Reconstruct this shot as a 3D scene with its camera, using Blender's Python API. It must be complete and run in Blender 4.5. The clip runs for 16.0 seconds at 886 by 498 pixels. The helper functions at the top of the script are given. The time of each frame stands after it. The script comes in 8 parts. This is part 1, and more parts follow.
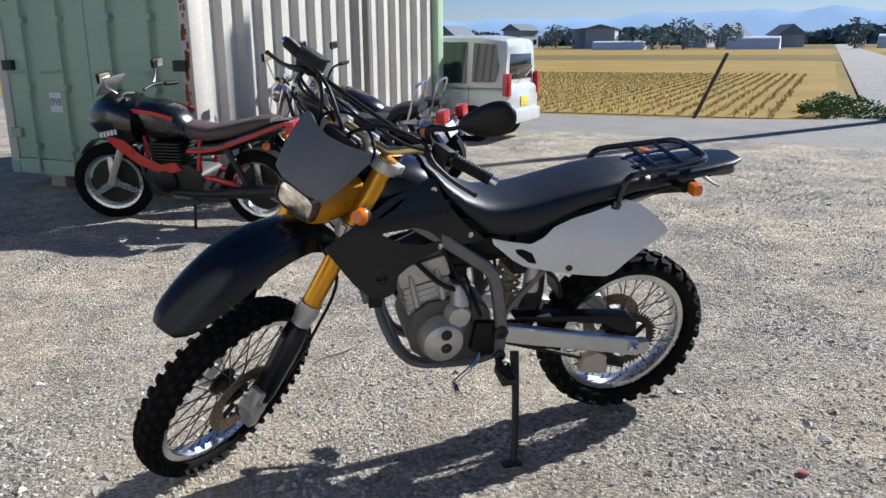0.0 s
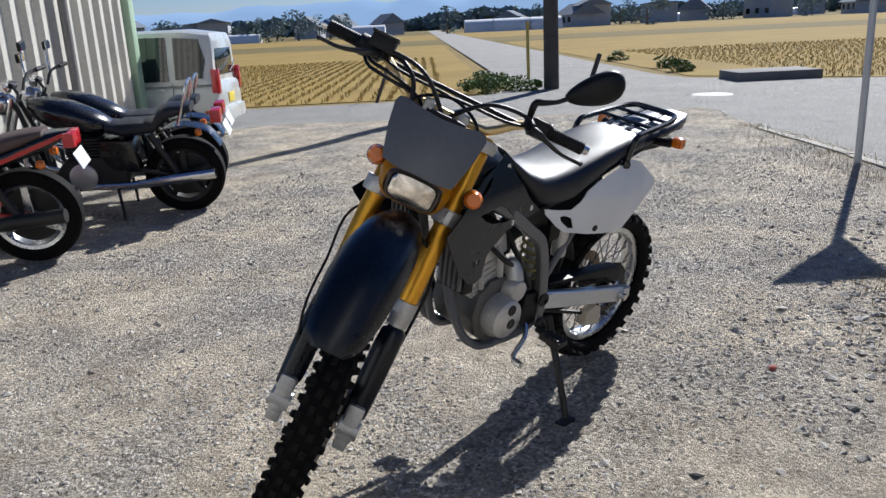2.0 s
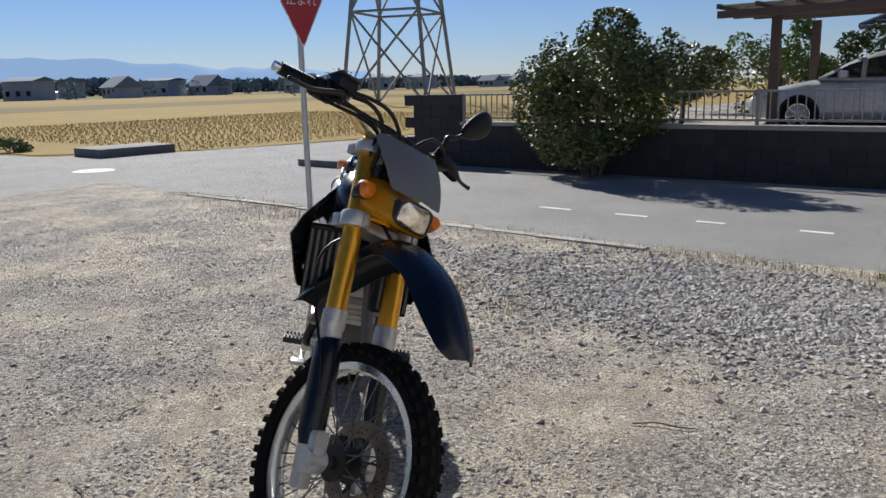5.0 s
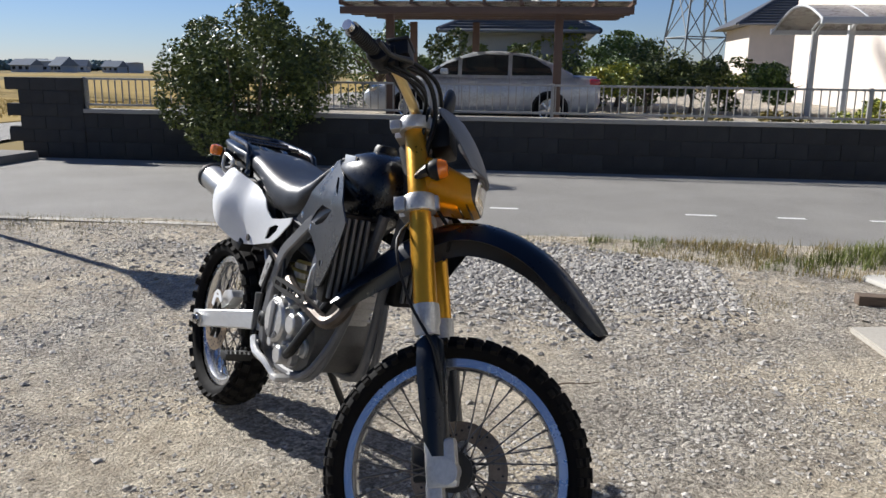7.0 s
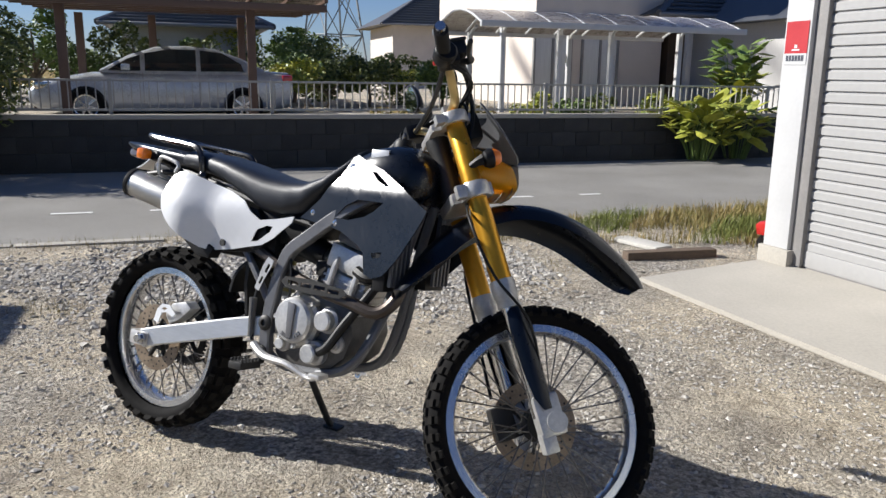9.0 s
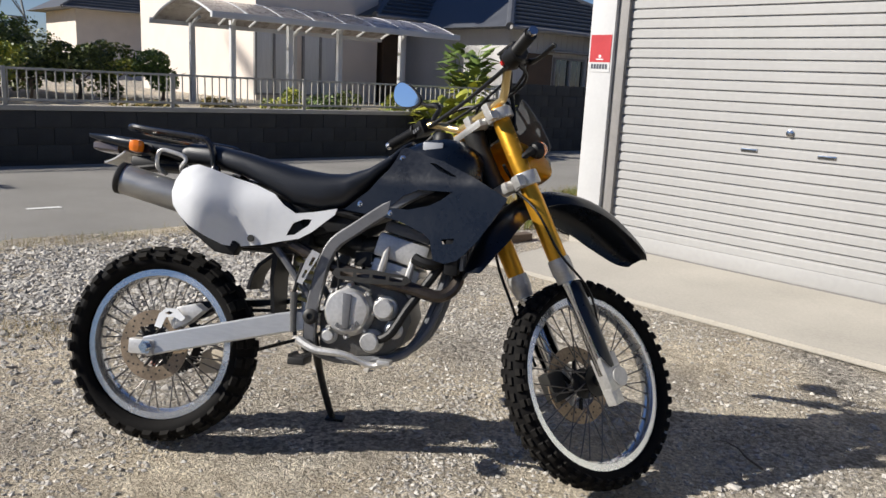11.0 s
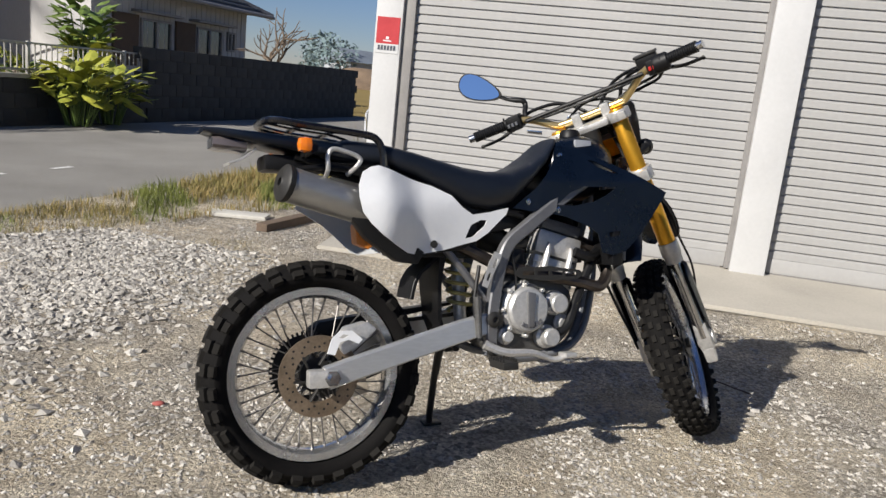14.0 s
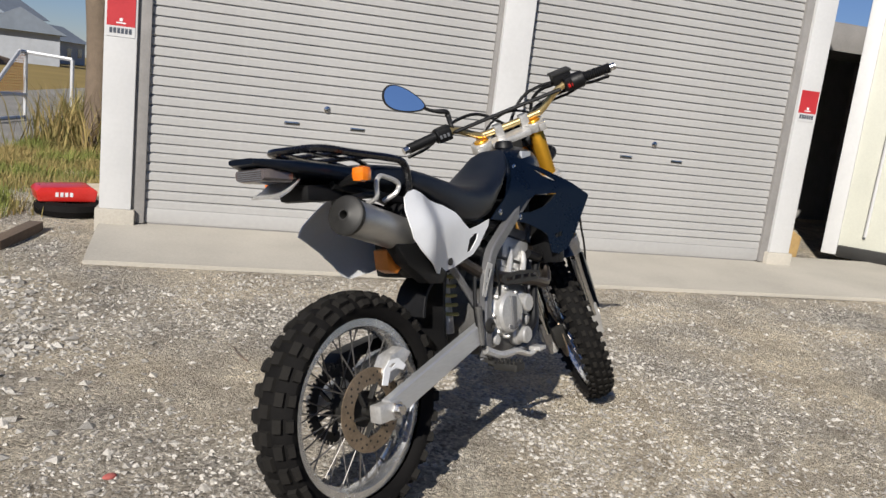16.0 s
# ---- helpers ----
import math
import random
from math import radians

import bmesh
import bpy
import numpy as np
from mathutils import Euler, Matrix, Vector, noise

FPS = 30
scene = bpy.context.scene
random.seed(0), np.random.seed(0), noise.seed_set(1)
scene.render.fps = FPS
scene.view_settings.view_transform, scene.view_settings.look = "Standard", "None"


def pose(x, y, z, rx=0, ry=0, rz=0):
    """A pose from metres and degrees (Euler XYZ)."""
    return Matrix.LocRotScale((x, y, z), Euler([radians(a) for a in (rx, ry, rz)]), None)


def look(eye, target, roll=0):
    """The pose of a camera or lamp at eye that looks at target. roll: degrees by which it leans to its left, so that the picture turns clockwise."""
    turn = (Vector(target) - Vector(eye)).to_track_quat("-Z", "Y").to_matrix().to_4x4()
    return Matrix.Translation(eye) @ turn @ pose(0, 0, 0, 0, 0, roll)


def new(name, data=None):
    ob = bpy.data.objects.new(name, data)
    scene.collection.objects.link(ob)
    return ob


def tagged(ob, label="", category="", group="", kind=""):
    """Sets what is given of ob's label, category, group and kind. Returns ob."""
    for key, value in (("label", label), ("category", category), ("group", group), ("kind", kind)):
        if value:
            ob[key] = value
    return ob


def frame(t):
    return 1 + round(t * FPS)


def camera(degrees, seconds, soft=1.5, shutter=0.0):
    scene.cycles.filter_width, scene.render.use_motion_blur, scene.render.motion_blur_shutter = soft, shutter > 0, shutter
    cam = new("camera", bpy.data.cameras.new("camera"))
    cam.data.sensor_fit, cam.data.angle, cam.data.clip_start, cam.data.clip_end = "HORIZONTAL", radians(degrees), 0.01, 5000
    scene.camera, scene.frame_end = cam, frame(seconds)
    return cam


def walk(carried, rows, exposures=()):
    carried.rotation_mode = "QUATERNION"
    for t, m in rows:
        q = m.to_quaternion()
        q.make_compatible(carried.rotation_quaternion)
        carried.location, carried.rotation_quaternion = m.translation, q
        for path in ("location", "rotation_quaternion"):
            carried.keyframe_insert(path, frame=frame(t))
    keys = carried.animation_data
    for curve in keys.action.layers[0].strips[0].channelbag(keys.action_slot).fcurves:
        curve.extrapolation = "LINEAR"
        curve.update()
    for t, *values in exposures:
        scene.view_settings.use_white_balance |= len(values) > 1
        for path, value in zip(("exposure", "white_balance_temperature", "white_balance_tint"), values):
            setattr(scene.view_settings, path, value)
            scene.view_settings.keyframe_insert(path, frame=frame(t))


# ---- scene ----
cam = camera(59.2, 16.0)
PATH = [
    (0, (1.252, 2.458, 1.325), (0.781, 0.582, 0.816), -0.5),
    (0.5, (1.554, 2.305, 1.337), (0.902, 0.485, 0.828), -0.7),
    (1, (1.852, 2.215, 1.322), (1.005, 0.478, 0.809), -1.2),
    (1.5, (2.109, 2.102, 1.32), (1.057, 0.484, 0.795), -2.0),
    (2, (2.345, 1.865, 1.317), (1.09, 0.407, 0.769), -2.7),
    (2.5, (2.593, 1.743, 1.313), (1.158, 0.467, 0.753), -2.8),
    (3, (2.837, 1.592, 1.321), (1.235, 0.535, 0.759), -2.4),
    (3.5, (2.968, 1.275, 1.299), (1.217, 0.473, 0.76), -1.5),
    (4, (3.118, 0.984, 1.286), (1.253, 0.454, 0.797), -1.3),
    (4.5, (3.283, 0.716, 1.31), (1.349, 0.467, 0.866), -1.3),
    (5, (3.253, 0.392, 1.277), (1.297, 0.422, 0.865), -1.4),
    (5.2, (3.248, 0.258, 1.292), (1.295, 0.398, 0.887), -1.7),
    (7.3, (2.747, -0.937, 1.23), (1.167, 0.208, 0.792), 0.9),
    (7.5, (2.751, -1.02, 1.24), (1.214, 0.182, 0.803), 0.8),
    (8, (2.556, -1.266, 1.214), (1.183, 0.121, 0.777), 1.0),
    (8.5, (2.31, -1.433, 1.233), (1.102, 0.1, 0.797), 0.9),
    (9, (2.161, -1.663, 1.223), (1.128, -0.007, 0.788), 0.8),
    (9.2, (2.094, -1.761, 1.231), (1.134, -0.061, 0.795), 0.7),
    (11.3, (1.075, -2.196, 1.189), (0.852, -0.253, 0.77), 3.0),
    (11.5, (0.948, -2.154, 1.188), (0.788, -0.205, 0.769), 3.0),
    (12, (0.66, -2.148, 1.197), (0.69, -0.19, 0.789), 3.3),
    (12.5, (0.368, -2.202, 1.19), (0.594, -0.256, 0.787), 3.6),
    (13, (0.085, -2.152, 1.17), (0.51, -0.24, 0.763), 4.2),
    (13.5, (-0.216, -2.024, 1.176), (0.397, -0.166, 0.763), 4.9),
    (14, (-0.549, -1.971, 1.145), (0.249, -0.185, 0.73), 5.9),
    (14.5, (-0.821, -1.871, 1.141), (0.163, -0.179, 0.729), 6.4),
    (15, (-1.045, -1.635, 1.16), (0.139, -0.074, 0.759), 6.6),
    (15.5, (-1.273, -1.477, 1.145), (0.112, -0.086, 0.759), 6.7),
    (16, (-1.47, -1.31, 1.157), (0.095, -0.123, 0.781), 6.6),
]
walk(cam, [(t, look(eye, target, roll)) for t, eye, target, roll in PATH], [(0, 0.80, 5920, 10), (2, 0.61, 5920, 10), (3.5, 0.50, 5980, 10), (5, 0.52, 6100, 10), (7.5, 0.74, 6220, 10), (9, 0.72, 6220, 10), (11.5, 0.56, 6500, 10), (14, 0.48, 6500, 10), (16, 0.36, 6500, 10)])
# world, sun
from mathutils import geometry
SUN_AZ = Vector((-0.94, -0.33, 0)).normalized()
SUN_EL = radians(32.3)
sun_dir = Vector((SUN_AZ.x * math.cos(SUN_EL), SUN_AZ.y * math.cos(SUN_EL), math.sin(SUN_EL)))
world = bpy.data.worlds.new("sky")
scene.world = world
world.use_nodes = True
sky = world.node_tree.nodes.new("ShaderNodeTexSky")
sky.sky_type = "NISHITA"
sky.sun_disc = False
sky.sun_elevation = SUN_EL
sky.sun_rotation = math.atan2(SUN_AZ.x, SUN_AZ.y)
sky.air_density, sky.dust_density, sky.ozone_density = 1.0, 0.0, 5.0
bg = world.node_tree.nodes["Background"]
bg.inputs[1].default_value = 0.044
tint = world.node_tree.nodes.new("ShaderNodeMix")
tint.data_type, tint.blend_type = "RGBA", "MULTIPLY"
tint.inputs[0].default_value = 1.0
tint.inputs["B"].default_value = (0.92, 0.94, 1.16, 1)
world.node_tree.links.new(sky.outputs[0], tint.inputs["A"])
world.node_tree.links.new(tint.outputs["Result"], bg.inputs[0])
sun = new("sun", bpy.data.lights.new("sun", "SUN"))
sun.data.energy, sun.data.angle, sun.data.color = 5.0, radians(0.55), (1.0, 0.95, 0.875)
sun.matrix_world = look((0, 0, 20), Vector((0, 0, 20)) - sun_dir)


# ---- materials ----
def mat(name, col, rough=0.6, metal=0.0, var=0.25, scale=6.0, fine=60.0, bump=0.0, bump_scale=None,
        col2=None, spec=0.5, coat=0.0, rand=0.0, island=0.0, emit=0.0, trans=0.0, alpha=1.0, stretch=None, rvar=0.12):
    """A node material: base colour mottled at two scales, worn roughness and fine relief."""
    m = bpy.data.materials.new(name)
    m.use_nodes = True
    nt = m.node_tree
    b = nt.nodes["Principled BSDF"]
    link = nt.links.new
    tc = nt.nodes.new("ShaderNodeTexCoord")
    vec = tc.outputs["Object"]
    if stretch:
        mp = nt.nodes.new("ShaderNodeMapping")
        mp.inputs["Scale"].default_value = stretch
        link(vec, mp.inputs[0])
        vec = mp.outputs[0]
    n1 = nt.nodes.new("ShaderNodeTexNoise")
    n1.inputs["Scale"].default_value, n1.inputs["Detail"].default_value = scale, 5
    n2 = nt.nodes.new("ShaderNodeTexNoise")
    n2.inputs["Scale"].default_value, n2.inputs["Detail"].default_value = fine, 3
    link(vec, n1.inputs["Vector"]), link(vec, n2.inputs["Vector"])
    add = nt.nodes.new("ShaderNodeMath")
    add.operation = "MULTIPLY_ADD"
    link(n2.outputs[0], add.inputs[0])
    add.inputs[1].default_value = 0.5
    half = nt.nodes.new("ShaderNodeMath")
    half.operation = "MULTIPLY"
    half.inputs[1].default_value = 0.75
    link(n1.outputs[0], half.inputs[0]), link(half.outputs[0], add.inputs[2])
    val = add.outputs[0]
    if rand or island:
        src = nt.nodes.new("ShaderNodeObjectInfo").outputs["Random"] if rand else nt.nodes.new("ShaderNodeNewGeometry").outputs["Random Per Island"]
        ra = nt.nodes.new("ShaderNodeMath")
        ra.operation = "MULTIPLY_ADD"
        link(src, ra.inputs[0])
        ra.inputs[1].default_value = rand or island
        sub = nt.nodes.new("ShaderNodeMath")
        sub.operation = "SUBTRACT"
        sub.inputs[1].default_value = (rand or island) / 2
        link(val, sub.inputs[0]), link(sub.outputs[0], ra.inputs[2])
        val = ra.outputs[0]
    ramp = nt.nodes.new("ShaderNodeValToRGB")
    c = Vector(col)
    d = Vector(col2) if col2 else c * (1 - var)
    up = c * (1 + var * 0.5) if not col2 else c
    ramp.color_ramp.elements[0].position, ramp.color_ramp.elements[1].position = 0.36, 0.86
    ramp.color_ramp.elements[0].color, ramp.color_ramp.elements[1].color = (*d, 1), (*up, 1)
    link(val, ramp.inputs[0]), link(ramp.outputs[0], b.inputs["Base Color"])
    rr = nt.nodes.new("ShaderNodeMapRange")
    rr.inputs["To Min"].default_value, rr.inputs["To Max"].default_value = max(0.02, rough - rvar), min(1, rough + rvar)
    link(val, rr.inputs[0]), link(rr.outputs[0], b.inputs["Roughness"])
    b.inputs["Metallic"].default_value = metal
    b.inputs["Specular IOR Level"].default_value = spec
    b.inputs["Coat Weight"].default_value = coat
    b.inputs["Coat Roughness"].default_value = 0.08
    b.inputs["Transmission Weight"].default_value = trans
    b.inputs["Alpha"].default_value = alpha
    if emit:
        b.inputs["Emission Strength"].default_value = emit
        b.inputs["Emission Color"].default_value = (*col, 1)
    if bump:
        n3 = nt.nodes.new("ShaderNodeTexNoise")
        n3.inputs["Scale"].default_value, n3.inputs["Detail"].default_value = bump_scale or fine, 6
        link(vec, n3.inputs["Vector"])
        bp = nt.nodes.new("ShaderNodeBump")
        bp.inputs["Strength"].default_value, bp.inputs["Distance"].default_value = min(1, bump), 0.02 * max(1, bump)
        link(n3.outputs[0], bp.inputs["Height"]), link(bp.outputs[0], b.inputs["Normal"])
    return m


def gravel_mat():
    """Crushed stone on trodden dirt: stones from cells, dusty patches between."""
    m = bpy.data.materials.new("gravel_ground")
    m.use_nodes = True
    nt, b = m.node_tree, m.node_tree.nodes["Principled BSDF"]
    link = nt.links.new
    tc = nt.nodes.new("ShaderNodeTexCoord")
    cells = nt.nodes.new("ShaderNodeTexVoronoi")
    cells.inputs["Scale"].default_value = 62
    cells2 = nt.nodes.new("ShaderNodeTexVoronoi")
    cells2.inputs["Scale"].default_value = 150
    big = nt.nodes.new("ShaderNodeTexNoise")
    big.inputs["Scale"].default_value, big.inputs["Detail"].default_value = 1.1, 7
    mid = nt.nodes.new("ShaderNodeTexNoise")
    mid.inputs["Scale"].default_value, mid.inputs["Detail"].default_value = 14, 6
    grit = nt.nodes.new("ShaderNodeTexNoise")
    grit.inputs["Scale"].default_value, grit.inputs["Detail"].default_value, grit.inputs["Roughness"].default_value = 72, 8, 0.74
    wob = nt.nodes.new("ShaderNodeTexNoise")
    wob.inputs["Scale"].default_value, wob.inputs["Detail"].default_value = 60, 4
    for n in (big, mid, grit, wob):
        link(tc.outputs["Object"], n.inputs["Vector"])
    shift = nt.nodes.new("ShaderNodeMix")
    shift.data_type = "RGBA"
    shift.blend_type = "ADD"
    shift.inputs[0].default_value = 0.014
    link(tc.outputs["Object"], shift.inputs["A"]), link(wob.outputs["Color"], shift.inputs["B"])
    for n in (cells, cells2):
        link(shift.outputs["Result"], n.inputs["Vector"])
    bw = nt.nodes.new("ShaderNodeRGBToBW")
    link(cells.outputs["Color"], bw.inputs[0])
    stone = nt.nodes.new("ShaderNodeValToRGB")
    e = stone.color_ramp.elements
    e[0].position, e[0].color = 0.12, (0.15, 0.142, 0.13, 1)
    e[1].position, e[1].color = 0.88, (0.62, 0.59, 0.545, 1)
    link(bw.outputs[0], stone.inputs[0])
    dust = nt.nodes.new("ShaderNodeValToRGB")
    e = dust.color_ramp.elements
    e[0].position, e[0].color = 0.30, (0.34, 0.295, 0.23, 1)
    e[1].position, e[1].color = 0.72, (0.61, 0.56, 0.465, 1)
    link(mid.outputs[0], dust.inputs[0])
    pick = nt.nodes.new("ShaderNodeValToRGB")
    pick.color_ramp.elements[0].position, pick.color_ramp.elements[1].position = 0.36, 0.60
    link(big.outputs[0], pick.inputs[0])
    mix = nt.nodes.new("ShaderNodeMix")
    mix.data_type = "RGBA"
    link(pick.outputs[0], mix.inputs[0]), link(stone.outputs[0], mix.inputs["A"]), link(dust.outputs[0], mix.inputs["B"])
    speck = nt.nodes.new("ShaderNodeMapRange")
    speck.inputs["From Min"].default_value, speck.inputs["From Max"].default_value = 0.30, 0.70
    speck.inputs["To Min"].default_value, speck.inputs["To Max"].default_value = 0.30, 1.85
    link(grit.outputs[0], speck.inputs[0])
    grain = nt.nodes.new("ShaderNodeMix")
    grain.data_type, grain.blend_type = "RGBA", "MULTIPLY"
    grain.inputs[0].default_value = 1.0
    link(mix.outputs["Result"], grain.inputs["A"]), link(speck.outputs[0], grain.inputs["B"])
    # broad darker, damper and paler, dustier patches
    tone = nt.nodes.new("ShaderNodeTexNoise")
    tone.inputs["Scale"].default_value, tone.inputs["Detail"].default_value = 3.1, 6
    link(tc.outputs["Object"], tone.inputs["Vector"])
    tr = nt.nodes.new("ShaderNodeValToRGB")
    e = tr.color_ramp.elements
    e[0].position, e[0].color = 0.34, (0.84, 0.80, 0.75, 1)
    e[1].position, e[1].color = 0.68, (1.28, 1.23, 1.14, 1)
    link(tone.outputs[0], tr.inputs[0])
    toned = nt.nodes.new("ShaderNodeMix")
    toned.data_type, toned.blend_type = "RGBA", "MULTIPLY"
    toned.inputs[0].default_value = 1.0
    link(grain.outputs["Result"], toned.inputs["A"]), link(tr.outputs[0], toned.inputs["B"])
    link(toned.outputs["Result"], b.inputs["Base Color"])
    b.inputs["Roughness"].default_value = 0.93
    b.inputs["Specular IOR Level"].default_value = 0.25
    hs = nt.nodes.new("ShaderNodeMath")
    hs.operation = "MULTIPLY_ADD"
    hs.inputs[1].default_value = -0.45
    link(cells.outputs["Distance"], hs.inputs[0])
    h2 = nt.nodes.new("ShaderNodeMath")
    h2.operation = "MULTIPLY_ADD"
    h2.inputs[1].default_value = -0.3
    link(cells2.outputs["Distance"], h2.inputs[0]), link(grit.outputs[0], h2.inputs[2]), link(h2.outputs[0], hs.inputs[2])
    flat_ = nt.nodes.new("ShaderNodeMapRange")
    flat_.inputs["To Min"].default_value, flat_.inputs["To Max"].default_value = 1.0, 0.55
    link(pick.outputs[0], flat_.inputs[0])
    damp = nt.nodes.new("ShaderNodeMath")
    damp.operation = "MULTIPLY"
    link(hs.outputs[0], damp.inputs[0]), link(flat_.outputs[0], damp.inputs[1])
    bp = nt.nodes.new("ShaderNodeBump")
    bp.inputs["Strength"].default_value, bp.inputs["Distance"].default_value = 1.0, 0.044
    link(damp.outputs[0], bp.inputs["Height"]), link(bp.outputs[0], b.inputs["Normal"])
    return m


M_gravel = gravel_mat()
M_stone = mat("crushed_stone", (0.55, 0.515, 0.46), 0.92, col2=(0.29, 0.27, 0.24), scale=25, fine=200, island=0.95, bump=0.3, spec=0.2)
M_chip = mat("pale_crushed_stone", (0.52, 0.49, 0.44), 0.92, col2=(0.26, 0.245, 0.22), scale=25, fine=200, island=0.8, bump=0.3, spec=0.2)
M_asphalt = mat("worn_asphalt", (0.26, 0.247, 0.222), 0.85, var=0.32, scale=0.9, fine=220, bump=0.5, bump_scale=260)
M_field = mat("harvested_field_soil", (0.37, 0.265, 0.088), 0.95, col2=(0.23, 0.16, 0.055), scale=0.35, fine=7, bump=0.6, bump_scale=9, spec=0.05)
M_stubble = mat("rice_stubble", (0.54, 0.40, 0.15), 0.9, col2=(0.42, 0.33, 0.11), scale=0.5, fine=9, island=0.4, spec=0.1)
M_farland = mat("far_farmland", (0.30, 0.22, 0.09), 0.95, col2=(0.15, 0.12, 0.05), scale=0.02, fine=0.15, spec=0.05)
M_strip = mat("far_grassland", (0.22, 0.17, 0.075), 0.95, col2=(0.13, 0.11, 0.045), scale=0.05, fine=0.6, spec=0.05)
M_grass = mat("dry_grass", (0.34, 0.25, 0.10), 0.9, col2=(0.13, 0.13, 0.035), scale=2, fine=12, island=0.5)
M_weed = mat("green_weed", (0.20, 0.22, 0.05), 0.8, col2=(0.09, 0.11, 0.02), scale=2, fine=12, island=0.5)
M_green = mat("green_leaf", (0.17, 0.24, 0.045), 0.55, col2=(0.06, 0.10, 0.022), scale=1.2, fine=20, island=0.5)
M_yleaf = mat("yellow_green_leaf", (0.42, 0.40, 0.05), 0.5, col2=(0.10, 0.16, 0.03), scale=2, fine=20, island=0.6)
M_bush = mat("hedge_leaf", (0.18, 0.205, 0.045), 0.5, col2=(0.028, 0.05, 0.012), scale=1.5, fine=15, island=0.6)
M_bark = mat("bark", (0.16, 0.12, 0.085), 0.95, scale=8, fine=70, bump=0.8)
M_cgreen = mat("green_container_paint", (0.38, 0.52, 0.37), 0.5, col2=(0.30, 0.43, 0.29), scale=1.5, fine=40, bump=0.06, bump_scale=12)
M_cwhite = mat("cream_container_paint", (0.58, 0.555, 0.485), 0.55, var=0.2, scale=2.0, fine=30, bump=0.05)
M_rust = mat("rust", (0.30, 0.12, 0.04), 0.9, scale=20, fine=90, bump=0.3)
M_shutter = mat("shutter_steel", (0.35, 0.345, 0.335), 0.42, var=0.10, scale=1.2, fine=30, rand=0.08)
M_white = mat("white_steel_paint", (0.52, 0.52, 0.515), 0.4, var=0.08, scale=3, fine=40)
M_case = mat("dull_engine_casting", (0.13, 0.127, 0.122), 0.5, metal=0.6, var=0.35, scale=18, fine=140, bump=0.08)
M_wetconc = mat("stained_concrete", (0.20, 0.19, 0.175), 0.9, var=0.35, scale=2.5, fine=60, bump=0.2)
M_rail = mat("grey_rail", (0.23, 0.22, 0.21), 0.55, var=0.2)
M_concrete = mat("concrete", (0.42, 0.39, 0.335), 0.9, var=0.22, scale=1.6, fine=70, bump=0.15, bump_scale=120)
M_block = mat("dark_stained_block", (0.05, 0.049, 0.047), 0.95, var=0.4, scale=3, fine=50, bump=0.35, bump_scale=90, rand=0.25)
M_black = mat("black_plastic", (0.0055, 0.0055, 0.006), 0.46, spec=0.3, var=0.3, scale=9, fine=120, bump=0.03)
M_blackpaint = mat("black_paint", (0.005, 0.005, 0.006), 0.22, var=0.2, coat=0.3)
M_navy = mat("navy_plastic", (0.0014, 0.0038, 0.0095), 0.27, spec=0.42, var=0.3, scale=7, fine=90, bump=0.012)
# black vinyl; the blue in its colour stands in for sky sheen
M_seat = mat("black_vinyl_sky_sheen", (0.0035, 0.006, 0.012), 0.42, var=0.25, scale=8, fine=220, bump=0.10, bump_scale=500)
M_panelw = mat("white_plastic", (0.70, 0.71, 0.72), 0.34, var=0.05, scale=5, fine=60)
M_grey = mat("grey_plastic", (0.115, 0.12, 0.13), 0.45, var=0.18, scale=6, fine=90, bump=0.02)
M_gold = mat("gold_anodised", (0.72, 0.36, 0.03), 0.30, metal=0.75, var=0.12, scale=6, fine=80)
M_goldbar = mat("gold_bar", (0.62, 0.47, 0.22), 0.30, metal=0.85, var=0.15)
M_yellow = mat("yellow_plastic", (0.80, 0.40, 0.01), 0.28, var=0.08, coat=0.2)
M_alu = mat("cast_aluminium", (0.55, 0.54, 0.52), 0.36, metal=0.55, var=0.3, scale=14, fine=120, bump=0.06)
M_silver = mat("silver_paint", (0.17, 0.17, 0.175), 0.38, metal=0.5, var=0.2, scale=8, fine=100)
M_swing = mat("brushed_aluminium", (0.60, 0.61, 0.62), 0.34, metal=0.7, var=0.15, scale=5, fine=160, stretch=(0.2, 1, 1))
M_chrome = mat("polished_steel", (0.62, 0.62, 0.62), 0.16, metal=1.0, var=0.12)
M_rim = mat("polished_rim", (0.68, 0.69, 0.70), 0.22, metal=0.9, var=0.15)
M_spoke = mat("dull_spoke", (0.16, 0.15, 0.14), 0.4, metal=0.7, var=0.3)
M_tyre = mat("tyre_rubber", (0.0065, 0.006, 0.0058), 0.78, spec=0.12, var=0.45, scale=9, fine=60, bump=0.06)
M_tyredust = mat("dusty_rubber", (0.017, 0.0155, 0.0135), 0.85, spec=0.15, col2=(0.009, 0.0085, 0.008), scale=7, fine=50, bump=0.12)
M_disc = mat("rusty_disc", (0.30, 0.23, 0.16), 0.42, metal=0.75, var=0.4, scale=25, fine=150)
M_dark = mat("dark_steel", (0.03, 0.029, 0.027), 0.5, metal=0.4, var=0.3)
M_exh = mat("exhaust_steel", (0.09, 0.075, 0.065), 0.38, metal=0.85, var=0.4, scale=12)
M_muffler = mat("grey_muffler", (0.42, 0.415, 0.40), 0.36, metal=0.8, var=0.25, scale=6, stretch=(0.3, 1, 1))
M_orange = mat("orange_lens", (0.70, 0.17, 0.008), 0.12, var=0.15, coat=0.5)
M_red = mat("red_lens", (0.50, 0.012, 0.02), 0.12, var=0.15, coat=0.5)
M_redpaint = mat("red_paint", (0.50, 0.02, 0.015), 0.28, var=0.15, coat=0.3)
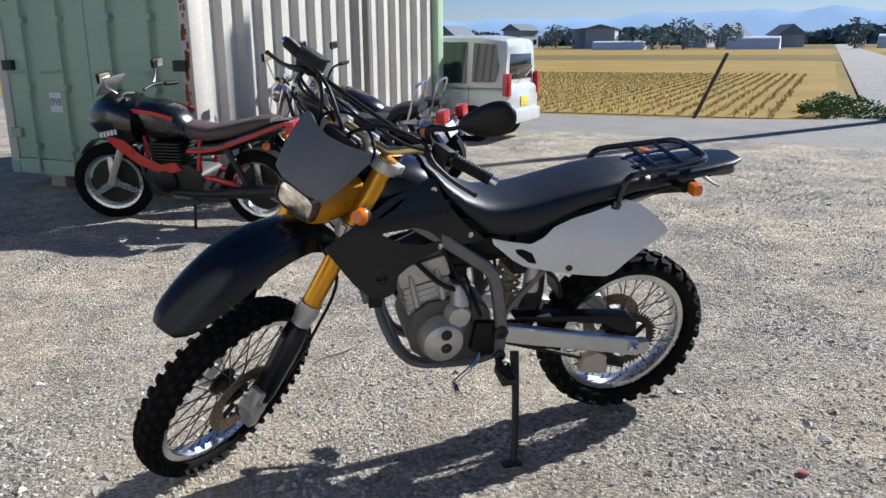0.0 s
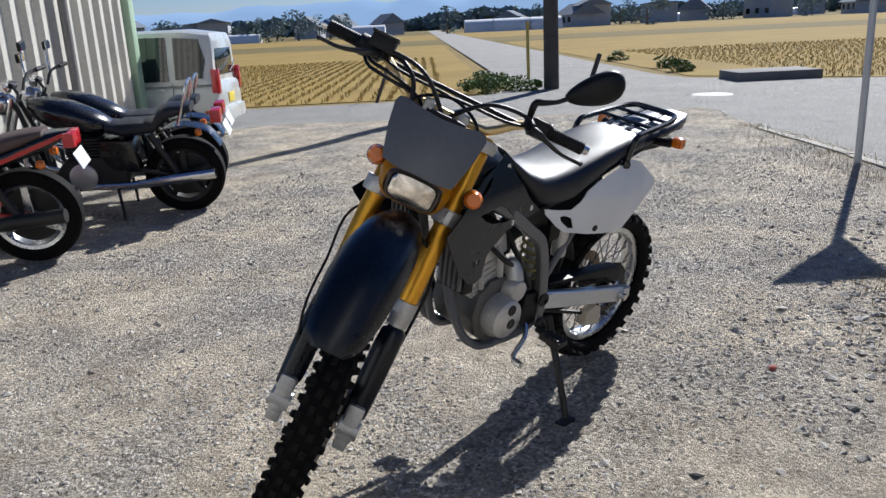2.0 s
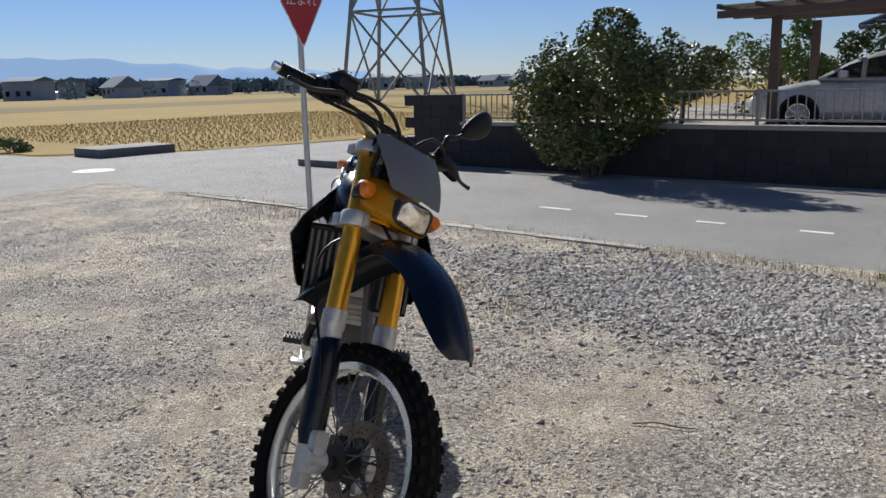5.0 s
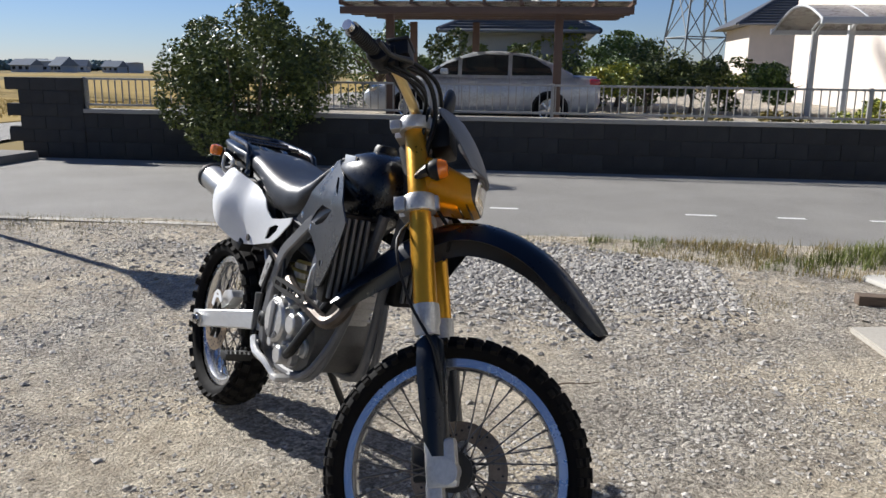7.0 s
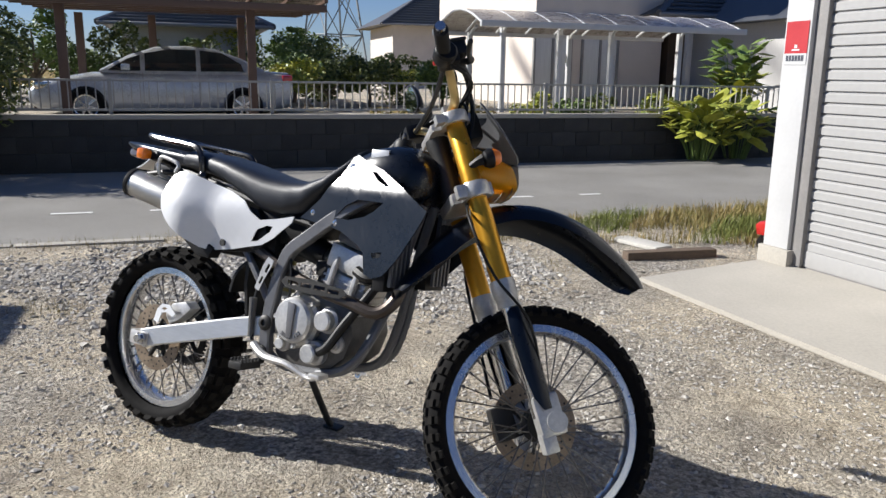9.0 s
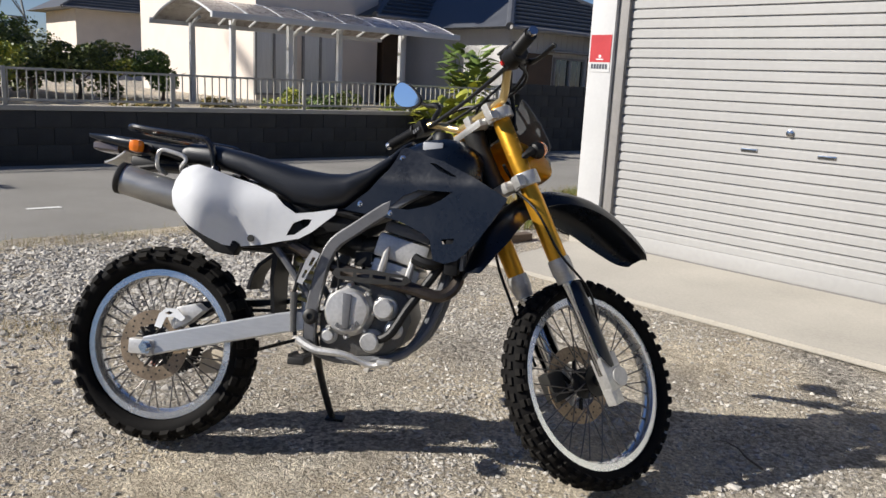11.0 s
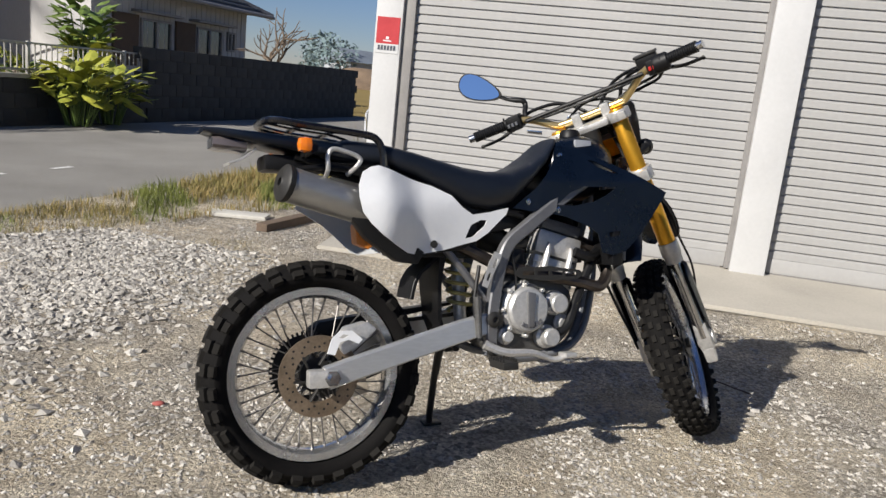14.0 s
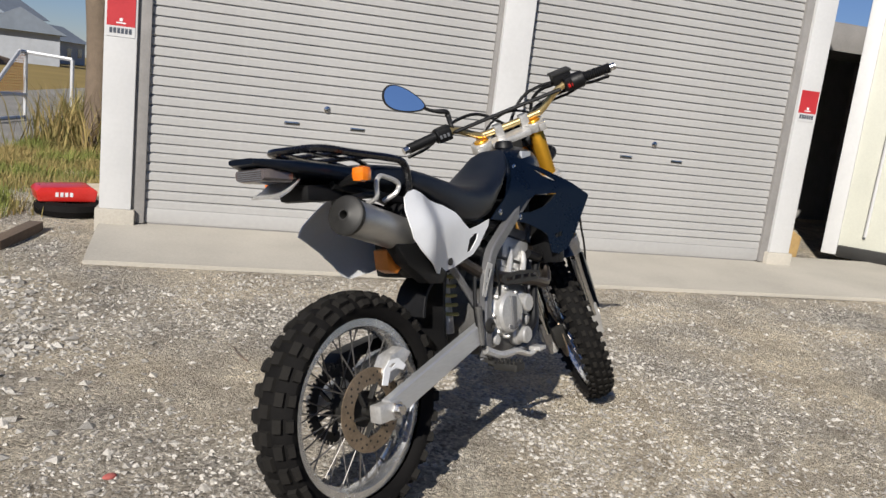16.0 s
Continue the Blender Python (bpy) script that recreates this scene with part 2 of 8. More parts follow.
M_clear = mat("clear_lens", (0.78, 0.70, 0.60), 0.10, var=0.75, scale=28, metal=0.9, coat=0.6)
M_mirror = mat("mirror_glass", (0.85, 0.88, 0.92), 0.02, metal=1.0, var=0.02, rvar=0.01)
M_carsilver = mat("silver_car_paint", (0.47, 0.49, 0.51), 0.25, metal=0.25, var=0.04, coat=0.5, scale=2)
M_carwhite = mat("pearl_car_paint", (0.60, 0.615, 0.585), 0.25, var=0.05, coat=0.5, scale=2)
M_glass = mat("dark_glass", (0.018, 0.024, 0.024), 0.05, var=0.2, spec=0.8, rvar=0.02)
M_signred = mat("sign_red", (0.42, 0.025, 0.03), 0.4, var=0.15)
M_signback = mat("bare_aluminium", (0.50, 0.51, 0.52), 0.4, metal=0.5, var=0.1)
M_stucco = mat("pale_stucco", (0.62, 0.55, 0.48), 0.9, var=0.1, scale=2, fine=90, bump=0.1)
M_siding = mat("grey_siding", (0.46, 0.45, 0.44), 0.8, var=0.15, scale=1, fine=40, stretch=(1, 1, 0.2))
M_roof = mat("slate_roof_tile", (0.075, 0.08, 0.09), 0.5, var=0.3, scale=3, fine=30, bump=0.2)
M_timber = mat("dark_timber", (0.10, 0.065, 0.04), 0.8, var=0.35, scale=4, fine=60, bump=0.15)
M_steelpole = mat("galvanised_pole", (0.50, 0.51, 0.52), 0.45, metal=0.4, var=0.12)
M_pole = mat("weathered_pole", (0.085, 0.075, 0.065), 0.9, var=0.35, scale=6, fine=60, bump=0.3)
M_carport = mat("brown_aluminium", (0.12, 0.075, 0.055), 0.45, metal=0.3, var=0.15)
M_poly = mat("smoked_polycarbonate", (0.30, 0.27, 0.25), 0.25, var=0.1)
M_curtain = mat("pale_curtain", (0.62, 0.62, 0.60), 0.8, var=0.15, scale=3, stretch=(8, 8, 0.5))
M_pylon = mat("pylon_steel", (0.25, 0.27, 0.28), 0.6, metal=0.2, var=0.1)
# far foliage paled and blued: the distance haze is mixed into its colour
M_far1 = mat("hazed_far_wood", (0.20, 0.27, 0.28), 0.95, col2=(0.11, 0.16, 0.16), scale=0.3, fine=2, island=0.4)
# roof tile lightened towards blue-grey, haze of distance painted in
M_farroof = mat("hazed_far_roof", (0.20, 0.23, 0.27), 0.9, var=0.2, scale=0.3, fine=2, spec=0.1)
# distance haze painted as pale blue; emission stands in for the hazy light
M_mount = mat("mountain_haze_glow", (0.24, 0.34, 0.47), 1.0, var=0.12, scale=0.003, fine=0.02, spec=0.0, emit=0.75)
M_plasticw = mat("greenhouse_sheet", (0.72, 0.74, 0.75), 0.5, var=0.1, scale=0.3, fine=4)
M_paintline = mat("road_paint", (0.72, 0.71, 0.68), 0.8, var=0.25, scale=4, fine=60)
M_bluebarrel = mat("blue_barrel", (0.03, 0.16, 0.42), 0.5, var=0.2)
M_pot = mat("terracotta", (0.40, 0.20, 0.12), 0.85, var=0.2)
M_wood = mat("weathered_timber", (0.14, 0.10, 0.07), 0.9, var=0.4, scale=5, fine=70, bump=0.25, stretch=(0.3, 1, 1))
M_bars = mat("sign_ink", (0.05, 0.06, 0.08), 0.5, var=0.1)


# ---- mesh helpers ----
UPWARD = ("ground", "gravel_yard", "road", "road_marking", "field_1", "field_2", "garden_ground", "far_field_strip", "manhole_cover")

def part(name, bm, material, parent=None, label="", smooth=35, m=None):
    """Links a bmesh as one mesh object under a thing or a part."""
    me = bpy.data.meshes.new(name)
    if m is not None:
        bm.transform(m)
    bmesh.ops.recalc_face_normals(bm, faces=bm.faces)
    bm.to_mesh(me)
    bm.free()
    if name in UPWARD and me.polygons[0].normal.z < 0:
        me.flip_normals()
    for p in me.polygons:
        p.use_smooth = smooth > 0
    if smooth > 0:
        me.set_sharp_from_angle(angle=radians(smooth))
    me.materials.append(material)
    ob = new(name, me)
    if parent is not None:
        ob.parent = parent
    if label:
        tagged(ob, label=label)
    return ob


def thing(name, label, category, m=None, group="", kind=""):
    """An empty at a thing's base that carries its parts."""
    ob = new(name)
    ob.empty_display_size = 0.1
    if m is not None:
        ob.matrix_world = m
    return tagged(ob, label, category, group, kind)


def mesh_from(name, verts, faces, material, parent=None, smooth=0):
    me = bpy.data.meshes.new(name)
    me.from_pydata(verts, [], faces)
    me.update()
    if smooth:
        for p in me.polygons:
            p.use_smooth = True
        me.set_sharp_from_angle(angle=radians(smooth))
    me.materials.append(material)
    ob = new(name, me)
    if parent is not None:
        ob.parent = parent
    return ob


def box(bm, x0, x1, y0, y1, z0, z1, bevel=0.0, m=None):
    vs = [bm.verts.new(p) for p in ((x0, y0, z0), (x1, y0, z0), (x1, y1, z0), (x0, y1, z0), (x0, y0, z1), (x1, y0, z1), (x1, y1, z1), (x0, y1, z1))]
    fs = [bm.faces.new([vs[i] for i in f]) for f in ((3, 2, 1, 0), (4, 5, 6, 7), (0, 1, 5, 4), (1, 2, 6, 5), (2, 3, 7, 6), (3, 0, 4, 7))]
    if bevel:
        es = list({e for f in fs for e in f.edges})
        r = bmesh.ops.bevel(bm, geom=es, offset=bevel, segments=2, affect="EDGES", profile=0.6)
        vs = list({v for f in r["faces"] for v in f.verts} | {v for v in vs if v.is_valid})
    if m is not None:
        bmesh.ops.transform(bm, matrix=m, verts=[v for v in vs if v.is_valid])
    return bm


def catmull(pts, k):
    pts = [Vector(p) for p in pts]
    if k <= 1 or len(pts) < 3:
        return pts
    out = []
    for i in range(len(pts) - 1):
        p0, p1, p2, p3 = pts[max(i - 1, 0)], pts[i], pts[i + 1], pts[min(i + 2, len(pts) - 1)]
        for j in range(k):
            t = j / k
            out.append(0.5 * ((2 * p1) + (p2 - p0) * t + (2 * p0 - 5 * p1 + 4 * p2 - p3) * t * t + (3 * p1 - p0 - 3 * p2 + p3) * t ** 3))
    return out + [pts[-1]]


def tube(bm, pts, r, n=8, k=1, flat=None, up=(0, 0, 1), cap=True):
    """A round tube (or, with flat=(w, h), a rectangular bar) along points; r may be a list."""
    pts = catmull(pts, k)
    N = len(pts)
    rs = r if isinstance(r, (list, tuple)) else [r]
    rings = []
    prev = None
    for i, p in enumerate(pts):
        d = (pts[min(i + 1, N - 1)] - pts[max(i - 1, 0)]).normalized()
        if prev is None:
            a = Vector(up).cross(d)
            if a.length < 1e-3:
                a = Vector((1, 0, 0)).cross(d)
            a.normalize()
        else:
            a = (prev - d * prev.dot(d)).normalized()
        prev = a
        b = d.cross(a)
        f = i / max(1, N - 1) * (len(rs) - 1)
        lo = int(min(f, len(rs) - 1))
        rad = rs[lo] + (rs[min(lo + 1, len(rs) - 1)] - rs[lo]) * (f - lo)
        if flat:
            w, h = flat[0] / 2 * rad, flat[1] / 2 * rad
            c = min(w, h) * 0.3
            ring = [p + a * x + b * y for x, y in ((-w, -h + c), (-w + c, -h), (w - c, -h), (w, -h + c), (w, h - c), (w - c, h), (-w + c, h), (-w, h - c))]
        else:
            ring = [p + (a * math.cos(2 * math.pi * j / n) + b * math.sin(2 * math.pi * j / n)) * rad for j in range(n)]
        rings.append([bm.verts.new(q) for q in ring])
    for a, b in zip(rings, rings[1:]):
        for j in range(len(a)):
            bm.faces.new((a[j], a[(j + 1) % len(a)], b[(j + 1) % len(a)], b[j]))
    if cap:
        bm.faces.new(rings[0][::-1]), bm.faces.new(rings[-1])
    return bm


def lathe(bm, prof, n=24, m=None, close=False):
    """Turns a profile of (radius, height) about the local z axis."""
    rings = []
    for r, h in prof:
        if r < 1e-5:
            rings.append([bm.verts.new((0, 0, h))])
        else:
            rings.append([bm.verts.new((r * math.cos(2 * math.pi * j / n), r * math.sin(2 * math.pi * j / n), h)) for j in range(n)])
    pairs = list(zip(rings, rings[1:])) + ([(rings[-1], rings[0])] if close else [])
    for a, b in pairs:
        for j in range(n):
            k = (j + 1) % n
            if len(a) == 1:
                bm.faces.new((a[0], b[j], b[k]))
            elif len(b) == 1:
                bm.faces.new((a[j], a[k], b[0]))
            else:
                bm.faces.new((a[j], a[k], b[k], b[j]))
    if m is not None:
        bmesh.ops.transform(bm, matrix=m, verts=[v for ring in rings for v in ring])
    return bm


AXY = Matrix.Rotation(radians(-90), 4, "X")  # local z becomes +y


def along_y(x, y, z):
    return Matrix.Translation((x, y, z)) @ AXY


def plate(bm, outline, yf, thick, holes=(), cuts=2, bevel=0.0):
    """A curved plate: an outline in x, z (with holes), bent by y = yf(x, z), with thickness."""
    edges = []
    for loop in (outline, *holes):
        vs = [bm.verts.new((x, 0, z)) for x, z in loop]
        edges += [bm.edges.new((a, b)) for a, b in zip(vs, vs[1:] + vs[:1])]
    bmesh.ops.triangle_fill(bm, use_beauty=True, edges=edges)
    for _ in range(cuts):
        bmesh.ops.subdivide_edges(bm, edges=[e for e in bm.edges if e.calc_length() > 0.035], cuts=1)
        bmesh.ops.triangulate(bm, faces=[f for f in bm.faces if len(f.verts) > 4])
    for v in bm.verts:
        v.co.y = yf(v.co.x, v.co.z)
    bmesh.ops.recalc_face_normals(bm, faces=bm.faces)
    bmesh.ops.solidify(bm, geom=list(bm.faces), thickness=thick)
    return bm


def prism(bm, outline, y0, y1, bevel=0.0, m=None):
    """An outline in x, z drawn out along y, with softened edges."""
    a = [bm.verts.new((x, y0, z)) for x, z in outline]
    b = [bm.verts.new((x, y1, z)) for x, z in outline]
    fs = [bm.faces.new(a), bm.faces.new(b[::-1])]
    for i in range(len(a)):
        j = (i + 1) % len(a)
        fs.append(bm.faces.new((a[j], a[i], b[i], b[j])))
    vs = a + b
    if bevel:
        r = bmesh.ops.bevel(bm, geom=list({e for f in fs for e in f.edges}), offset=bevel, segments=2, affect="EDGES", profile=0.6)
        vs = list({v for f in r["faces"] for v in f.verts} | {v for v in vs if v.is_valid})
    if m is not None:
        bmesh.ops.transform(bm, matrix=m, verts=[v for v in vs if v.is_valid])
    return bm


def loft(bm, rings, caps=True):
    """Skins closed rings of equal length."""
    vr = [[bm.verts.new(p) for p in ring] for ring in rings]
    for a, b in zip(vr, vr[1:]):
        for j in range(len(a)):
            k = (j + 1) % len(a)
            bm.faces.new((a[j], a[k], b[k], b[j]))
    if caps:
        bm.faces.new(vr[0][::-1]), bm.faces.new(vr[-1])
    return bm


def superring(x, z0, z1, hw, n=16, p=2.6, axis="x", c=0.0):
    """A rounded-box ring across the x axis between heights z0 and z1, hw wide to each side."""
    out = []
    for j in range(n):
        a = 2 * math.pi * (j + 0.5) / n
        ca, sa = math.cos(a), math.sin(a)
        yy = hw * math.copysign(abs(ca) ** (2 / p), ca)
        zz = (z0 + z1) / 2 + (z1 - z0) / 2 * math.copysign(abs(sa) ** (2 / p), sa)
        out.append((x, c + yy, zz))
    return out


B = bmesh.new
# ---- the setting ----
RA = radians(50)
U = Vector((math.cos(RA), math.sin(RA), 0))     # along the road
N = Vector((-math.sin(RA), math.cos(RA), 0))    # across it, away from the yard
ROADM = Matrix(((U.x, N.x, 0, 0), (U.y, N.y, 0, 0), (0, 0, 1, 0), (0, 0, 0, 1)))  # (s, n, z) to the world


def W(s, n, z=0.0):
    return U * s + N * n + Vector((0, 0, z))


def sheet(name, outline, z, material, label, category, m=ROADM, cuts=0):
    bm = B()
    area = sum(a[0] * b[1] - b[0] * a[1] for a, b in zip(outline, outline[1:] + outline[:1]))
    vs = [bm.verts.new((*p, z)) for p in (outline if area > 0 else outline[::-1])]
    for tri in geometry.tessellate_polygon([[v.co for v in vs]]):
        bm.faces.new([vs[i] for i in tri])
    ob = part(name, bm, material, None, "", 0, m)
    return tagged(ob, label, category, kind="structure")


def ring_sheet(name, radius, z, material, label):
    """One ground sheet out to the horizon, finer near the middle."""
    bm = B()
    rs = [0.0, 4, 8, 14, 25, 60, 200, 700, radius]
    rings = [[bm.verts.new((0, 0, z))]]
    for r in rs[1:]:
        rings.append([bm.verts.new((r * math.cos(j * math.pi / 24), r * math.sin(j * math.pi / 24), z)) for j in range(48)])
    for a, b in zip(rings, rings[1:]):
        for j in range(48):
            k = (j + 1) % 48
            bm.faces.new((a[0], b[j], b[k]) if len(a) == 1 else (a[j], b[j], b[k], a[k]))
    return tagged(part(name, bm, material, None, "", 0), label, "ground", kind="structure")


ring_sheet("ground", 3000, -0.06, M_farland, "wide flat farmland plain reaching to the horizon")
# gravel yard, with gentle unevenness
bm = B()
bmesh.ops.create_grid(bm, x_segments=110, y_segments=110, size=1)
for v in bm.verts:
    s, n = -8.7 + (v.co.x + 1) * 0.5 * 33, -22 + (v.co.y + 1) * 0.5 * 25.45
    if n > 3.4:
        n += 0.05 * math.sin(s * 2.1) + 0.03 * math.sin(s * 5.3)
    if s < -8.6:
        s += 0.3 * math.sin(n * 0.9) + 0.12 * math.sin(n * 2.7)
    p = W(s, n)
    near = min(1, max(0, (Vector((p.x - 0.7, p.y, 0)).length - 1.2) / 2))
    v.co = (p.x, p.y, (noise.noise(p * 0.55) * 0.022 + noise.noise(p * 2.2) * 0.008) * near + 0.0)
tagged(part("gravel_yard", bm, M_gravel, None, "", 60), "pale grey crushed gravel yard with dusty trodden patches", "ground", kind="structure")
# roads
sheet("road", [(-8.4, 3.3), (60, 3.3), (60, 7.75), (-8.0, 7.75), (-8.6, 11), (-8.8, 60), (-12.0, 60), (-11.4, 12), (-12.6, 7.5), (-14.5, 5.2), (-16.5, 4.95), (-420, 4.95), (-420, 1.35), (-14, 1.35), (-12.6, 0.6), (-12.0, -1.5), (-11.6, -60), (-8.3, -60)], -0.012, M_asphalt, "narrow worn grey asphalt road with a side lane", "road")
dash = B()
for s in (-1.75, -0.9, -0.12, 0.78, 2.6, 3.4, 4.2):
    a = 0.17 + 0.05 * math.sin(s * 7)
    vs = [dash.verts.new(W(s + dx, 4.72 + dn, -0.007)) for dx, dn in ((-a, -0.03), (a, -0.035), (a * 0.96, 0.035), (-a * 1.04, 0.03))]
    dash.faces.new(vs)
tagged(part("road_marking", dash, M_paintline, None, "", 0), "faded short white dashes painted on the asphalt", "road marking", kind="structure")
# fields
for nm, out, lab in (("field_1", [(-12.9, 0.2), (-14.5, 0.9), (-140, 0.9), (-140, -70), (-12.2, -70)], "golden harvested rice field with stubble rows"),
                     ("field_2", [(-15.6, 5.6), (-12.9, 8.5), (-12.0, 13), (-12.4, 120), (-170, 120), (-170, 5.6)], "golden harvested rice field beside the lane")):
    sheet(nm, out, -0.045, M_field, lab, "field")
# ---- garage with two roller shutters ----
GA = radians(-36.2)
GD = Vector((math.cos(GA), math.sin(GA), 0))
GM = Matrix.Translation((1.446, 3.642, 0)) @ Matrix.Rotation(GA, 4, "Z")  # x along the front, y into the building

garage = thing("garage", "white steel garage with two pale roller shutters", "garage", GM)


def shutter(parent, x0, x1, y, top):
    sh = new("roller_shutter")
    sh.parent = parent
    tagged(sh, label="closed pale ribbed roller shutter")
    w = x1 - x0
    bm = B()
    # one slat: a flat band with a rolled groove below
    prof = [(0.000, 0.010), (0.004, 0.000), (0.047, 0.000), (0.053, 0.005), (0.057, 0.013), (0.0655, 0.014)]
    for a, b in zip(prof, prof[1:]):
        vs = [bm.verts.new(p) for p in ((0, a[1], a[0]), (w, a[1], a[0]), (w, b[1], b[0]), (0, b[1], b[0]))]
        bm.faces.new(vs)
    bmesh.ops.remove_doubles(bm, verts=bm.verts, dist=1e-5)
    me = bpy.data.meshes.new("slat")
    bm.to_mesh(me)
    bm.free()
    me.materials.append(M_shutter)
    z = 0.17
    while z < top:
        s = new("slat", me)
        s.parent = sh
        s.location = (x0, y, z)
        z += 0.066
    bm = B()
    box(bm, x0, x1, y - 0.004, y + 0.02, 0.068, 0.172, 0.006)
    part("bottom_rail", bm, M_shutter, sh, "grey weathered bottom rail")
    bm = B()
    box(bm, x0 + 0.02, x1 - 0.02, y + 0.002, y + 0.03, 0.05, 0.068)
    part("rubber_seal", bm, M_rail, sh)
    for hx in (0.40, 0.597):
        bm = B()
        cx = x0 + (x1 - x0) * hx + 0.0
        box(bm, cx - 0.055, cx + 0.055, y - 0.006, y + 0.002, 0.849, 0.873, 0.004)
        h = part("handle", bm, M_chrome, sh, "small recessed pull handle")
        bm = B()
        box(bm, cx - 0.045, cx + 0.045, y - 0.008, y - 0.005, 0.852, 0.864)
        part("handle_recess", bm, M_dark, sh)
    bm = B()
    cx = x0 + (x1 - x0) * 0.50
    lathe(bm, [(0.024, 0), (0.024, 0.008), (0.012, 0.012), (0, 0.012)], 14, Matrix.Translation((cx, y, 0.985)) @ Matrix.Rotation(radians(90), 4, "X"))
    part("lock", bm, M_chrome, sh, "round steel lock")


def post(parent, x0, x1, y0, y1, base=True):
    bm = B()
    box(bm, x0, x1, y0, y1, 0.16 if base else 0.05, 3.3, 0.006)
    p = part("column", bm, M_white, parent, "white painted steel column")
    if base:
        bm = B()
        box(bm, x0 - 0.025, x1 + 0.025, y0 - 0.02, y1 + 0.02, -0.02, 0.16, 0.008)
        part("plinth", bm, M_concrete, p, "small concrete plinth")
    return p


post(garage, -0.205, 0.0, 0.0, 0.26)
post(garage, 5.27, 5.475, 0.0, 0.26)
post(garage, 2.55, 2.785, -0.012, 0.20, False)
for x0, x1 in ((0.0, 0.085), (2.785, 2.80), (2.515, 2.55), (5.20, 5.27)):
    bm = B()
    box(bm, x0, x1, 0.03, 0.19, 0.065, 2.75, 0.004)
    part("guide_rail", bm, M_rail, garage, "grey shutter guide rail")
shutter(garage, 0.085, 2.515, 0.062, 2.7)
shutter(garage, 2.80, 5.20, 0.062, 2.7)
bm = B()
box(bm, -0.2, 5.4, 0.015, 0.34, 2.7, 3.3, 0.01)
part("fascia", bm, M_white, garage)
bm = B()
box(bm, -0.2, 5.43, 0.35, 6.5, 0.05, 0.06)
box(bm, -0.2, -0.12, 0.27, 6.5, 0.05, 3.2)
box(bm, 5.35, 5.43, 0.27, 6.5, 0.05, 3.2)
box(bm, -0.1, 5.34, 6.4, 6.5, 0.06, 3.2)
part("side_wall", bm, M_white, garage)
bm = B()
box(bm, -0.4, 5.6, -0.25, 6.6, 3.3, 3.38)
part("roof", bm, M_rail, garage)
# apron slab
bm = B()
vs = [bm.verts.new(p) for p in ((-0.145, -1.015, 0), (9.0, -1.015, 0), (9.0, 0.36, 0), (-0.23, 0.36, 0), (-0.145, -1.015, 0.03), (9.0, -1.015, 0.03), (9.0, 0.36, 0.066), (-0.23, 0.36, 0.066))]
for f in ((3, 2, 1, 0), (4, 5, 6, 7), (0, 1, 5, 4), (1, 2, 6, 5), (2, 3, 7, 6), (3, 0, 4, 7)):
    bm.faces.new([vs[i] for i in f])
bmesh.ops.bevel(bm, geom=bm.edges, offset=0.006, segments=2, affect="EDGES")
ob = part("concrete_apron", bm, M_concrete)
ob.matrix_world = GM
tagged(ob, "pale concrete apron slab before the garage", "pavement", kind="structure")


def text_mesh(body, size, material, name, parent, m, thick=0.001):
    cu = bpy.data.curves.new(name, "FONT")
    cu.body, cu.size, cu.extrude, cu.align_x, cu.align_y = body, size, thick, "CENTER", "CENTER"
    tmp = bpy.data.objects.new(name, cu)
    me = bpy.data.meshes.new_from_object(tmp)
    bpy.data.objects.remove(tmp)
    me.materials.append(material)
    ob = new(name, me)
    ob.parent = parent
    ob.matrix_local = m
    return ob


FACE = Matrix.Rotation(radians(90), 4, "X")


def security_sign(x, z):
    s = thing("security_sign", "small red and white notice plate on a white column", "sign", GM @ Matrix.Translation((x, 0, z)), "column signs")
    bm = B()
    box(bm, -0.088, 0.088, -0.004, -0.0005, 0.068, 0.26)
    part("red_field", bm, M_signred, s)
    bm = B()
    box(bm, -0.088, 0.088, -0.004, -0.0005, 0, 0.068)
    part("white_field", bm, M_white, s)
    bm = B()
    for i in range(6):
        box(bm, -0.07 + i * 0.024, -0.053 + i * 0.024, -0.0065, -0.0042, 0.022, 0.056)
    part("lettering_bar", bm, M_bars, s)
    bm = B()
    box(bm, -0.03, 0.03, -0.0065, -0.0042, 0.085, 0.093)
    box(bm, -0.01, 0.01, -0.0065, -0.0042, 0.10, 0.12)
    part("small_print_bar", bm, M_panelw, s)


security_sign(-0.102, 1.316)
security_sign(5.372, 1.316)


# ---- shipping container ----
CM = Matrix.Translation(W(-2.35, -4.1)) @ Matrix.Rotation(RA + math.pi, 4, "Z")  # x along the long side away from the doors, y into the box


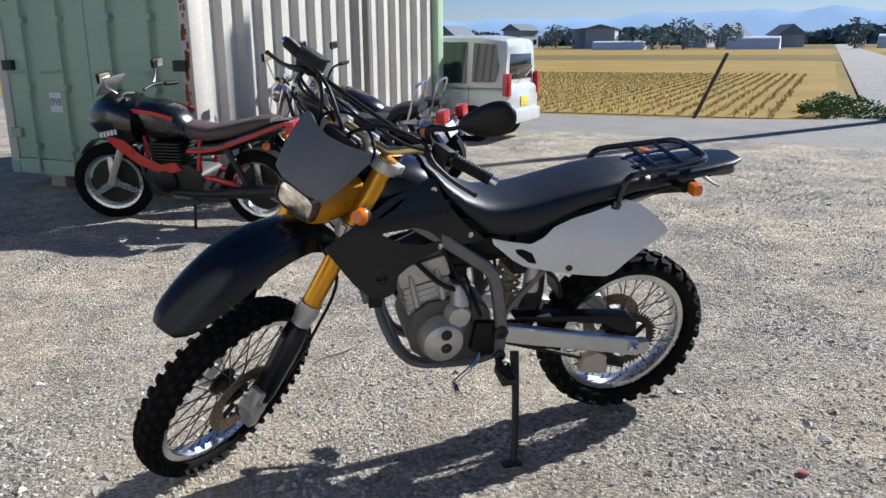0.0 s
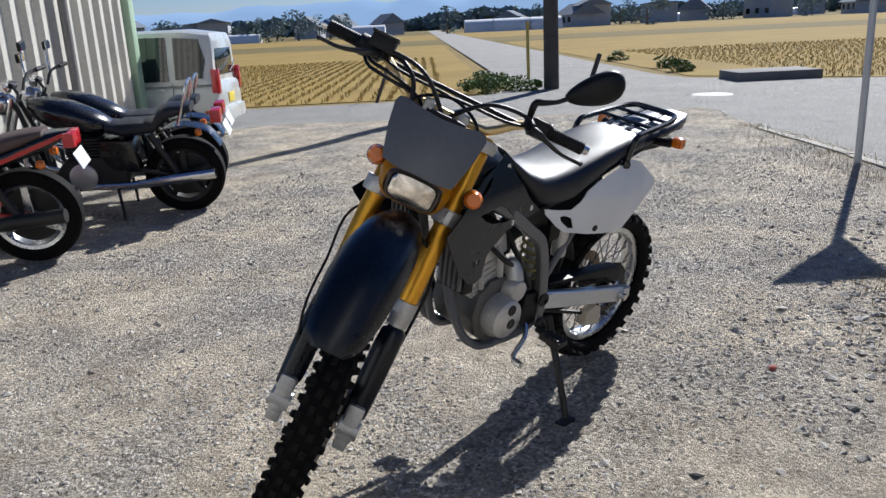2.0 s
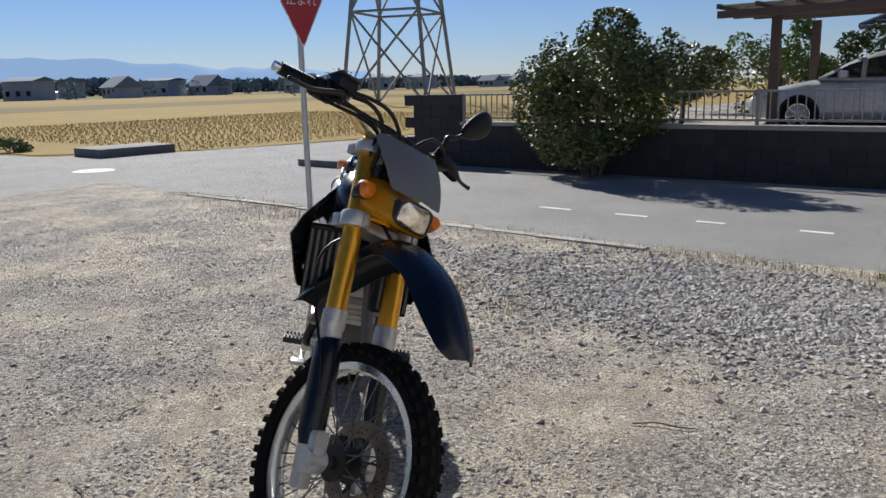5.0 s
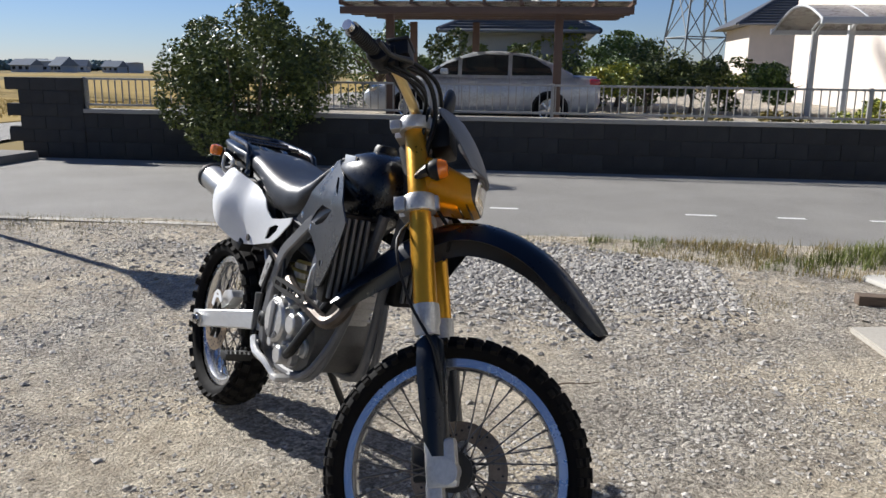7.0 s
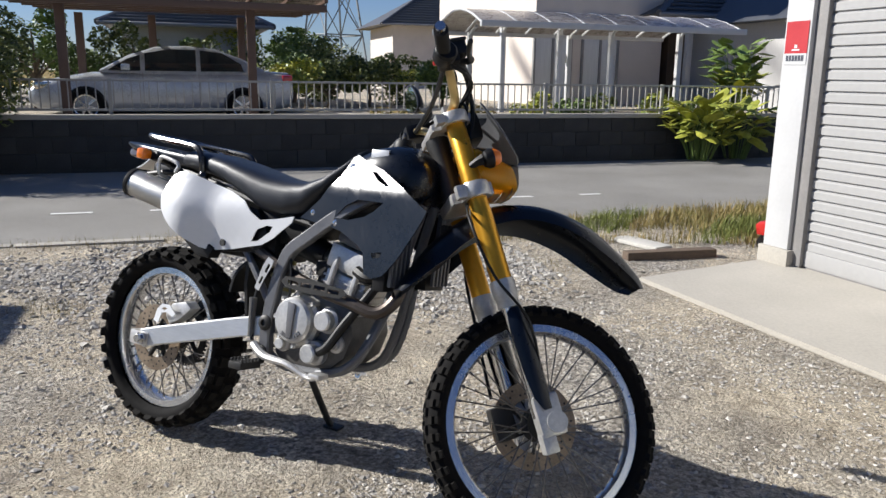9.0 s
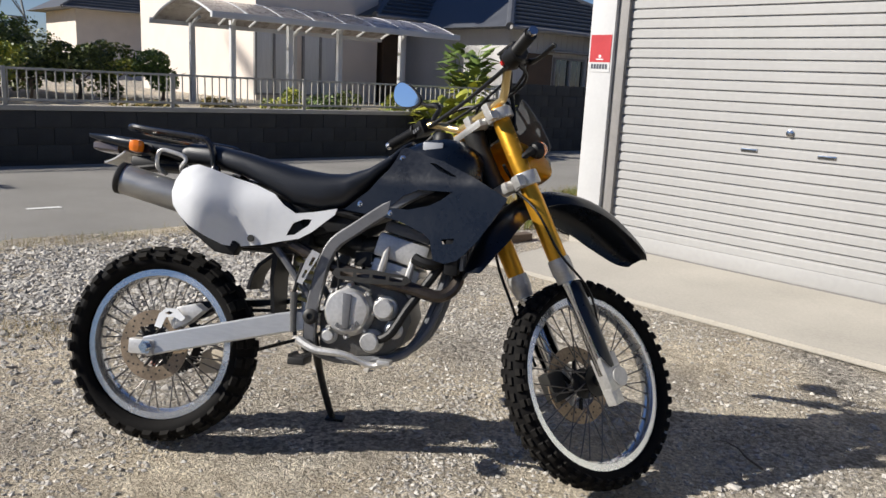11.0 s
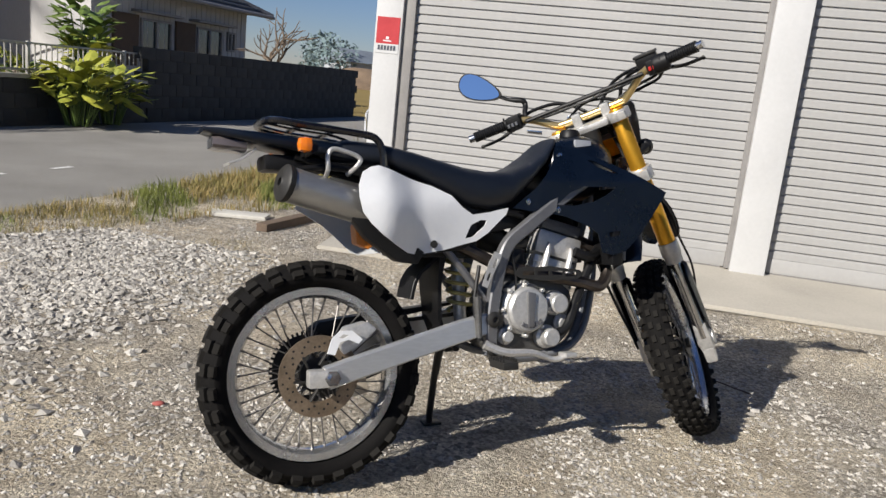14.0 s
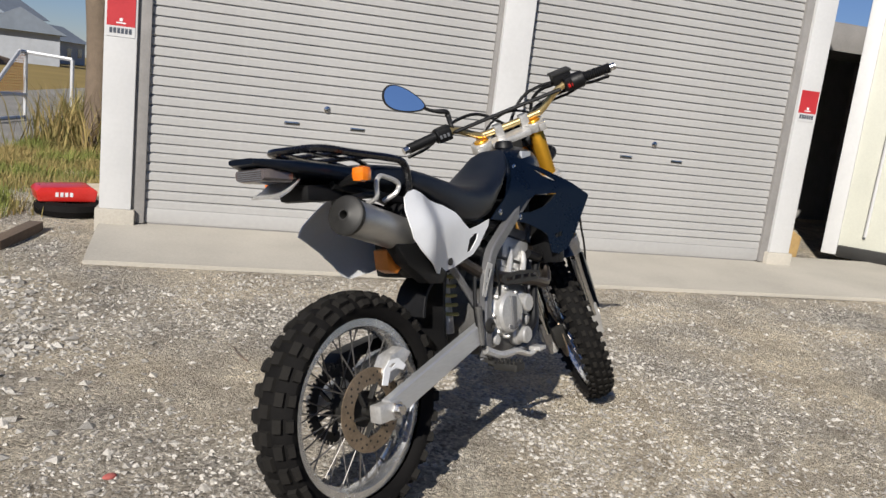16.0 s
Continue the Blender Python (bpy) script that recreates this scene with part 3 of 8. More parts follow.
def container(m, length, name, label):
    c = thing(name, label, "container", m)
    wd, h, zb = 2.44, 2.59, 0.14
    # corrugated long side: trapezoid waves
    xs = []
    x = 0.16
    while x < length - 0.16:
        xs += [x, x + 0.085, x + 0.132, x + 0.232]
        x += 0.278
    for y, sgn in ((0.03, 1), (wd - 0.03, -1)):
        verts, faces = [], []
        for i, x in enumerate(xs):
            d = y + sgn * (0.0 if i % 4 in (0, 1) else 0.055)
            verts += [(x, d, zb + 0.14), (x, d, zb + h - 0.1)]
            if i:
                faces.append((2 * i - 2, 2 * i, 2 * i + 1, 2 * i - 1))
        mesh_from("side_panel", verts, faces, M_cwhite, c)["label"] = "cream corrugated steel side"
    for x0, x1 in ((0, 0.16), (length - 0.16, length)):
        for y0, y1 in ((0, 0.12), (wd - 0.12, wd)):
            bm = B()
            box(bm, x0, x1, y0, y1, zb, zb + h, 0.012)
            part("corner_post", bm, M_cwhite if x0 == 0 else M_cgreen, c)
            bm = B()
            box(bm, x0 - 0.004, x1 + 0.004, y0 - 0.004, y1 + 0.004, zb - 0.004, zb + 0.12, 0.012)
            part("corner_casting", bm, M_cgreen, c)
    for y0 in (0.0, wd - 0.06):
        for z0, z1 in ((zb, zb + 0.14), (zb + h - 0.1, zb + h)):
            bm = B()
            box(bm, 0.16, length - 0.16, y0, y0 + 0.06, z0, z1, 0.008)
            part("side_rail", bm, M_cwhite, c)
    bm = B()
    box(bm, 0.02, length - 0.02, 0.1, wd - 0.1, zb + h - 0.05, zb + h - 0.02)
    part("roof_panel", bm, M_cgreen, c)
    bm = B()
    box(bm, 0.1, length - 0.05, 0.1, wd - 0.1, zb + 0.05, zb + 0.12)
    part("floor_panel", bm, M_timber, c)
    bm = B()
    box(bm, length - 0.06, length - 0.03, 0.1, wd - 0.1, zb + 0.1, zb + h - 0.05)
    part("end_panel", bm, M_cgreen, c)
    # doors at x = 0
    for k, (y0, y1) in enumerate(((0.125, wd / 2 - 0.004), (wd / 2 + 0.004, wd - 0.125))):
        bm = B()
        box(bm, 0.015, 0.06, y0, y1, zb + 0.15, zb + h - 0.11, 0.008)
        d = part("door", bm, M_cgreen, c, "green painted steel container door")
        for yy in (y0 + 0.30, y0 + 0.78):
            bm = B()
            tube(bm, [(-0.025, yy, zb + 0.03), (-0.025, yy, zb + h - 0.02)], 0.017, 8)
            lb = part("locking_bar", bm, M_cgreen, d)
            for z in (0.25, 0.8, 1.4, 2.0, 2.4):
                bm = B()
                box(bm, -0.045, 0.016, yy - 0.045, yy + 0.045, zb + z, zb + z + 0.05, 0.006)
                part("bar_keeper", bm, M_cgreen, d)
            bm = B()
            tube(bm, [(-0.05, yy, zb + 0.98), (-0.055, yy + 0.12, zb + 0.96), (-0.055, yy + 0.26, zb + 0.965)], 0.012, 6)
            part("bar_handle", bm, M_cgreen, d)
        for z in (0.35, 0.98, 1.6, 2.2):
            bm = B()
            yy = y0 + 0.02 if k == 0 else y1 - 0.02
            box(bm, -0.03, 0.016, yy - 0.09, yy + 0.05, zb + z, zb + z + 0.09, 0.008)
            part("hinge", bm, M_cgreen if z != 0.98 else M_dark, d)
    for z0, z1 in ((zb + 0.0, zb + 0.145), (zb + h - 0.105, zb + h)):
        bm = B()
        box(bm, 0, 0.1, 0.12, wd - 0.12, z0, z1, 0.01)
        part("end_rail", bm, M_cgreen, c)
    # plate, vent, rust
    bm = B()
    box(bm, 0.004, 0.0145, 1.62, 1.78, zb + 0.60, zb + 0.78)
    pl = part("stencil_plate", bm, M_panelw, c, "white stencilled plate")
    text_mesh("098", 0.10, M_bars, "stencilled_digits", pl, Matrix(((0, 0, -1, 0.003), (-1, 0, 0, 1.70), (0, 1, 0, zb + 0.69), (0, 0, 0, 1))))
    bm = B()
    random.seed(5)
    for i in range(70):
        z = zb + 0.5 + random.random() * 1.7
        y = 0.03 + 0.05 * random.random() + 0.012 * math.sin(z * 9)
        r = 0.006 + 0.016 * random.random() ** 2
        box(bm, -0.0045, -0.0005, y - r, y + r, z - r * 2.4, z + r * 2.4, 0, None)
    part("rust_streak", bm, M_rust, c, "brown rust streaks on the corner post")
    for bx, by in ((0.35, 0.4), (0.35, 2.0), (length - 0.4, 0.4), (length - 0.4, 2.0), (length / 2, 0.3)):
        bm = B()
        box(bm, bx - 0.2, bx + 0.2, by - 0.1, by + 0.1, -0.03, zb + 0.05, 0.01)
        part("support_block", bm, M_concrete, c)
    return c


container(CM, 4.75, "shipping_container", "cream and green steel shipping container with rusty corner, on blocks")

bm = B()
tube(bm, [(2.7, -0.04, 0.1), (2.7, -0.04, 2.7)], 0.045, 10)
dp = part("drain_pipe", bm, M_rail)
dp.matrix_world = CM
tagged(dp, "grey drain pipe standing against the corrugated side", "pipe")

# ---- block wall, fence across the road ----
WN = 8.0


def block_wall(s0, s1, n, z1, courses, label, name):
    w = thing(name, label, "wall", ROADM @ Matrix.Translation((0, n, 0)), kind="structure")
    bm = B()
    box(bm, s0, s1, 0.014, 0.15, -0.05, z1 - 0.012)
    part("mortar_core", bm, M_block, w)
    L, hgt = 0.40, z1 / courses
    bm = B()
    box(bm, 0.005, L - 0.005, 0.0, 0.165, 0.005, hgt - 0.005, 0.006)
    me = part("block", bm, M_block, w)
    me.location = (s0, 0, 0)
    for c in range(courses):
        s = s0 + (0 if c % 2 == 0 else -L / 2)
        while s < s1 - 0.2:
            if not (c == 0 and s == s0):
                o = new("block", me.data)
                o.parent = w
                o.location = (max(s, s0 - 0.2), 0.002 * ((c * 7 + int(s * 3)) % 3), c * hgt)
            s += L
    return w


block_wall(-6.5, 9.7, WN, 0.62, 3, "low dark stained concrete block wall along the road", "wall_low")
block_wall(9.7, 18.6, WN - 0.02, 1.23, 6, "tall dark concrete block wall along the road", "wall_high")
block_wall(-6.5, -5.5, WN - 0.02, 1.12, 6, "raised dark block wall end", "wall_end")
bm = B()
box(bm, -5.5, 9.7, -0.02, 0.17, 0.62, 0.68, 0.008)
o = part("wall_coping", bm, M_concrete, None)
o.matrix_world = ROADM @ Matrix.Translation((0, WN, 0))
tagged(o, "thin concrete coping on the low wall", "trim", kind="structure")


def fence(s0, s1):
    f = thing("fence", "low weathered aluminium slat fence on the block wall", "fence", ROADM @ Matrix.Translation((s0, WN + 0.07, 0.68)))
    L = s1 - s0
    for z in (0.06, 0.425):
        bm = B()
        box(bm, 0, L, -0.018, 0.018, z - 0.014, z + 0.014, 0.004)
        part("rail", bm, M_fence, f)
    bm = B()
    box(bm, -0.007, 0.007, -0.008, 0.008, 0.075, 0.42)
    me = part("slat", bm, M_fence, f)
    me.location = (0.05, 0, 0)
    k = 1
    while 0.05 + k * 0.105 < L:
        o = new("slat", me.data)
        o.parent = f
        o.location = (0.05 + k * 0.105, 0, 0)
        k += 1
    k = 0
    while k * 2.0 <= L:
        bm = B()
        box(bm, k * 2.0 - 0.022, k * 2.0 + 0.022, -0.022, 0.022, 0, 0.45, 0.004)
        part("post", bm, M_fence, f)
        k += 1


M_fence = mat("weathered_aluminium", (0.36, 0.35, 0.32), 0.5, metal=0.3, var=0.2)
fence(-5.5, -2.8)
fence(-2.8, 9.65)
# house plot behind the wall
sheet("garden_ground", [(-6.3, WN + 0.16), (19, WN + 0.16), (19, 45), (-6.3, 45)], 0.40, M_gravel, "bare garden ground behind the wall", "ground")
# ---- the trail motorcycle ----
LEAN = 12.3
bike = thing("trail_motorcycle", "dark navy trail motorcycle with gold fork leaning on its side stand", "motorcycle", pose(0.004, -0.014, 0.004, -LEAN, 0, 1.5))
CAST, TURN = radians(26.5), radians(43.5)
O = Vector((1.317, 0.008, 0.302))
ef, eh = Vector((math.cos(CAST), 0, math.sin(CAST))), Vector((-math.sin(CAST), 0, math.cos(CAST)))
Fv = ef * math.cos(TURN) + Vector((0, 1, 0)) * math.sin(TURN)
Lv = -ef * math.sin(TURN) + Vector((0, 1, 0)) * math.cos(TURN)
ST = Matrix.Translation(O) @ Matrix.Rotation(radians(-1.2), 4, "X") @ Matrix(((Fv.x, Lv.x, eh.x, 0), (Fv.y, Lv.y, eh.y, 0), (Fv.z, Lv.z, eh.z, 0), (0, 0, 0, 1)))


def wheel(name, parent, m, R, tw, rim_o, rim_i, rim_w, knob_rows, knobs, spokes, label):
    """A spoked wheel about the local y axis: tyre with knobs, rim, spokes, hub."""
    w = new(name)
    w.parent = parent
    w.matrix_local = m
    tagged(w, label=label)
    tr = R - (0.015 if tw > 0.1 else 0.012)
    prof = []
    for i in range(15):
        a = -math.pi * 0.78 + i / 14 * math.pi * 1.56
        half_h = (tr - rim_o) / 2 + 0.006
        prof.append((rim_o - 0.006 + half_h + half_h * math.cos(a), tw / 2 * math.sin(a) * (1.0 if abs(a) > 1.2 else 0.96)))
    bm = B()
    lathe(bm, prof, 72, AXY)
    tyre = part("tyre", bm, M_tyre, w, "dusty knobbly tyre")
    # knobs
    bm = B()
    random.seed(3)
    for k in range(knobs):
        for off, kw, kl, tilt in knob_rows:
            a = 2 * math.pi * (k + (0.5 if off in (0,) or abs(off) < 0.015 else 0.0) + (0.25 if off > 0.0 else 0)) / knobs
            sgn = 1 if off >= 0 else -1
            y = off
            drop = (tr - rim_o) / 2 * (1 - math.sqrt(max(0, 1 - (abs(y) / (tw / 2 + 0.002)) ** 2))) * 1.25
            mm = Matrix.Rotation(a, 4, "Y") @ Matrix.Translation((0, y, tr - drop - 0.004)) @ Matrix.Rotation(-sgn * tilt, 4, "X")
            h = 0.0185 if tw > 0.1 else 0.0155
            x0, y0 = kl / 2, kw / 2
            b4 = [(-x0, -y0, 0), (x0, -y0, 0), (x0, y0, 0), (-x0, y0, 0)]
            t4 = [(p[0] * 0.82, p[1] * 0.84, h) for p in b4]
            vs = [bm.verts.new(mm @ Vector(p)) for p in b4 + t4]
            for f in ((4, 5, 6, 7), (0, 1, 5, 4), (1, 2, 6, 5), (2, 3, 7, 6), (3, 0, 4, 7)):
                bm.faces.new([vs[i] for i in f])
    tagged(part("tread", bm, M_tyredust, w, "", 0), kind="stuff")
    rw = rim_w / 2
    bm = B()
    lathe(bm, [(rim_o, -rw), (rim_o + 0.002, -rw + 0.004), (rim_o - 0.012, -rw + 0.007), (rim_i + 0.004, -rw * 0.4), (rim_i, 0), (rim_i + 0.004, rw * 0.4), (rim_o - 0.012, rw - 0.007), (rim_o + 0.002, rw - 0.004), (rim_o, rw), (rim_o - 0.02, rw - 0.0), (rim_i - 0.004, rw * 0.55), (rim_i - 0.006, 0), (rim_i - 0.004, -rw * 0.55), (rim_o - 0.02, -rw)], 72, AXY, close=True)
    part("rim", bm, M_rim, w, "polished aluminium rim")
    hub_r, hub_w = 0.036, rim_w * 0.95
    bm = B()
    lathe(bm, [(0.0, -hub_w), (0.018, -hub_w), (0.018, -hub_w * 0.72), (hub_r + 0.012, -hub_w * 0.7), (hub_r + 0.012, -hub_w * 0.55), (hub_r * 0.8, -hub_w * 0.4), (hub_r * 0.8, hub_w * 0.4), (hub_r + 0.012, hub_w * 0.55), (hub_r + 0.012, hub_w * 0.7), (0.018, hub_w * 0.72), (0.018, hub_w), (0, hub_w)], 28, AXY)
    part("hub", bm, M_dark, w, "dark wheel hub")
    bm = B()
    for k in range(spokes):
        a = 2 * math.pi * k / spokes
        side = 1 if k % 2 else -1
        sk = 0.42 * (1 if (k // 2) % 2 else -1)
        p0 = Vector((math.sin(a + sk) * (hub_r + 0.008), side * hub_w * 0.6, math.cos(a + sk) * (hub_r + 0.008)))
        p1 = Vector((math.sin(a) * rim_i, side * rw * 0.12, math.cos(a) * rim_i))
        tube(bm, [p0, p1], 0.0021, 5)
        d = (p0 - p1).normalized()
        tube(bm, [p1, p1 + d * 0.016], 0.0038, 5)
    part("spokes", bm, M_spoke, w, "thin dull steel spokes")
    return w


def brake_disc(parent, y, r0, r1, label, m=None):
    bm = B()
    lathe(bm, [(r0, -0.0022), (r1, -0.0022), (r1, 0.0022), (r0, 0.0022)], 60, along_y(0, y, 0), close=True)
    d = part("brake_disc", bm, M_disc, parent, label)
    bm = B()
    for k in range(6):
        a = 2 * math.pi * k / 6
        tube(bm, [(0.03 * math.sin(a), y, 0.03 * math.cos(a)), ((r0 + 0.004) * math.sin(a + 0.35), y, (r0 + 0.004) * math.cos(a + 0.35))], 1, flat=(0.016, 0.005))
    for k in range(40):
        a = 2 * math.pi * k / 40
        r = r0 + (r1 - r0) * (0.3 + 0.22 * (k % 3))
        lathe(bm, [(0, -0.0028), (0.0035, -0.0028), (0.0035, 0.0028), (0, 0.0028)], 6, along_y(r * math.sin(a), y, r * math.cos(a)))
    part("disc_carrier", bm, M_dark, parent)


REAR_R, FRONT_R = 0.314, 0.325
rw_ = wheel("rear_wheel", bike, Matrix.Translation((-0.013, -0.020, 0.320)), REAR_R, 0.122, 0.240, 0.215, 0.064,
            ((0.0, 0.034, 0.040, 0.0), (0.032, 0.026, 0.040, 0.45), (-0.032, 0.026, 0.040, 0.45), (0.053, 0.020, 0.032, 0.98), (-0.053, 0.020, 0.032, 0.98)), 30, 36, "rear wheel with knobbly tyre and polished rim")
brake_disc(rw_, -0.062, 0.068, 0.112, "rust-tinted rear brake disc")
bm = B()
teeth = 46
ring = []
lathe(bm, [(0.075, -0.003), (0.1, -0.003), (0.1, 0.003), (0.075, 0.003)], 46, along_y(0, 0.066, 0), close=True)
for k in range(teeth):
    a = 2 * math.pi * k / teeth
    box(bm, -0.003, 0.003, -0.0025, 0.0025, 0.098, 0.109, 0, Matrix.Translation((0, 0.066, 0)) @ Matrix.Rotation(a, 4, "Y"))
for k in range(6):
    a = 2 * math.pi * k / 6
    tube(bm, [(0.03 * math.sin(a), 0.066, 0.03 * math.cos(a)), (0.082 * math.sin(a + 0.2), 0.066, 0.082 * math.cos(a + 0.2))], 1, flat=(0.02, 0.005))
part("sprocket", bm, M_dark, rw_, "dark rear chain sprocket")

fw_ = wheel("front_wheel", bike, ST @ Matrix.Translation((0.06, 0, 0)), FRONT_R, 0.088, 0.268, 0.245, 0.048,
            ((0.011, 0.017, 0.026, 0.1), (-0.011, 0.017, 0.026, 0.1), (0.030, 0.016, 0.024, 0.62), (-0.030, 0.016, 0.024, 0.62), (0.041, 0.010, 0.020, 1.1), (-0.041, 0.010, 0.020, 1.1)), 44, 36, "front wheel with knobbly tyre turned to one side")
brake_disc(fw_, 0.058, 0.075, 0.122, "front brake disc")


def side_parts(s):
    """Parts that stand on both flanks; s = 1 for the left flank, -1 for the right."""
    # white side panel
    def yp(x, z):
        t = min(1, max(0, (0.56 - x) / 0.4))
        belly = math.exp(-((x - 0.2) / 0.16) ** 2 - ((z - 0.76) / 0.09) ** 2)
        return s * (0.112 + bulge(x) + 0.028 * t + 0.022 * belly - 0.30 * max(0, z - 0.80) - 0.10 * max(0, 0.06 - x))
    def bulge(x):
        # room for the muffler on that side only
        k = min(1, max(0, (0.27 - x) / 0.15)) if s < 0 else 0
        return 0.046 * k * k * (3 - 2 * k)
    rear = [(-0.032, 0.782), (-0.012, 0.812), (0.03, 0.846), (0.075, 0.878)] if s > 0 else [(0.062, 0.805), (0.064, 0.84), (0.078, 0.874), (0.10, 0.888)]
    foot = [(0.17, 0.643), (0.145, 0.652), (0.108, 0.69), (0.058, 0.732), (0.0, 0.765)] if s > 0 else [(0.216, 0.657), (0.17, 0.68), (0.126, 0.707), (0.094, 0.735), (0.070, 0.766)]
    out = rear + [(0.125, 0.894), (0.165, 0.884), (0.235, 0.862), (0.30, 0.846), (0.36, 0.822), (0.393, 0.79), (0.430, 0.768), (0.489, 0.777), (0.555, 0.792), (0.548, 0.772), (0.522, 0.750), (0.485, 0.717), (0.445, 0.692), (0.397, 0.681), (0.334, 0.665), (0.25, 0.652)] + foot
    bm = B()
    plate(bm, out, yp, 0.004, [[(0.405, 0.699), (0.424, 0.738), (0.457, 0.753), (0.480, 0.753), (0.472, 0.736), (0.430, 0.703)]], 3)
    pnl = part("side_panel", bm, M_panelw, bike, "white plastic side panel", 50)
    bm = B()
    y = yp(0.30, 0.682)
    lathe(bm, [(0, -0.004), (0.011, -0.004), (0.011, 0.004), (0.005, 0.005), (0, 0.003)], 14, along_y(0.30, y, 0.682) if s > 0 else Matrix.Translation((0.30, y, 0.682)) @ Matrix.Rotation(radians(90), 4, "X"))
    part("bolt", bm, M_dark, pnl)
    # radiator shroud
    def ys(x, z):
        t = min(1, max(0, (x - 0.58) / 0.5))
        return s * (0.104 + 0.10 * t ** 1.3 - 0.45 * max(0, z - 0.89) + 0.05 * max(0, 0.80 - z) * t)
    out = [(0.575, 0.792), (0.648, 0.852), (0.708, 0.924), (0.722, 0.952), (0.733, 0.985), (0.75, 0.992), (0.80, 0.972), (0.87, 0.952), (0.97, 0.906), (1.072, 0.851), (1.066, 0.836), (1.03, 0.779), (0.99, 0.719), (0.955, 0.680), (0.938, 0.664), (0.90, 0.652), (0.866, 0.660), (0.857, 0.695), (0.852, 0.718), (0.825, 0.738), (0.79, 0.752), (0.75, 0.768), (0.70, 0.778), (0.63, 0.784)]
    hole = [(0.718, 0.805), (0.758, 0.842), (0.805, 0.863), (0.91, 0.862), (0.875, 0.836), (0.84, 0.818), (0.776, 0.803)]
    slot = [(0.828, 0.946), (0.848, 0.944), (0.92, 0.905), (0.90, 0.907), (0.862, 0.922)]
    slot2 = [(0.886, 0.722), (0.926, 0.728), (0.921, 0.712), (0.891, 0.708)]
    bm = B()
    plate(bm, out, ys, 0.004, [hole, slot, slot2], 3)
    shr = part("radiator_shroud", bm, M_navy, bike, "dark navy plastic radiator shroud", 50)
    for bx, bz in ((0.742, 0.957), (0.626, 0.812), (0.724, 0.789)):
        bm = B()
        y = ys(bx, bz)
        lathe(bm, [(0.0, 0), (0.010, 0), (0.010, 0.004), (0.004, 0.005), (0, 0.003)], 12, Matrix.Translation((bx, y, bz)) @ Matrix.Rotation(radians(-90 * s), 4, "X"))
        part("bolt", bm, M_chrome, shr)
    # frame spar
    bm = B()
    tube(bm, [(0.90, s * 0.06, 0.905), (0.80, s * 0.105, 0.862), (0.70, s * 0.112, 0.796), (0.62, s * 0.112, 0.737), (0.56, s * 0.112, 0.69), (0.532, s * 0.112, 0.635), (0.514, s * 0.112, 0.56), (0.500, s * 0.112, 0.46), (0.500, s * 0.106, 0.365)], 1, k=4, flat=(0.038, 0.030), up=(0, 1, 0))
    part("frame_spar", bm, M_silver, bike, "silver steel frame spar")
    bm = B()
    tube(bm, [(0.495, s * 0.095, 0.365), (0.575, s * 0.09, 0.338), (0.72, s * 0.085, 0.345), (0.81, s * 0.075, 0.39), (0.868, s * 0.055, 0.52), (0.905, s * 0.04, 0.67), (0.955, s * 0.03, 0.87)], 0.0145, 10, 4)
    part("cradle_tube", bm, M_grey, bike)
    # subframe
    bm = B()
    tube(bm, [(0.505, s * 0.10, 0.49), (0.40, s * 0.095, 0.62), (0.30, s * 0.09, 0.72), (0.16, s * 0.085, 0.82)], 0.0115, 8, 3)
    part("subframe_strut", bm, M_silver, bike)
    bm = B()
    tube(bm, [(0.62, s * 0.085, 0.77), (0.45, s * 0.085, 0.80), (0.2, s * 0.08, 0.86), (-0.08, s * 0.06, 0.915)], 0.0115, 8, 3)
    part("subframe_rail", bm, M_black, bike)
    # pivot bolts
    for x, z, r in ((0.503, 0.461, 0.024), (0.500, 0.372, 0.020)):
        bm = B()
        lathe(bm, [(0, 0), (r, 0), (r, 0.006), (r * 0.62, 0.012), (r * 0.4, 0.012), (r * 0.36, 0.006), (0, 0.006)], 18, Matrix.Translation((x, s * 0.126, z)) @ Matrix.Rotation(radians(-90 * s), 4, "X"))
        part("pivot_bolt", bm, M_dark, bike)
    # swingarm leg
    bm = B()
    tube(bm, [(0.505, s * 0.105, 0.452), (0.40, s * 0.115, 0.430), (0.06, s * 0.118 - 0.018, 0.343), (-0.008, s * 0.118 - 0.02, 0.324)], 1, flat=(0.062, 0.030), up=(0, 1, 0))
    sw = part("swingarm_leg", bm, M_swing, bike, "brushed aluminium swingarm")
    bm = B()
    box(bm, -0.06, 0.025, s * 0.118 - 0.04, s * 0.118, 0.300, 0.348, 0.008)
    part("axle_block", bm, M_alu, sw)
    bm = B()
    lathe(bm, [(0, 0), (0.022, 0), (0.022, 0.008), (0.014, 0.008), (0.014, 0.022), (0, 0.022)], 6, Matrix.Translation((0.002, s * 0.138 - 0.021, 0.326)) @ Matrix.Rotation(radians(-90 * s), 4, "X"))
    part("axle_nut", bm, M_chrome, sw)
    # foot peg
    bm = B()
    tube(bm, [(0.50, s * 0.12, 0.345), (0.50, s * 0.15, 0.342)], 0.012, 8)
    box(bm, 0.475, 0.525, s * 0.15 - (0.0 if s > 0 else 0.085), s * 0.15 + (0.085 if s > 0 else 0.0), 0.328, 0.350, 0.004)
    for i in range(6):
        yy = s * (0.156 + i * 0.014)
        for xx in (0.478, 0.52):
            box(bm, xx - 0.003, xx + 0.003, yy - 0.003, yy + 0.003, 0.349, 0.358)
    part("foot_peg", bm, M_dark, bike, "toothed steel foot peg")
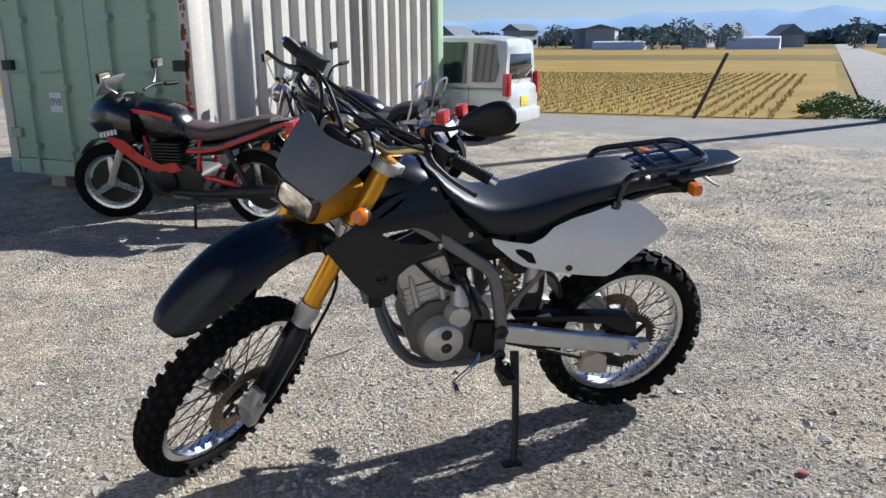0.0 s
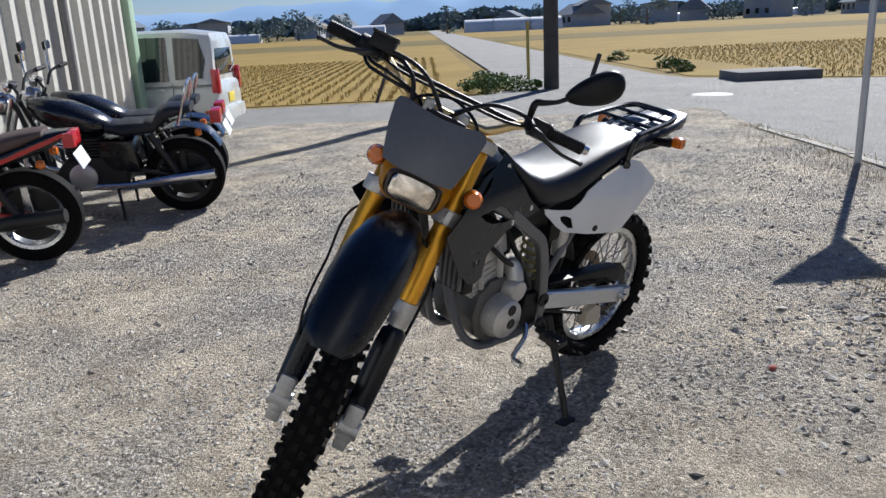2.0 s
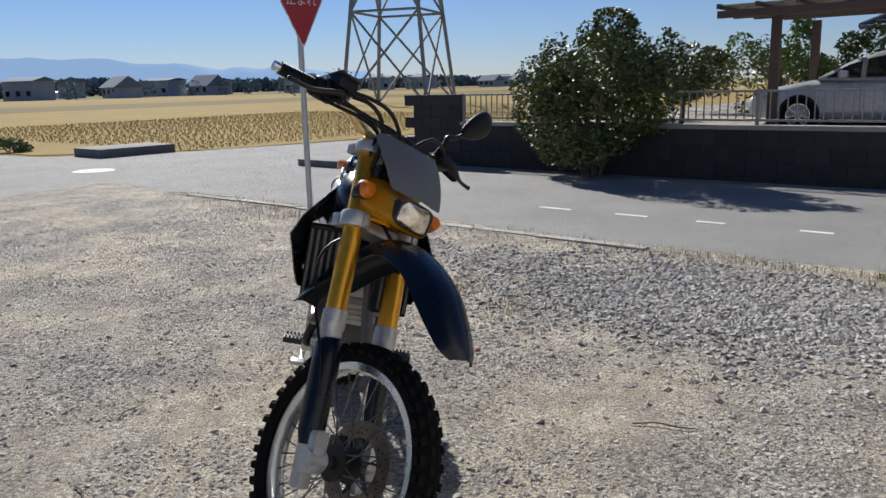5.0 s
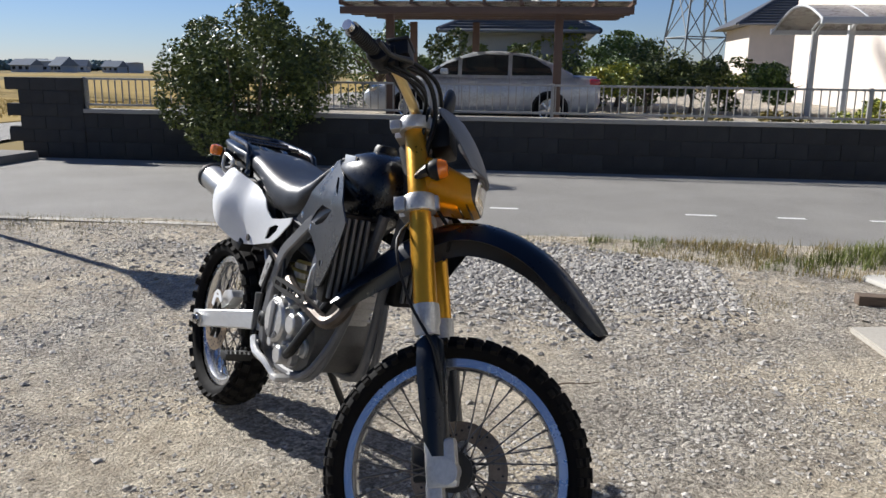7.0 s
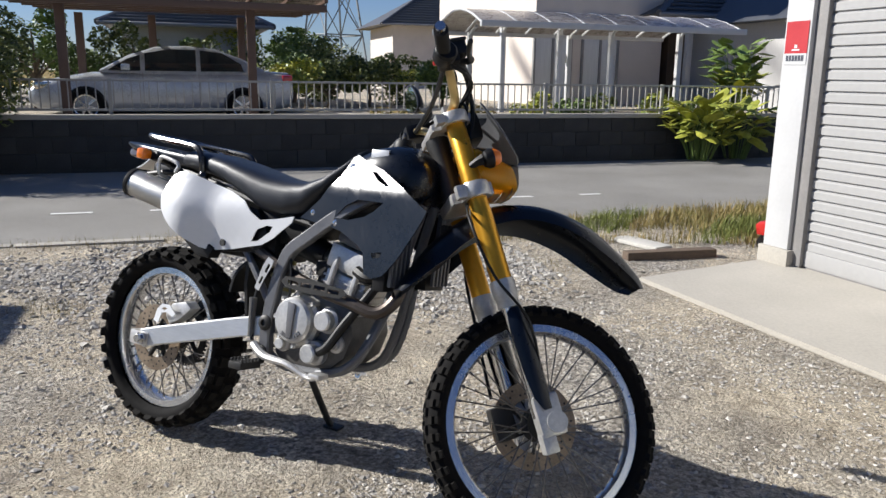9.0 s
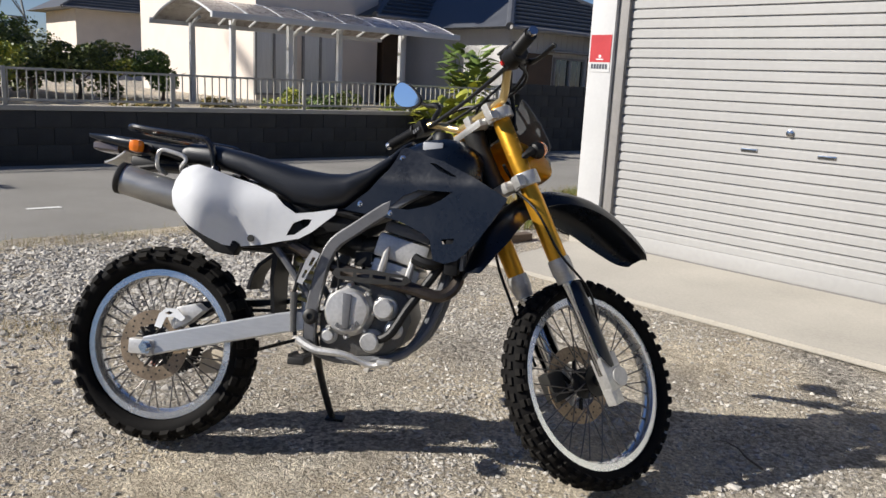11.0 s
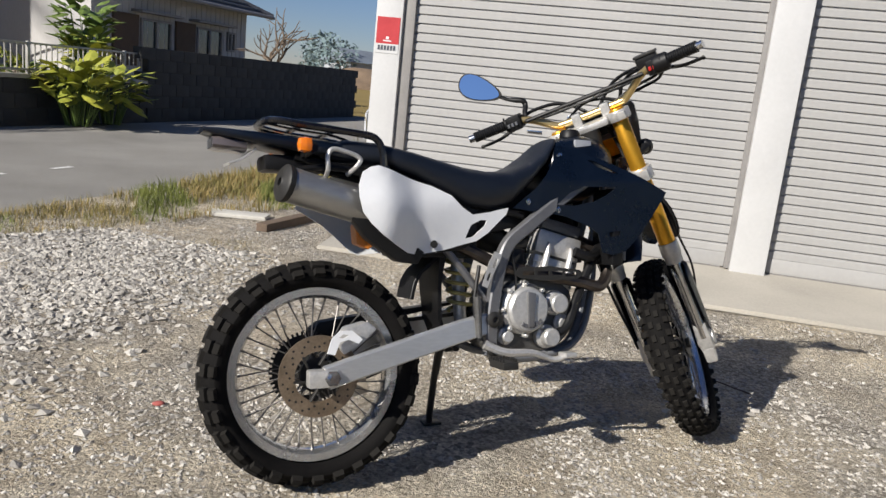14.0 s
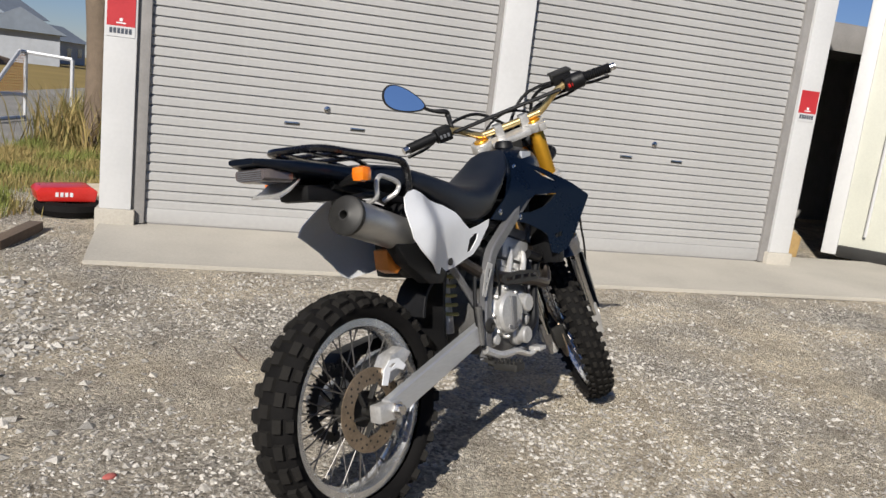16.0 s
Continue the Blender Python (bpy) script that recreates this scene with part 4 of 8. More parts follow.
    # radiator behind the shroud
    bm = B()
    box(bm, 0.90, 0.94, s * 0.055 if s > 0 else -0.165, s * 0.165 if s > 0 else -0.055, 0.62, 0.86, 0.006, None)
    rad = part("radiator", bm, M_black, bike)
    for i in range(5):
        bm = B()
        yy = s * (0.075 + 0.02 * i)
        box(bm, 0.945, 0.956, yy - 0.003, yy + 0.006, 0.635, 0.85, 0.002)
        part("radiator_louvre", bm, M_grey, rad)
    # rear turn signal
    bm = B()
    box(bm, -0.098, -0.060, s * 0.163 - 0.022, s * 0.163 + 0.022, 0.916, 0.957, 0.017)
    sig = part("rear_turn_signal", bm, M_orange, bike, "orange turn signal lens")
    bm = B()
    tube(bm, [(-0.06, s * 0.05, 0.915), (-0.055, s * 0.10, 0.925), (-0.055, s * 0.145, 0.935)], [0.010, 0.013, 0.018], 8, 3)
    part("signal_stalk", bm, M_black, sig)


for s in (1, -1):
    side_parts(s)

# seat
bm = B()
st = ((-0.015, 0.908, 0.935, 0.075), (0.0, 0.904, 0.952, 0.090), (0.06, 0.900, 0.970, 0.105), (0.15, 0.893, 0.966, 0.118), (0.25, 0.868, 0.948, 0.124), (0.34, 0.828, 0.928, 0.127), (0.42, 0.785, 0.912, 0.126), (0.50, 0.778, 0.903, 0.122), (0.57, 0.795, 0.906, 0.118), (0.64, 0.862, 0.930, 0.110), (0.70, 0.925, 0.972, 0.095), (0.735, 0.972, 1.006, 0.075), (0.757, 1.0, 1.02, 0.05))
loft(bm, [superring(x, a, b, w, 20, 3.2) for x, a, b, w in st])
seat = part("seat", bm, M_seat, bike, "long black vinyl seat", 60)
# tank and cap
bm = B()
st = ((0.715, 0.80, 0.985, 0.085), (0.75, 0.80, 1.008, 0.102), (0.80, 0.81, 1.026, 0.112), (0.86, 0.82, 1.036, 0.112), (0.91, 0.84, 1.030, 0.10), (0.955, 0.87, 1.005, 0.08), (0.98, 0.89, 0.97, 0.05))
loft(bm, [superring(x, a, b, w, 20, 2.8) for x, a, b, w in st])
tank = part("fuel_tank", bm, M_navy, bike, "navy fuel tank", 60)
bm = B()
lathe(bm, [(0, 0.016), (0.026, 0.015), (0.032, 0.006), (0.034, -0.01), (0, -0.01)], 24, Matrix.Translation((0.845, 0, 1.04)))
part("filler_cap", bm, M_black, tank)
bm = B()
box(bm, 0.80, 0.86, -0.098, -0.088, 0.985, 1.012, 0.002)
part("caution_sticker", bm, M_signback, tank, "pale caution sticker")
# airbox and battery mass under the seat
bm = B()
box(bm, 0.22, 0.47, -0.085, 0.085, 0.64, 0.85, 0.02)
part("airbox", bm, M_black, bike)
bm = B()
prism(bm, [(0.10, 0.74), (0.20, 0.645), (0.42, 0.665), (0.46, 0.72), (0.40, 0.80), (0.14, 0.86)], -0.108, -0.04, 0.008)
prism(bm, [(0.050, 0.79), (0.054, 0.752), (0.10, 0.695), (0.19, 0.632), (0.25, 0.625), (0.27, 0.66), (0.2, 0.70), (0.1, 0.80)], -0.146, -0.10, 0.006)
part("heat_shield", bm, M_black, bike)
bm = B()
tube(bm, [(0.43, 0, 0.69), (0.30, 0, 0.60), (0.27, 0, 0.52)], 1, k=3, flat=(0.012, 0.11), up=(0, 1, 0))
part("inner_fender", bm, M_black, bike)

# translucent orange breather box below the muffler
bm = B()
prism(bm, [(0.085, 0.735), (0.15, 0.738), (0.155, 0.685), (0.125, 0.665), (0.09, 0.68)], -0.085, -0.035, 0.006)
part("breather_box", bm, mat("orange_plastic", (0.62, 0.20, 0.03), 0.35, var=0.2, scale=12), bike, "small orange plastic box below the muffler")
# mudguard behind the shock, sides of the airbox, intake boot
bm = B()
loft(bm, [[(0.36 - 0.01, y, 0.66) for y in (-0.075, 0.075)] + [(0.37, 0.075, 0.66), (0.37, -0.075, 0.66)],
          [(0.345, y, 0.56) for y in (-0.07, 0.07)] + [(0.357, 0.07, 0.56), (0.357, -0.07, 0.56)],
          [(0.352, y, 0.46) for y in (-0.06, 0.06)] + [(0.364, 0.06, 0.46), (0.364, -0.06, 0.46)],
          [(0.375, y, 0.40) for y in (-0.055, 0.055)] + [(0.387, 0.055, 0.40), (0.387, -0.055, 0.40)]])
part("mud_flap", bm, M_black, bike, "black plastic mudguard ahead of the rear wheel")
bm = B()
tube(bm, [(0.46, 0, 0.73), (0.52, 0, 0.715), (0.58, 0, 0.69), (0.62, 0, 0.68)], [0.06, 0.052, 0.042, 0.038], 16, 3)
part("intake_boot", bm, M_black, bike, "black rubber intake boot")
bm = B()
prism(bm, [(0.47, 0.70), (0.60, 0.735), (0.70, 0.78), (0.74, 0.83), (0.72, 0.86), (0.56, 0.84), (0.47, 0.82)], -0.07, 0.07, 0.01)
part("battery_tray", bm, M_black, bike, "black tray under the seat")

bm = B()
tube(bm, [(-0.13, -0.112, 0.866), (-0.08, -0.113, 0.876), (-0.02, -0.112, 0.884), (0.06, -0.10, 0.885)], 0.009, 8, 3)
part("breather_hose", bm, M_black, bike)

# tail
bm = B()
secs = ((0.16, 0.895, 0.955, 0.095), (0.05, 0.905, 0.958, 0.100), (-0.06, 0.922, 0.966, 0.098), (-0.18, 0.942, 0.976, 0.088), (-0.27, 0.957, 0.982, 0.068), (-0.315, 0.970, 0.984, 0.045))
loft(bm, [superring(x, a, b, w, 16, 4.5) for x, a, b, w in secs])
tail = part("rear_fender", bm, M_navy, bike, "dark navy plastic tail fender", 50)
bm = B()
loft(bm, [superring(x, a, b, w, 16, 4) for x, a, b, w in ((-0.205, 0.922, 0.955, 0.055), (-0.275, 0.926, 0.962, 0.058), (-0.292, 0.930, 0.960, 0.052))])
tl = part("tail_lamp", bm, mat("smoked_lens", (0.10, 0.085, 0.085), 0.10, var=0.3, coat=0.5), bike, "smoked tail lamp lens")
bm = B()
for i in range(5):
    box(bm, -0.2945, -0.287, -0.042, 0.042, 0.933 + i * 0.005, 0.935 + i * 0.005)
part("lens_rib", bm, M_grey, tl)
bm = B()
tube(bm, [(-0.18, 0.0, 0.932), (-0.215, 0, 0.905), (-0.25, 0, 0.890)], 1, k=3, flat=(0.006, 0.10), up=(0, 1, 0))
part("plate_bracket", bm, M_alu, bike, "bare plate bracket")
bm = B()
box(bm, -0.16, 0.02, -0.055, 0.055, 0.875, 0.92, 0.015)
part("tail_underside", bm, M_black, bike)
# rack
bm = B()
RK = 0.0105
for s in (1, -1):
    tube(bm, [(0.156, s * 0.118, 0.88), (0.150, s * 0.122, 0.935), (0.132, s * 0.122, 0.968), (0.09, s * 0.12, 0.980), (-0.06, s * 0.112, 0.994), (-0.125, s * 0.10, 1.003), (-0.155, s * 0.07, 1.006), (-0.160, 0, 1.006)], RK, 8, 4)
rack = part("rear_rack", bm, M_blackpaint, bike, "black tubular luggage rack")
for x, z in ((0.02, 0.986), (-0.07, 0.995)):
    bm = B()
    tube(bm, [(x, -0.112, z), (x, 0.112, z)], 0.007, 8)
    part("cross_bar", bm, M_blackpaint, rack)
for y in (-0.045, 0.045):
    bm = B()
    tube(bm, [(0.10, y * 0.6, 0.958), (0.04, y, 0.978), (-0.07, y, 0.989), (-0.158, y * 0.8, 1.003)], 1, k=3, flat=(0.005, 0.018), up=(0, 1, 0))
    part("rack_strut", bm, M_blackpaint, rack)
for s in (1, -1):
    bm = B()
    lathe(bm, [(0, -0.012), (0.016, -0.012), (0.018, 0.0), (0.012, 0.014), (0, 0.016)], 12, Matrix.Translation((0.16, s * 0.118, 0.882)))
    part("rack_mount", bm, M_blackpaint, rack)
bm = B()
tube(bm, [(-0.006, -0.105, 0.862), (-0.012, -0.148, 0.877), (-0.014, -0.152, 0.914), (0.0, -0.153, 0.931), (0.03, -0.152, 0.927), (0.066, -0.150, 0.917), (0.077, -0.149, 0.904), (0.064, -0.147, 0.885), (0.051, -0.115, 0.868)], 0.0065, 8, 4)
part("grab_handle", bm, M_alu, bike, "silver grab handle")

# muffler and exhaust
bm = B()
a, b = Vector((0.16, -0.100, 0.765)), Vector((-0.130, -0.150, 0.837))
axm = (b - a).to_track_quat("Z", "Y").to_matrix().to_4x4()
axm.translation = a
Ln = (b - a).length
lathe(bm, [(0.030, -0.02), (0.044, 0.012), (0.047, 0.03), (0.047, Ln - 0.012), (0.045, Ln - 0.006)], 32, axm)
mf = part("muffler", bm, M_muffler, bike, "grey metal muffler can")
bm = B()
lathe(bm, [(0.048, Ln - 0.014), (0.050, Ln - 0.01), (0.050, Ln + 0.002), (0.042, Ln + 0.008), (0.018, Ln + 0.009), (0.014, Ln + 0.012), (0.011, Ln + 0.012), (0.010, Ln - 0.03), (0, Ln - 0.03)], 32, axm)
part("end_cap", bm, M_dark, mf, "dark muffler end cap")
bm = B()
tube(bm, [(0.85, -0.03, 0.70), (0.915, -0.05, 0.665), (0.935, -0.085, 0.60), (0.89, -0.110, 0.553), (0.80, -0.120, 0.570), (0.68, -0.118, 0.590), (0.54, -0.09, 0.62), (0.40, -0.09, 0.68), (0.28, -0.092, 0.725), (0.16, -0.100, 0.765)], 0.019, 10, 4)
part("exhaust_pipe", bm, M_exh, bike, "discoloured exhaust pipe")
bm = B()
plate(bm, [(0.56, 0.597), (0.575, 0.614), (0.68, 0.618), (0.79, 0.606), (0.806, 0.592), (0.782, 0.578), (0.66, 0.575), (0.58, 0.583)], lambda x, z: -0.147 + 0.02 * abs(x - 0.70), 0.003,
      [[(x, z + 0.007), (x + 0.040, z + 0.006), (x + 0.040, z - 0.006), (x, z - 0.007)] for x, z in ((0.588, 0.598), (0.638, 0.598), (0.688, 0.597), (0.738, 0.594))], 1)
part("exhaust_guard", bm, M_dark, bike, "dark steel slotted exhaust guard")

# engine
bm = B()
prism(bm, [(0.525, 0.37), (0.52, 0.46), (0.535, 0.53), (0.58, 0.57), (0.66, 0.585), (0.74, 0.578), (0.79, 0.54), (0.808, 0.47), (0.785, 0.40), (0.74, 0.362), (0.64, 0.348), (0.55, 0.352)], -0.095, 0.095, 0.012)
eng = part("engine_case", bm, M_case, bike, "cast aluminium engine case")
bm = B()
tilt = Matrix.Translation((0.725, 0, 0.555)) @ Matrix.Rotation(radians(14), 4, "Y")
box(bm, -0.075, 0.075, -0.075, 0.075, -0.02, 0.085, 0.008, tilt)
box(bm, -0.082, 0.082, -0.082, 0.082, 0.09, 0.165, 0.012, tilt)
cyl = part("cylinder", bm, M_alu, eng)
bm = B()
box(bm, -0.074, 0.074, -0.076, 0.076, 0.168, 0.205, 0.014, tilt)
part("head_cover", bm, M_grey, eng)
for i in range(4):
    bm = B()
    box(bm, -0.079, 0.079, -0.079, 0.079, 0.0 + i * 0.02, 0.006 + i * 0.02, 0.001, tilt)
    part("fin", bm, M_alu, eng)
for sy in (-1, 1):
    for dx in (-0.04, 0.045):
        bm = B()
        tube(bm, [tilt @ Vector((dx, sy * 0.082, 0.02)), tilt @ Vector((dx, sy * 0.088, 0.10)), tilt @ Vector((dx, sy * 0.082, 0.13))], [0.012, 0.010, 0.004], 8, 2)
        part("head_stud_boss", bm, M_alu, eng)
RX = Matrix.Rotation(radians(90), 4, "X")   # local z becomes -y
# right side covers
bm = B()
lathe(bm, [(0.078, 0.0), (0.078, 0.02), (0.069, 0.03), (0.068, 0.046), (0.061, 0.054), (0.042, 0.056), (0, 0.057)], 40, Matrix.Translation((0.615, -0.09, 0.488)) @ RX)
cl = part("clutch_cover", bm, M_alu, eng, "round silver clutch cover")
bm = B()
prism(bm, [(-0.010, -0.05), (0.010, -0.05), (0.014, 0.05), (-0.014, 0.055)], -0.153, -0.144, 0.003, Matrix.Translation((0.617, 0, 0.488)))
part("cover_rib", bm, M_silver, eng)
bm = B()
for i in range(8):
    a = radians(-140 + i * 11)
    box(bm, -0.0035, 0.0035, -0.002, 0.002, -0.006, 0.006, 0, Matrix.Translation((0.615 + 0.049 * math.cos(a + 0.35), -0.147, 0.488 + 0.049 * math.sin(a + 0.35))) @ Matrix.Rotation(-(a + 0.35) - math.pi / 2, 4, "Y"))
part("maker_mark_bar", bm, M_silver, eng)
for k in range(8):
    a = 2 * math.pi * k / 8
    bm = B()
    lathe(bm, [(0.008, 0), (0.008, 0.034), (0.005, 0.038), (0, 0.036)], 8, Matrix.Translation((0.615 + 0.079 * math.cos(a), -0.09, 0.488 + 0.079 * math.sin(a))) @ RX)
    part("cover_bolt", bm, M_alu, eng)
for x, z, r, d in ((0.725, 0.503, 0.030, 0.052), (0.692, 0.402, 0.028, 0.062), (0.755, 0.44, 0.020, 0.03), (0.557, 0.407, 0.018, 0.03)):
    bm = B()
    lathe(bm, [(r + 0.008, 0), (r + 0.008, d * 0.4), (r, d * 0.5), (r, d * 0.92), (r * 0.85, d), (0, d)], 24, Matrix.Translation((x, -0.09, z)) @ RX)
    part("round_cover", bm, M_alu, eng)
bm = B()
tube(bm, [(0.70, -0.125, 0.405), (0.75, -0.135, 0.43), (0.79, -0.12, 0.50), (0.84, -0.10, 0.58), (0.885, -0.09, 0.65)], 0.014, 10, 4)
part("coolant_hose", bm, M_black, eng, "black rubber coolant hose")
# left side covers
LX = Matrix.Rotation(radians(-90), 4, "X")
bm = B()
lathe(bm, [(0.074, 0.0), (0.074, 0.03), (0.068, 0.045), (0.064, 0.062), (0.053, 0.070), (0, 0.072)], 40, Matrix.Translation((0.699, 0.085, 0.456)) @ LX)
cl = part("generator_cover", bm, M_alu, eng, "round cast generator cover")
for x, z in ((0.692, 0.444), (0.694, 0.492)):
    bm = B()
    lathe(bm, [(0.018, 0), (0.018, 0.006), (0.012, 0.008), (0, 0.004)], 16, Matrix.Translation((x, 0.152, z)) @ LX)
    part("inspection_plug", bm, M_dark, eng)
bm = B()
lathe(bm, [(0.042, 0), (0.042, 0.035), (0.034, 0.05), (0, 0.052)], 28, Matrix.Translation((0.648, 0.085, 0.536)) @ LX)
part("starter_cover", bm, M_alu, eng)
bm = B()
lathe(bm, [(0.03, -0.04), (0.03, 0.02), (0.024, 0.03), (0, 0.03)], 20, Matrix.Translation((0.640, 0.09, 0.60)) @ Matrix.Rotation(radians(20), 4, "X"))
part("starter_motor", bm, M_alu, eng)
bm = B()
prism(bm, [(0.50, 0.38), (0.51, 0.49), (0.585, 0.50), (0.60, 0.40), (0.56, 0.37)], 0.09, 0.118, 0.006)
part("sprocket_cover", bm, M_black, eng)
bm = B()
tube(bm, [(0.57, 0.12, 0.385), (0.60, 0.15, 0.36), (0.655, 0.158, 0.315), (0.66, 0.175, 0.30)], 0.008, 8, 3)
tube(bm, [(0.66, 0.165, 0.30), (0.66, 0.20, 0.298)], 0.011, 8)
part("gear_lever", bm, M_chrome, bike, "bent steel gear lever")
# brake pedal, right
bm = B()
tube(bm, [(0.47, -0.13, 0.39), (0.53, -0.145, 0.365), (0.62, -0.15, 0.36), (0.70, -0.145, 0.335), (0.74, -0.15, 0.345)], [0.014, 0.012, 0.009, 0.009], 8, 4)
box(bm, 0.725, 0.765, -0.175, -0.13, 0.342, 0.356, 0.003)
part("brake_pedal", bm, M_alu, bike, "aluminium brake pedal")
bm = B()
plate(bm, [(0.455, 0.562), (0.472, 0.555), (0.488, 0.59), (0.512, 0.632), (0.520, 0.652), (0.496, 0.662), (0.478, 0.632)], lambda x, z: -0.140, 0.003, [[(0.468, 0.578), (0.476, 0.575), (0.486, 0.598), (0.479, 0.602)], [(0.487, 0.615), (0.496, 0.612), (0.508, 0.638), (0.499, 0.642)]], 0)
part("heel_guard", bm, M_alu, bike)
# engine guard
bm = B()
for s in (1, -1):
    tube(bm, [(0.905, s * 0.055, 0.62), (0.885, s * 0.07, 0.52), (0.84, s * 0.095, 0.42), (0.78, s * 0.105, 0.365), (0.70, s * 0.10, 0.343)], 0.011, 8, 4)
part("engine_guard", bm, M_grey, bike, "bent tubular engine guard")
# carburettor and hoses on both flanks
bm = B()
lathe(bm, [(0.03, -0.05), (0.034, -0.03), (0.034, 0.04), (0.03, 0.06)], 20, Matrix.Translation((0.63, 0, 0.68)) @ Matrix.Rotation(radians(80), 4, "Y"))
box(bm, 0.60, 0.66, -0.04, 0.04, 0.62, 0.67, 0.01)
part("carburettor", bm, M_dark, bike)
for pts_, r in ((((0.62, 0.05, 0.66), (0.60, 0.09, 0.60), (0.57, 0.11, 0.52)), 0.006), (((0.70, 0.08, 0.76), (0.66, 0.10, 0.68), (0.62, 0.11, 0.60), (0.60, 0.10, 0.5)), 0.007),
                (((0.80, 0.09, 0.74), (0.72, 0.11, 0.66), (0.66, 0.10, 0.62)), 0.008), (((0.90, -0.08, 0.66), (0.85, -0.11, 0.645), (0.80, -0.10, 0.66)), 0.017),
                (((0.56, -0.115, 0.68), (0.58, -0.12, 0.58), (0.57, -0.12, 0.46)), 0.004), (((0.46, -0.11, 0.62), (0.44, -0.12, 0.50), (0.46, -0.13, 0.40)), 0.006)):
    bm = B()
    tube(bm, pts_, r, 8, 4)
    part("hose", bm, M_black, bike)
bm = B()
tube(bm, [(0.445, -0.128, 0.53), (0.452, -0.130, 0.41)], [0.012, 0.014, 0.014, 0.009], 10, 1)
part("rear_brake_cylinder", bm, M_case, bike)
# shock
bm = B()
p0, p1 = Vector((0.435, 0.0, 0.70)), Vector((0.455, 0.0, 0.44))
coil = []
for i in range(90):
    t = i / 89
    c = p0.lerp(p1, 0.1 + 0.75 * t)
    a = t * 2 * math.pi * 6.5
    coil.append(c + Vector((0.036 * math.cos(a), 0.036 * math.sin(a), 0)))
tube(bm, coil, 0.006, 6)
part("shock_spring", bm, mat("spring_paint", (0.35, 0.30, 0.10), 0.4, var=0.3), bike, "dusty yellow shock spring")
bm = B()
tube(bm, [p0, p1], 0.02, 12)
part("shock_body", bm, M_alu, bike)
bm = B()
lathe(bm, [(0, -0.05), (0.024, -0.05), (0.026, -0.04), (0.026, 0.05), (0, 0.055)], 18, Matrix.Translation((0.395, 0.075, 0.63)))
part("shock_reservoir", bm, M_alu, bike, "pale coolant bottle")
# chain run and guards
for (xa, za), (xb, zb) in (((0.0, 0.425), (0.53, 0.465)), ((0.0, 0.221), (0.53, 0.405))):
    bm = B()
    n = 60
    for i in range(n):
        t = (i + 0.5) / n
        x, z = xa + (xb - xa) * t, za + (zb - za) * t
        box(bm, -0.0042, 0.0042, 0.062 if i % 2 else 0.060, 0.072 if i % 2 else 0.074, -0.0055, 0.0055, 0, Matrix.Translation((x, 0, z)) @ Matrix.Rotation(-math.atan2(zb - za, xb - xa), 4, "Y"))
    part("chain", bm, M_dark, bike, "oily drive chain")
bm = B()
prism(bm, [(-0.005, 0.39), (0.03, 0.385), (0.09, 0.41), (0.11, 0.435), (0.45, 0.49), (0.45, 0.50), (0.10, 0.462), (0.03, 0.452), (0.0, 0.43)], 0.055, 0.105, 0.004)
part("chain_guard", bm, M_black, bike, "black plastic chain guard")
bm = B()
prism(bm, [(0.075, 0.215), (0.18, 0.235), (0.17, 0.295), (0.12, 0.31), (0.085, 0.29)], 0.055, 0.095, 0.006)
part("chain_guide", bm, mat("cream_plastic", (0.55, 0.48, 0.38), 0.6, var=0.25), bike, "cream chain guide block")
# rear caliper
bm = B()
prism(bm, [(0.055, 0.375), (0.10, 0.40), (0.15, 0.445), (0.12, 0.465), (0.06, 0.45), (0.03, 0.41)], -0.098, -0.05, 0.008)
cal = part("rear_caliper", bm, M_alu, bike, "rear brake caliper")
bm = B()
plate(bm, [(0.0, 0.385), (0.012, 0.425), (0.035, 0.445), (0.07, 0.445), (0.10, 0.42), (0.088, 0.408), (0.06, 0.42), (0.035, 0.415), (0.022, 0.38)], lambda x, z: -0.116, 0.003, [[(0.03, 0.428), (0.045, 0.436), (0.06, 0.432), (0.045, 0.424)]], 0)
part("caliper_guard", bm, M_panelw, cal, "pale caliper guard")
# side stand
bm = B()
tube(bm, [(0.445, 0.115, 0.375), (0.455, 0.19, 0.24), (0.475, 0.27, 0.105), (0.485, 0.292, 0.068)], [0.016, 0.012, 0.012, 0.011], 10, 3)
stand = part("side_stand", bm, M_dark, bike, "dark steel side stand")
bm = B()
box(bm, -0.03, 0.035, -0.02, 0.02, -0.005, 0.005, 0.003, Matrix.Translation((0.49, 0.298, 0.066)) @ Matrix.Rotation(radians(LEAN), 4, "X"))
part("stand_foot", bm, M_dark, stand)
bm = B()
coil = [Vector((0.45, 0.13, 0.36)).lerp(Vector((0.462, 0.215, 0.205)), i / 60) + Vector((0.007 * math.cos(i * 1.3), 0, 0.007 * math.sin(i * 1.3))) for i in range(61)]
tube(bm, coil, 0.0018, 5)
part("stand_spring", bm, M_chrome, stand)


